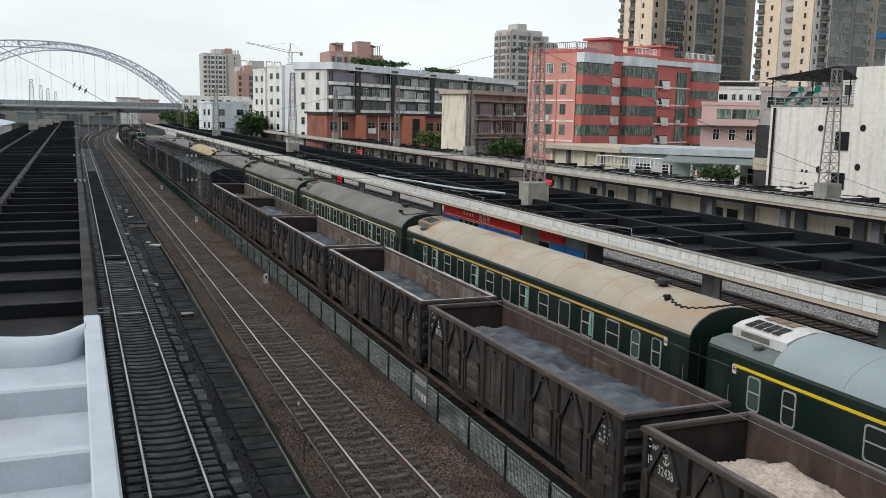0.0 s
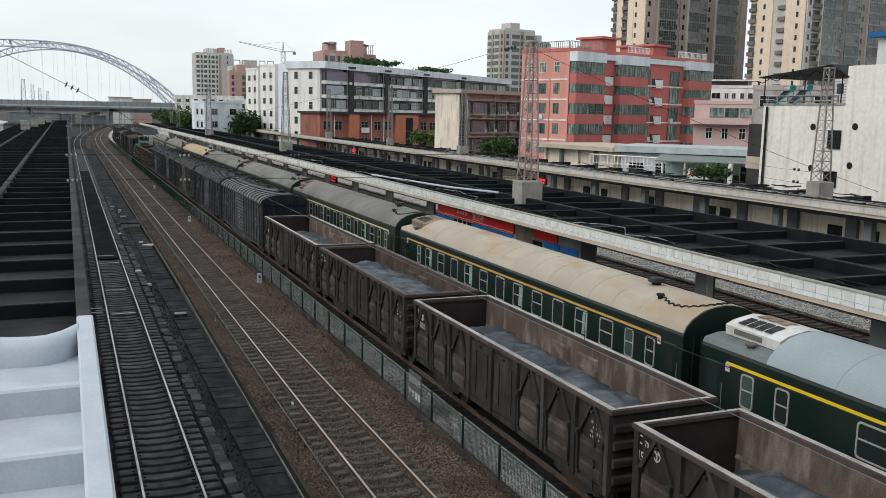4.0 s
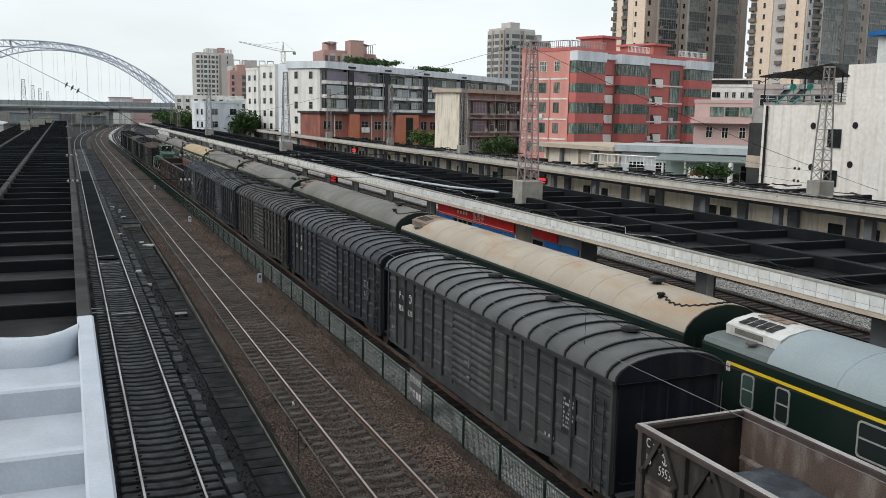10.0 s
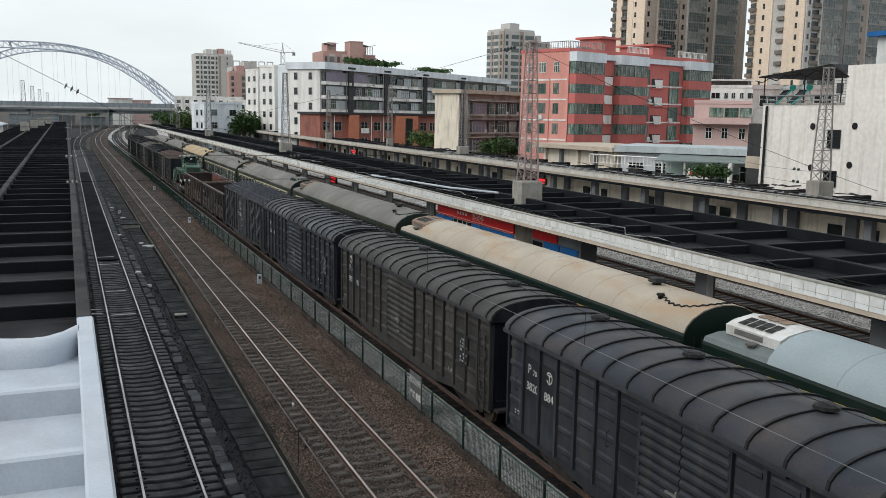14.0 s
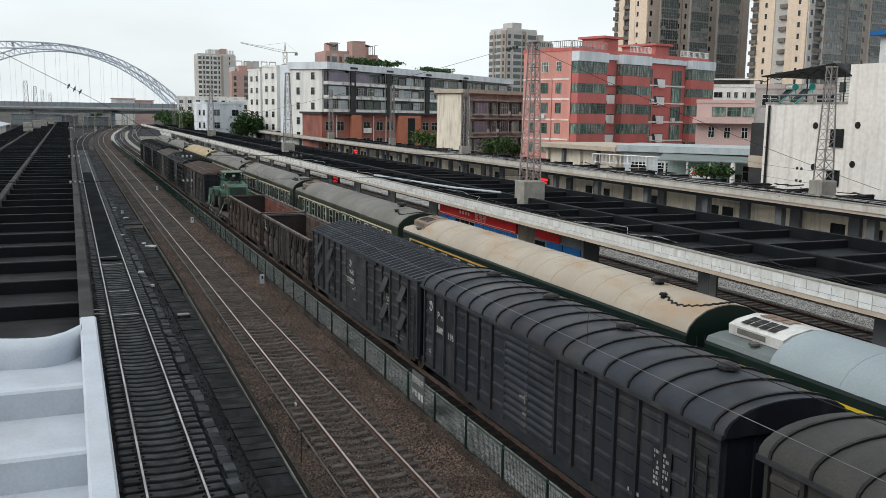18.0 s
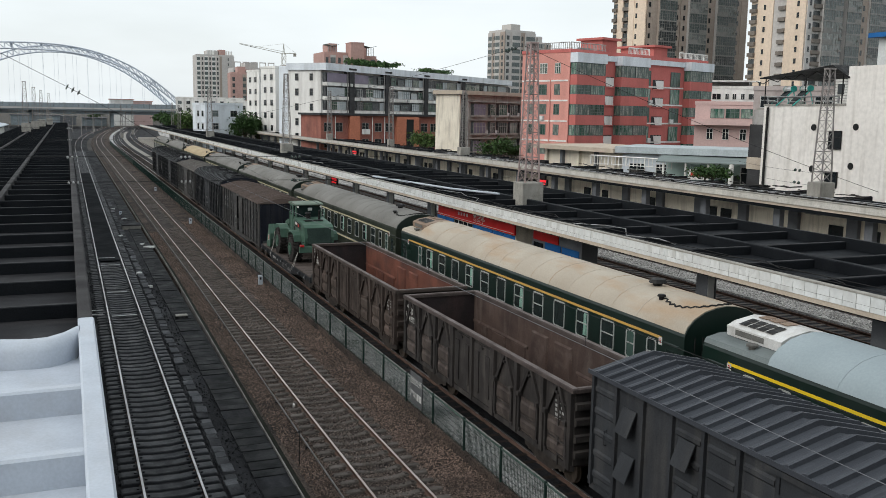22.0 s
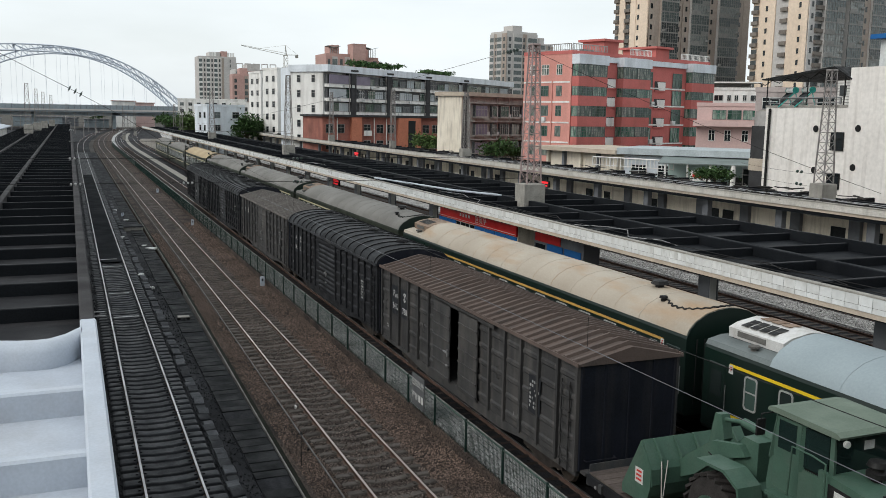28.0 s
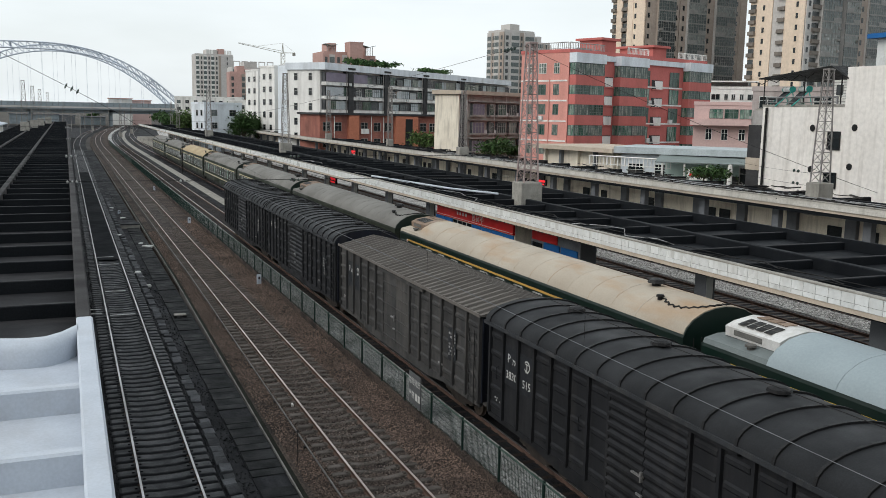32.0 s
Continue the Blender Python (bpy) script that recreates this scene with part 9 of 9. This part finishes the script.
for x in (83.6, 97.0):
    pg = thing("roof_pergola", pose(x, 300, 29.6), "pale winged pergola on a tower roof", "pergola", "roof pergolas")
    part("wing", Geo().prism([(-2.2, 2.9), (0, 2.35), (2.2, 2.9), (2.2, 3.05), (0, 2.5), (-2.2, 3.05)], 0, 4, "y"), AWNING, pg)
    for dx in (-1.2, -0.4, 0.4, 1.2):
        part("post", Geo().box(dx - 0.1, 0.5, -0.4, dx + 0.1, 0.7, 2.5), OLD_GREY, pg)
# Brown and grey bays at the right are painted as the shaded side face.
hotel_front = [(0.4 + k * 2.5, 2.9 + k * 2.5, TOWER_PALE if k % 2 else OLD_WHITE, "bay" if k % 2 == 0 else "slot", 0.5 if k % 2 else 0.0) for k in range(6)]
hotel = tower(81.3, 630.0, 0.0, 25.3, 20, 46.8, 3.2, hotel_front + [(15.5, 17.0, TW, None, 0.0), (17.0, 20.5, TG, None, 0.2), (20.5, 22.0, TG, "slot", 0.0), (22.0, 25.3, TG, None, 0.1)], [],
      "slender grey hotel tower far off, right side greyed as shade", 17, near=False)
part("stair_head", Geo().box(15.6, 2, 46.8, 19.8, 10, 50.4), TERRACOTTA, hotel)
tower(76.8, 466.0, -3.0, 13.2, 16, 29.0, 3.1, [(0, 3.2, TERRACOTTA, "slot", 0.2), (3.2, 6.0, TERRACOTTA, None, 0.4), (6.0, 8.0, TW, "bay", -0.1), (8.0, 10.4, TERRACOTTA, "slot", 0.3), (10.4, 13.2, TERRACOTTA, "slot", 0.1)], [], "terracotta flats far off", 15, near=False, core=TERRACOTTA)
frames = tower(84.0, 500.0, 2.0, 23.5, 16, 33.0, 3.1, [(0, 5, TG, "bay", 0.3), (6, 11, TERRACOTTA, "bay", 0.3), (12, 17, TG, "bay", 0.3), (18, 23, TG, "slot", 0.3)], [], "pale grey flats with roof frames far off", 20, near=False)
for k in range(5):
    x = 0.6 + k * 4.6
    part("roof_frame", Geo().box(x, 0, 33, x + 0.35, 0.4, 36).box(x + 3.2, 0, 33, x + 3.55, 0.4, 36).box(x, 0, 35.6, x + 3.55, 0.4, 36.1), TOWER_GREY, frames, "open concrete roof frame")
for nm, x, y, ang, L, D, z, mat, nf, label in (
        ("flats", 46.6, 218.0, 18.0, 7.6, 7, 20.2, OLD_WHITE, 5, "white flats with dark balcony recesses"), ("flats", 47.0, 240.5, 16.0, 5.5, 7, 20.2, OLD_WHITE, 5, "white flats with grey windows"),
        ("flats", 30.7, 223.2, 12.0, 9.5, 9, 11.2, BLUE_WHITE, 3, "low pale flats behind trees"), ("flats", 55.0, 338.0, -15.0, 24.0, 10, 13.0, OLD_WHITE, 3, "white flats with arched roof windows"),
        ("flats", 46.0, 430.0, -15.0, 30.0, 10, 15.2, OLD_WHITE, 3, "white flats far along the line"), ("flats", 60.0, 280.0, 0, 10.0, 10, 15.0, OLD_GREY, 4, "grey flats with white balconies"),
        ("flats", -75.0, 480.0, 0, 28.0, 10, 14.5, PINK_PALE, 3, "faded pink flats beside the bridge")):
    f = shell(nm, x, y, ang, L, D, z, mat, label)
    for k in range(nf):
        for j in range(max(2, int(L / 3.4))):
            u = L * (j + 0.5) / max(2, int(L / 3.4))
            add_window(f, front(u, z - 2.8 - 3.05 * k, 0.03), 1.7, 1.5, DARK_GLASS if (j + k) % 3 else GREY_GLASS, OLD_GREY, 2)
        for v in (1.8, 4.9):
            add_window(f, flank(v, z - 2.8 - 3.05 * k, 0.03), 1.2, 1.4, DARK_GLASS, OLD_GREY, 1)
letters = thing("roof_letters", pose(88.6, 631, 46.79, 0, 0, 0), "pale block letters on a tower roof", "roof sign")
for k in range(3):
    part("letter", Geo().box(k * 1.75, 0, 0, k * 1.75 + 1.2, 0.4, 2.9), OLD_WHITE, letters)
    part("letter", Geo().box(12.2 + k * 1.75, 0, 0, 12.2 + k * 1.75 + 1.2, 0.4, 2.6), OLD_WHITE, letters)

# tower crane
crane = thing("tower_crane", pose(67.0, 300.0, 0), "slim tower crane over a building site", "tower crane")
CRANE = shade("crane_paint", (0.56, 0.55, 0.50), rough=0.7)
for s in (-0.6, 0.6):
    for q in (-0.6, 0.6):
        part("mast_leg", Geo().bar((s, q, 0), (s, q, 28.9), 0.09), CRANE, crane)
g = Geo()
for k in range(12):
    g.bar((-0.6, -0.6, k * 2.4), (0.6, -0.6, k * 2.4 + 2.4), 0.1).bar((0.6, 0.6, k * 2.4), (-0.6, 0.6, k * 2.4 + 2.4), 0.1)
part("mast_lattice", g, CRANE, crane)
part("jib", Geo().bar((0, 0, 28.7), (-14.5, 0, 31.3), 0.13).bar((0, 0, 29.4), (-14.5, 0, 31.5), 0.09), CRANE, crane, "long jib")
part("counter_jib", Geo().bar((0, 0, 28.9), (4.1, 0, 29.0), 0.16), CRANE, crane)
part("counterweight", Geo().box(3.3, -0.5, 28.0, 4.1, 0.5, 28.9), CONCRETE, crane)
part("head", Geo().bar((-0.3, 0, 28.5), (0, 0, 32.0), 0.16).bar((0.3, 0, 28.5), (0, 0, 32.0), 0.16), CRANE, crane)
part("tie", Geo().wire([(4.1, 0, 29.0), (0, 0, 32.0), (-9.5, 0, 30.5)], 0.035), CRANE, crane)

# ---- the arched steel bridge across the tracks ----
# Both bridge colours have the blue haze of distance mixed in.
STEEL_BLUE = shade("hazy_blue_grey_steel", (0.27, 0.315, 0.34), (0.20, 0.235, 0.255), 0.7, scale=0.1, grain=1.5, grain_amount=0.15)
BRIDGE = shade("pale_blue_hazy_bridge", (0.62, 0.67, 0.74), (0.54, 0.58, 0.65), 0.6, scale=0.2, grain_amount=0.06)
br = thing("arch_bridge", pose(-17.4, 520, 0, 0, 0, 0), "road bridge with two pale blue lattice arches", "bridge")
DECK_Z = 10.6


def arch_z(u, rise):
    """The height of a rib: the outer one is tall and wide, the inner one a little lower."""
    return DECK_Z + (32.2 * (1 - abs(u / 78.6) ** 2.55) if rise > 32 else 32.6 * (1 - abs((u - 12.0) / 63.0) ** 2.1))


RISE = 32.2
for yy, lean, u0, u1 in ((0.0, 1.0, -78.0, 78.0), (26.0, 0.9, -50.9, 74.9)):
    n = 44
    us = [u0 + (u1 - u0) * k / n for k in range(n + 1)]
    for dz, dy in ((0, -1.0), (0, 1.0), (-3.4, -1.0), (-3.4, 1.0)):
        part("arch_chord", Geo().wire([(u, yy + dy, arch_z(u, RISE * lean) + dz * (1 - 0.25 * abs(u) / 78)) for u in us], 0.36, 6), BRIDGE, br, "curved tubular chord")
    for k in range(n):
        a, b = us[k], us[k + 1]
        za, zb = arch_z(a, RISE * lean), arch_z(b, RISE * lean)
        g = Geo()
        for dy in (-1.0, 1.0):
            g.bar((a, yy + dy, za), (b, yy + dy, zb - 3.1), 0.26).bar((a, yy + dy, za - 3.1), (a, yy + dy, za), 0.2)
        g.bar((a, yy - 1, za), (a, yy + 1, za), 0.2)
        part("arch_bay", g, BRIDGE, br)
    for k in range(2, n - 1, 2):
        u = us[k]
        part("hanger", Geo().tube((u, yy, DECK_Z), (u, yy, arch_z(u, RISE * lean) - 3.2), 0.05, 4), BRIDGE, br)
for u in (-36, -22, -8, 6, 20, 34, 50, 62):
    part("cross_brace", Geo().bar((u, 0, arch_z(u, RISE)), (u, 26, arch_z(u, RISE * 0.9)), 0.8).bar((u, 0, arch_z(u, RISE)), (u + 5, 26, arch_z(u + 5, RISE * 0.9)), 0.45), BRIDGE, br)
part("deck", Geo().box(-240, -2, 8.4, 160, 28, 9.6), STEEL_BLUE, br, "long blue-grey road deck")
part("girder", Geo().box(-240, 1.0, 6.6, 160, 2.2, 8.4).box(-240, 22.0, 6.6, 160, 23.2, 8.4), STEEL_BLUE, br, "deep steel girder under the deck")
part("deck_edge", Geo().box(-240, -2.4, 9.2, 160, -2.0, 10.0), TOWER_GREY, br)
part("noise_screen", Geo().box(-240, -1.6, 10.0, 160, -1.45, 12.3), STEEL_BLUE, br, "greenish noise screen along the deck")
sp = Geo()
for k in range(130):
    sp.box(-238 + k * 3, -1.75, 9.6, -237.8 + k * 3, -1.3, 12.6)
tagged(part("screen_frame", sp, GREY_PAINT, br), kind="stuff")
for u in (-200, -160, -120, -76, 0, 40, 76, 110, 140):
    part("pier", Geo().box(u - 0.8, 3, -0.4, u + 0.8, 5, 7.2).box(u - 0.8, 20, -0.4, u + 0.8, 22, 7.2), STEEL_BLUE, br)
    part("pier_cap", Geo().box(u - 1.5, 1, 7.2, u + 1.5, 25, 8.38), STEEL_BLUE, br)
for k in range(7):
    u = (-62, -30, -8, 8, 24, 36, 52)[k]
    lb = thing("far_shed", pose(u, 560 + 15 * (k % 3), 0), "low pale shed beyond the bridge", "shed", "far sheds")
    top = (4.2, 5.0, 4.5, 4.0, 15.0, 14.2, 5.0)[k]
    part("wall", Geo().box(0, 0, -0.4, 26 if k < 2 else 13, 12, top), (GREY_PAINT, STEEL_BLUE, GREY_PAINT, STEEL_BLUE, OLD_WHITE, ROSE, GREY_PAINT)[k], lb)
    part("roof", Geo().box(-0.5, -0.5, top, 26.5 if k < 2 else 13.5, 12.5, top + 0.5), TERRACOTTA if k in (4, 5) else GREY_PAINT, lb)
wsh = thing("platform_shed", pose(-26, 160, 0), "white sheet-roofed shed beyond the near platform", "shed")
part("wall", Geo().box(0, 0, -0.4, 12, 80, 5.6), OLD_WHITE, wsh)
part("roof", Geo().prism([(-1, 5.6), (6, 7.0), (13, 5.6), (13, 5.8), (6, 7.2), (-1, 5.8)], -1, 81), WHITE_COAT, wsh, "white sheet roof")


# ---- trees and shrubs ----
LEAF = shade("leaf_green", (0.050, 0.095, 0.030), (0.026, 0.055, 0.018), 0.7, scale=0.6, grain=6, grain_amount=0.3, bump=0.0, by_island=0.5)
LEAF_PALE = shade("yellow_green_leaf", (0.085, 0.13, 0.040), (0.045, 0.08, 0.025), 0.7, scale=0.6, grain=6, grain_amount=0.3, bump=0.0, by_island=0.5)
BARK = shade("bark", (0.10, 0.08, 0.06), rough=0.9, scale=3)


def tree(name, x, y, z, h, spread, n, mat, seed, leaf=0.35, label="leafy green tree behind the station roof", trunk=True):
    t = thing(name, pose(x, y, z), label, "tree" if trunk else "shrub", "trees and shrubs")
    r = random.Random(seed)
    wood = Geo().tube((0, 0, -0.2), (0.1, 0.1, h * 0.5), 0.09 * h ** 0.5, 7, 0.05 * h ** 0.5)
    tips = []
    for k in range(9):
        a = k * 2.4
        b = (spread * 0.6 * math.cos(a) * r.uniform(0.5, 1.1), spread * 0.6 * math.sin(a) * r.uniform(0.5, 1.1), h * r.uniform(0.45, 0.85))
        wood.tube((0.05, 0.05, h * r.uniform(0.2, 0.48)), b, 0.035 * h ** 0.5, 5, 0.012 * h ** 0.5)
        tips.append(Vector(b))
    part("trunk", wood, BARK, t, "branching trunk")
    g = Geo()
    for k in range(n):
        c = tips[k % 9] + Vector((r.gauss(0, spread * 0.24), r.gauss(0, spread * 0.24), r.gauss(0, h * 0.10)))
        if c.z < 0.05:
            c.z = 0.05 + r.random() * 0.2
        s = leaf * r.uniform(0.6, 1.3)
        m = Euler((r.uniform(-1, 1), r.uniform(-1, 1), r.uniform(0, 6.3))).to_matrix()
        g.add([c + m @ Vector(q) for q in ((-s, 0, 0), (0, -s * 0.45, 0.1 * s), (s, 0, 0), (0, s * 0.45, 0.1 * s))], [(0, 1, 2, 3)])
    tagged(part("crown", g, mat, t, "uneven crown of small leaves"), kind="stuff")
    return t


tree("tree", 29.3, 251, 0, 9.6, 3.4, 1500, LEAF_PALE, 1, 0.40)
tree("tree", 32.5, 312, 0, 9.5, 3.6, 900, LEAF, 2, 0.5)
tree("tree", 39.6, 222, 0, 9.2, 3.6, 1900, LEAF, 3, 0.40)
tree("tree", 44.0, 226, 0, 8.8, 3.2, 1500, LEAF, 4, 0.40)
tree("tree", 36.0, 236, 0, 9.0, 3.4, 1100, LEAF, 5, 0.40)
tree("tree", 57.4, 148, 2.2, 4.8, 2.8, 1100, LEAF_PALE, 6, 0.28)
tree("tree", 61.2, 127, 2.4, 4.2, 2.8, 900, LEAF, 7, 0.28)
tree("tree", 65.5, 129, 2.0, 4.0, 2.4, 700, LEAF, 8, 0.28)
tree("tree", -29.0, 330, 0, 15, 7, 900, LEAF, 9, 0.8)
tree("shrub", 50.2, 61.3, 4.5, 1.6, 1.9, 900, LEAF, 10, 0.16, "dense green shrub growing on the station roof", False)
tree("shrub", 51.2, 63.6, 4.5, 1.2, 1.4, 500, LEAF_PALE, 11, 0.15, "green shrub growing on the station roof", False)
for k in range(6):
    u = (20, 24, 29, 34, 52, 60)[k]
    tree("shrub", 48.8 + u * 0.78 - 3, 184.1 + u * 0.627 + 4, 20.0, 2.0 if k < 4 else 1.6, 3.4, 330, LEAF, 20 + k, 0.42, "leafy shrubs on a roof terrace", False)
for k, (x, y, h, s) in enumerate(((66, 330, 10, 9), (52, 300, 9, 7), (72, 420, 12, 11), (44, 470, 9, 8), (16, 600, 9, 9), (-60, 600, 12, 10), (-40, 450, 10, 8))):
    tree("tree", x, y, 0, h, s * 0.7, 420, LEAF, 40 + k, 0.9, "distant tree among the houses")


def train_way(t):
    """How far the train has come, in metres, at t seconds."""
    rows = ((0, 0.0), (4, 27.3), (14, 97.0), (21, 145.8), (26, 180.3), (32, 221.4))
    for (a, u), (b, w) in zip(rows, rows[1:]):
        if t <= b:
            return u + (w - u) * (t - a) / (b - a)


def motions():
    for ob, s in TRAIN:
        rows = []
        for t in (0, 2, 4, 6.5, 9, 11.5, 14, 16, 18.5, 21, 23.5, 26, 28, 30, 32):
            y = s - train_way(t)
            turn = math.degrees(math.atan((bend(y + 4) - bend(y - 4)) / 8))
            rows.append((t, pose(X3 + bend(y), y, DECK if ob.name.startswith(("wheel_loader", "lashing_rope")) else 0.0, 0, 0, -turn)))
        walk(ob, rows)


motions()
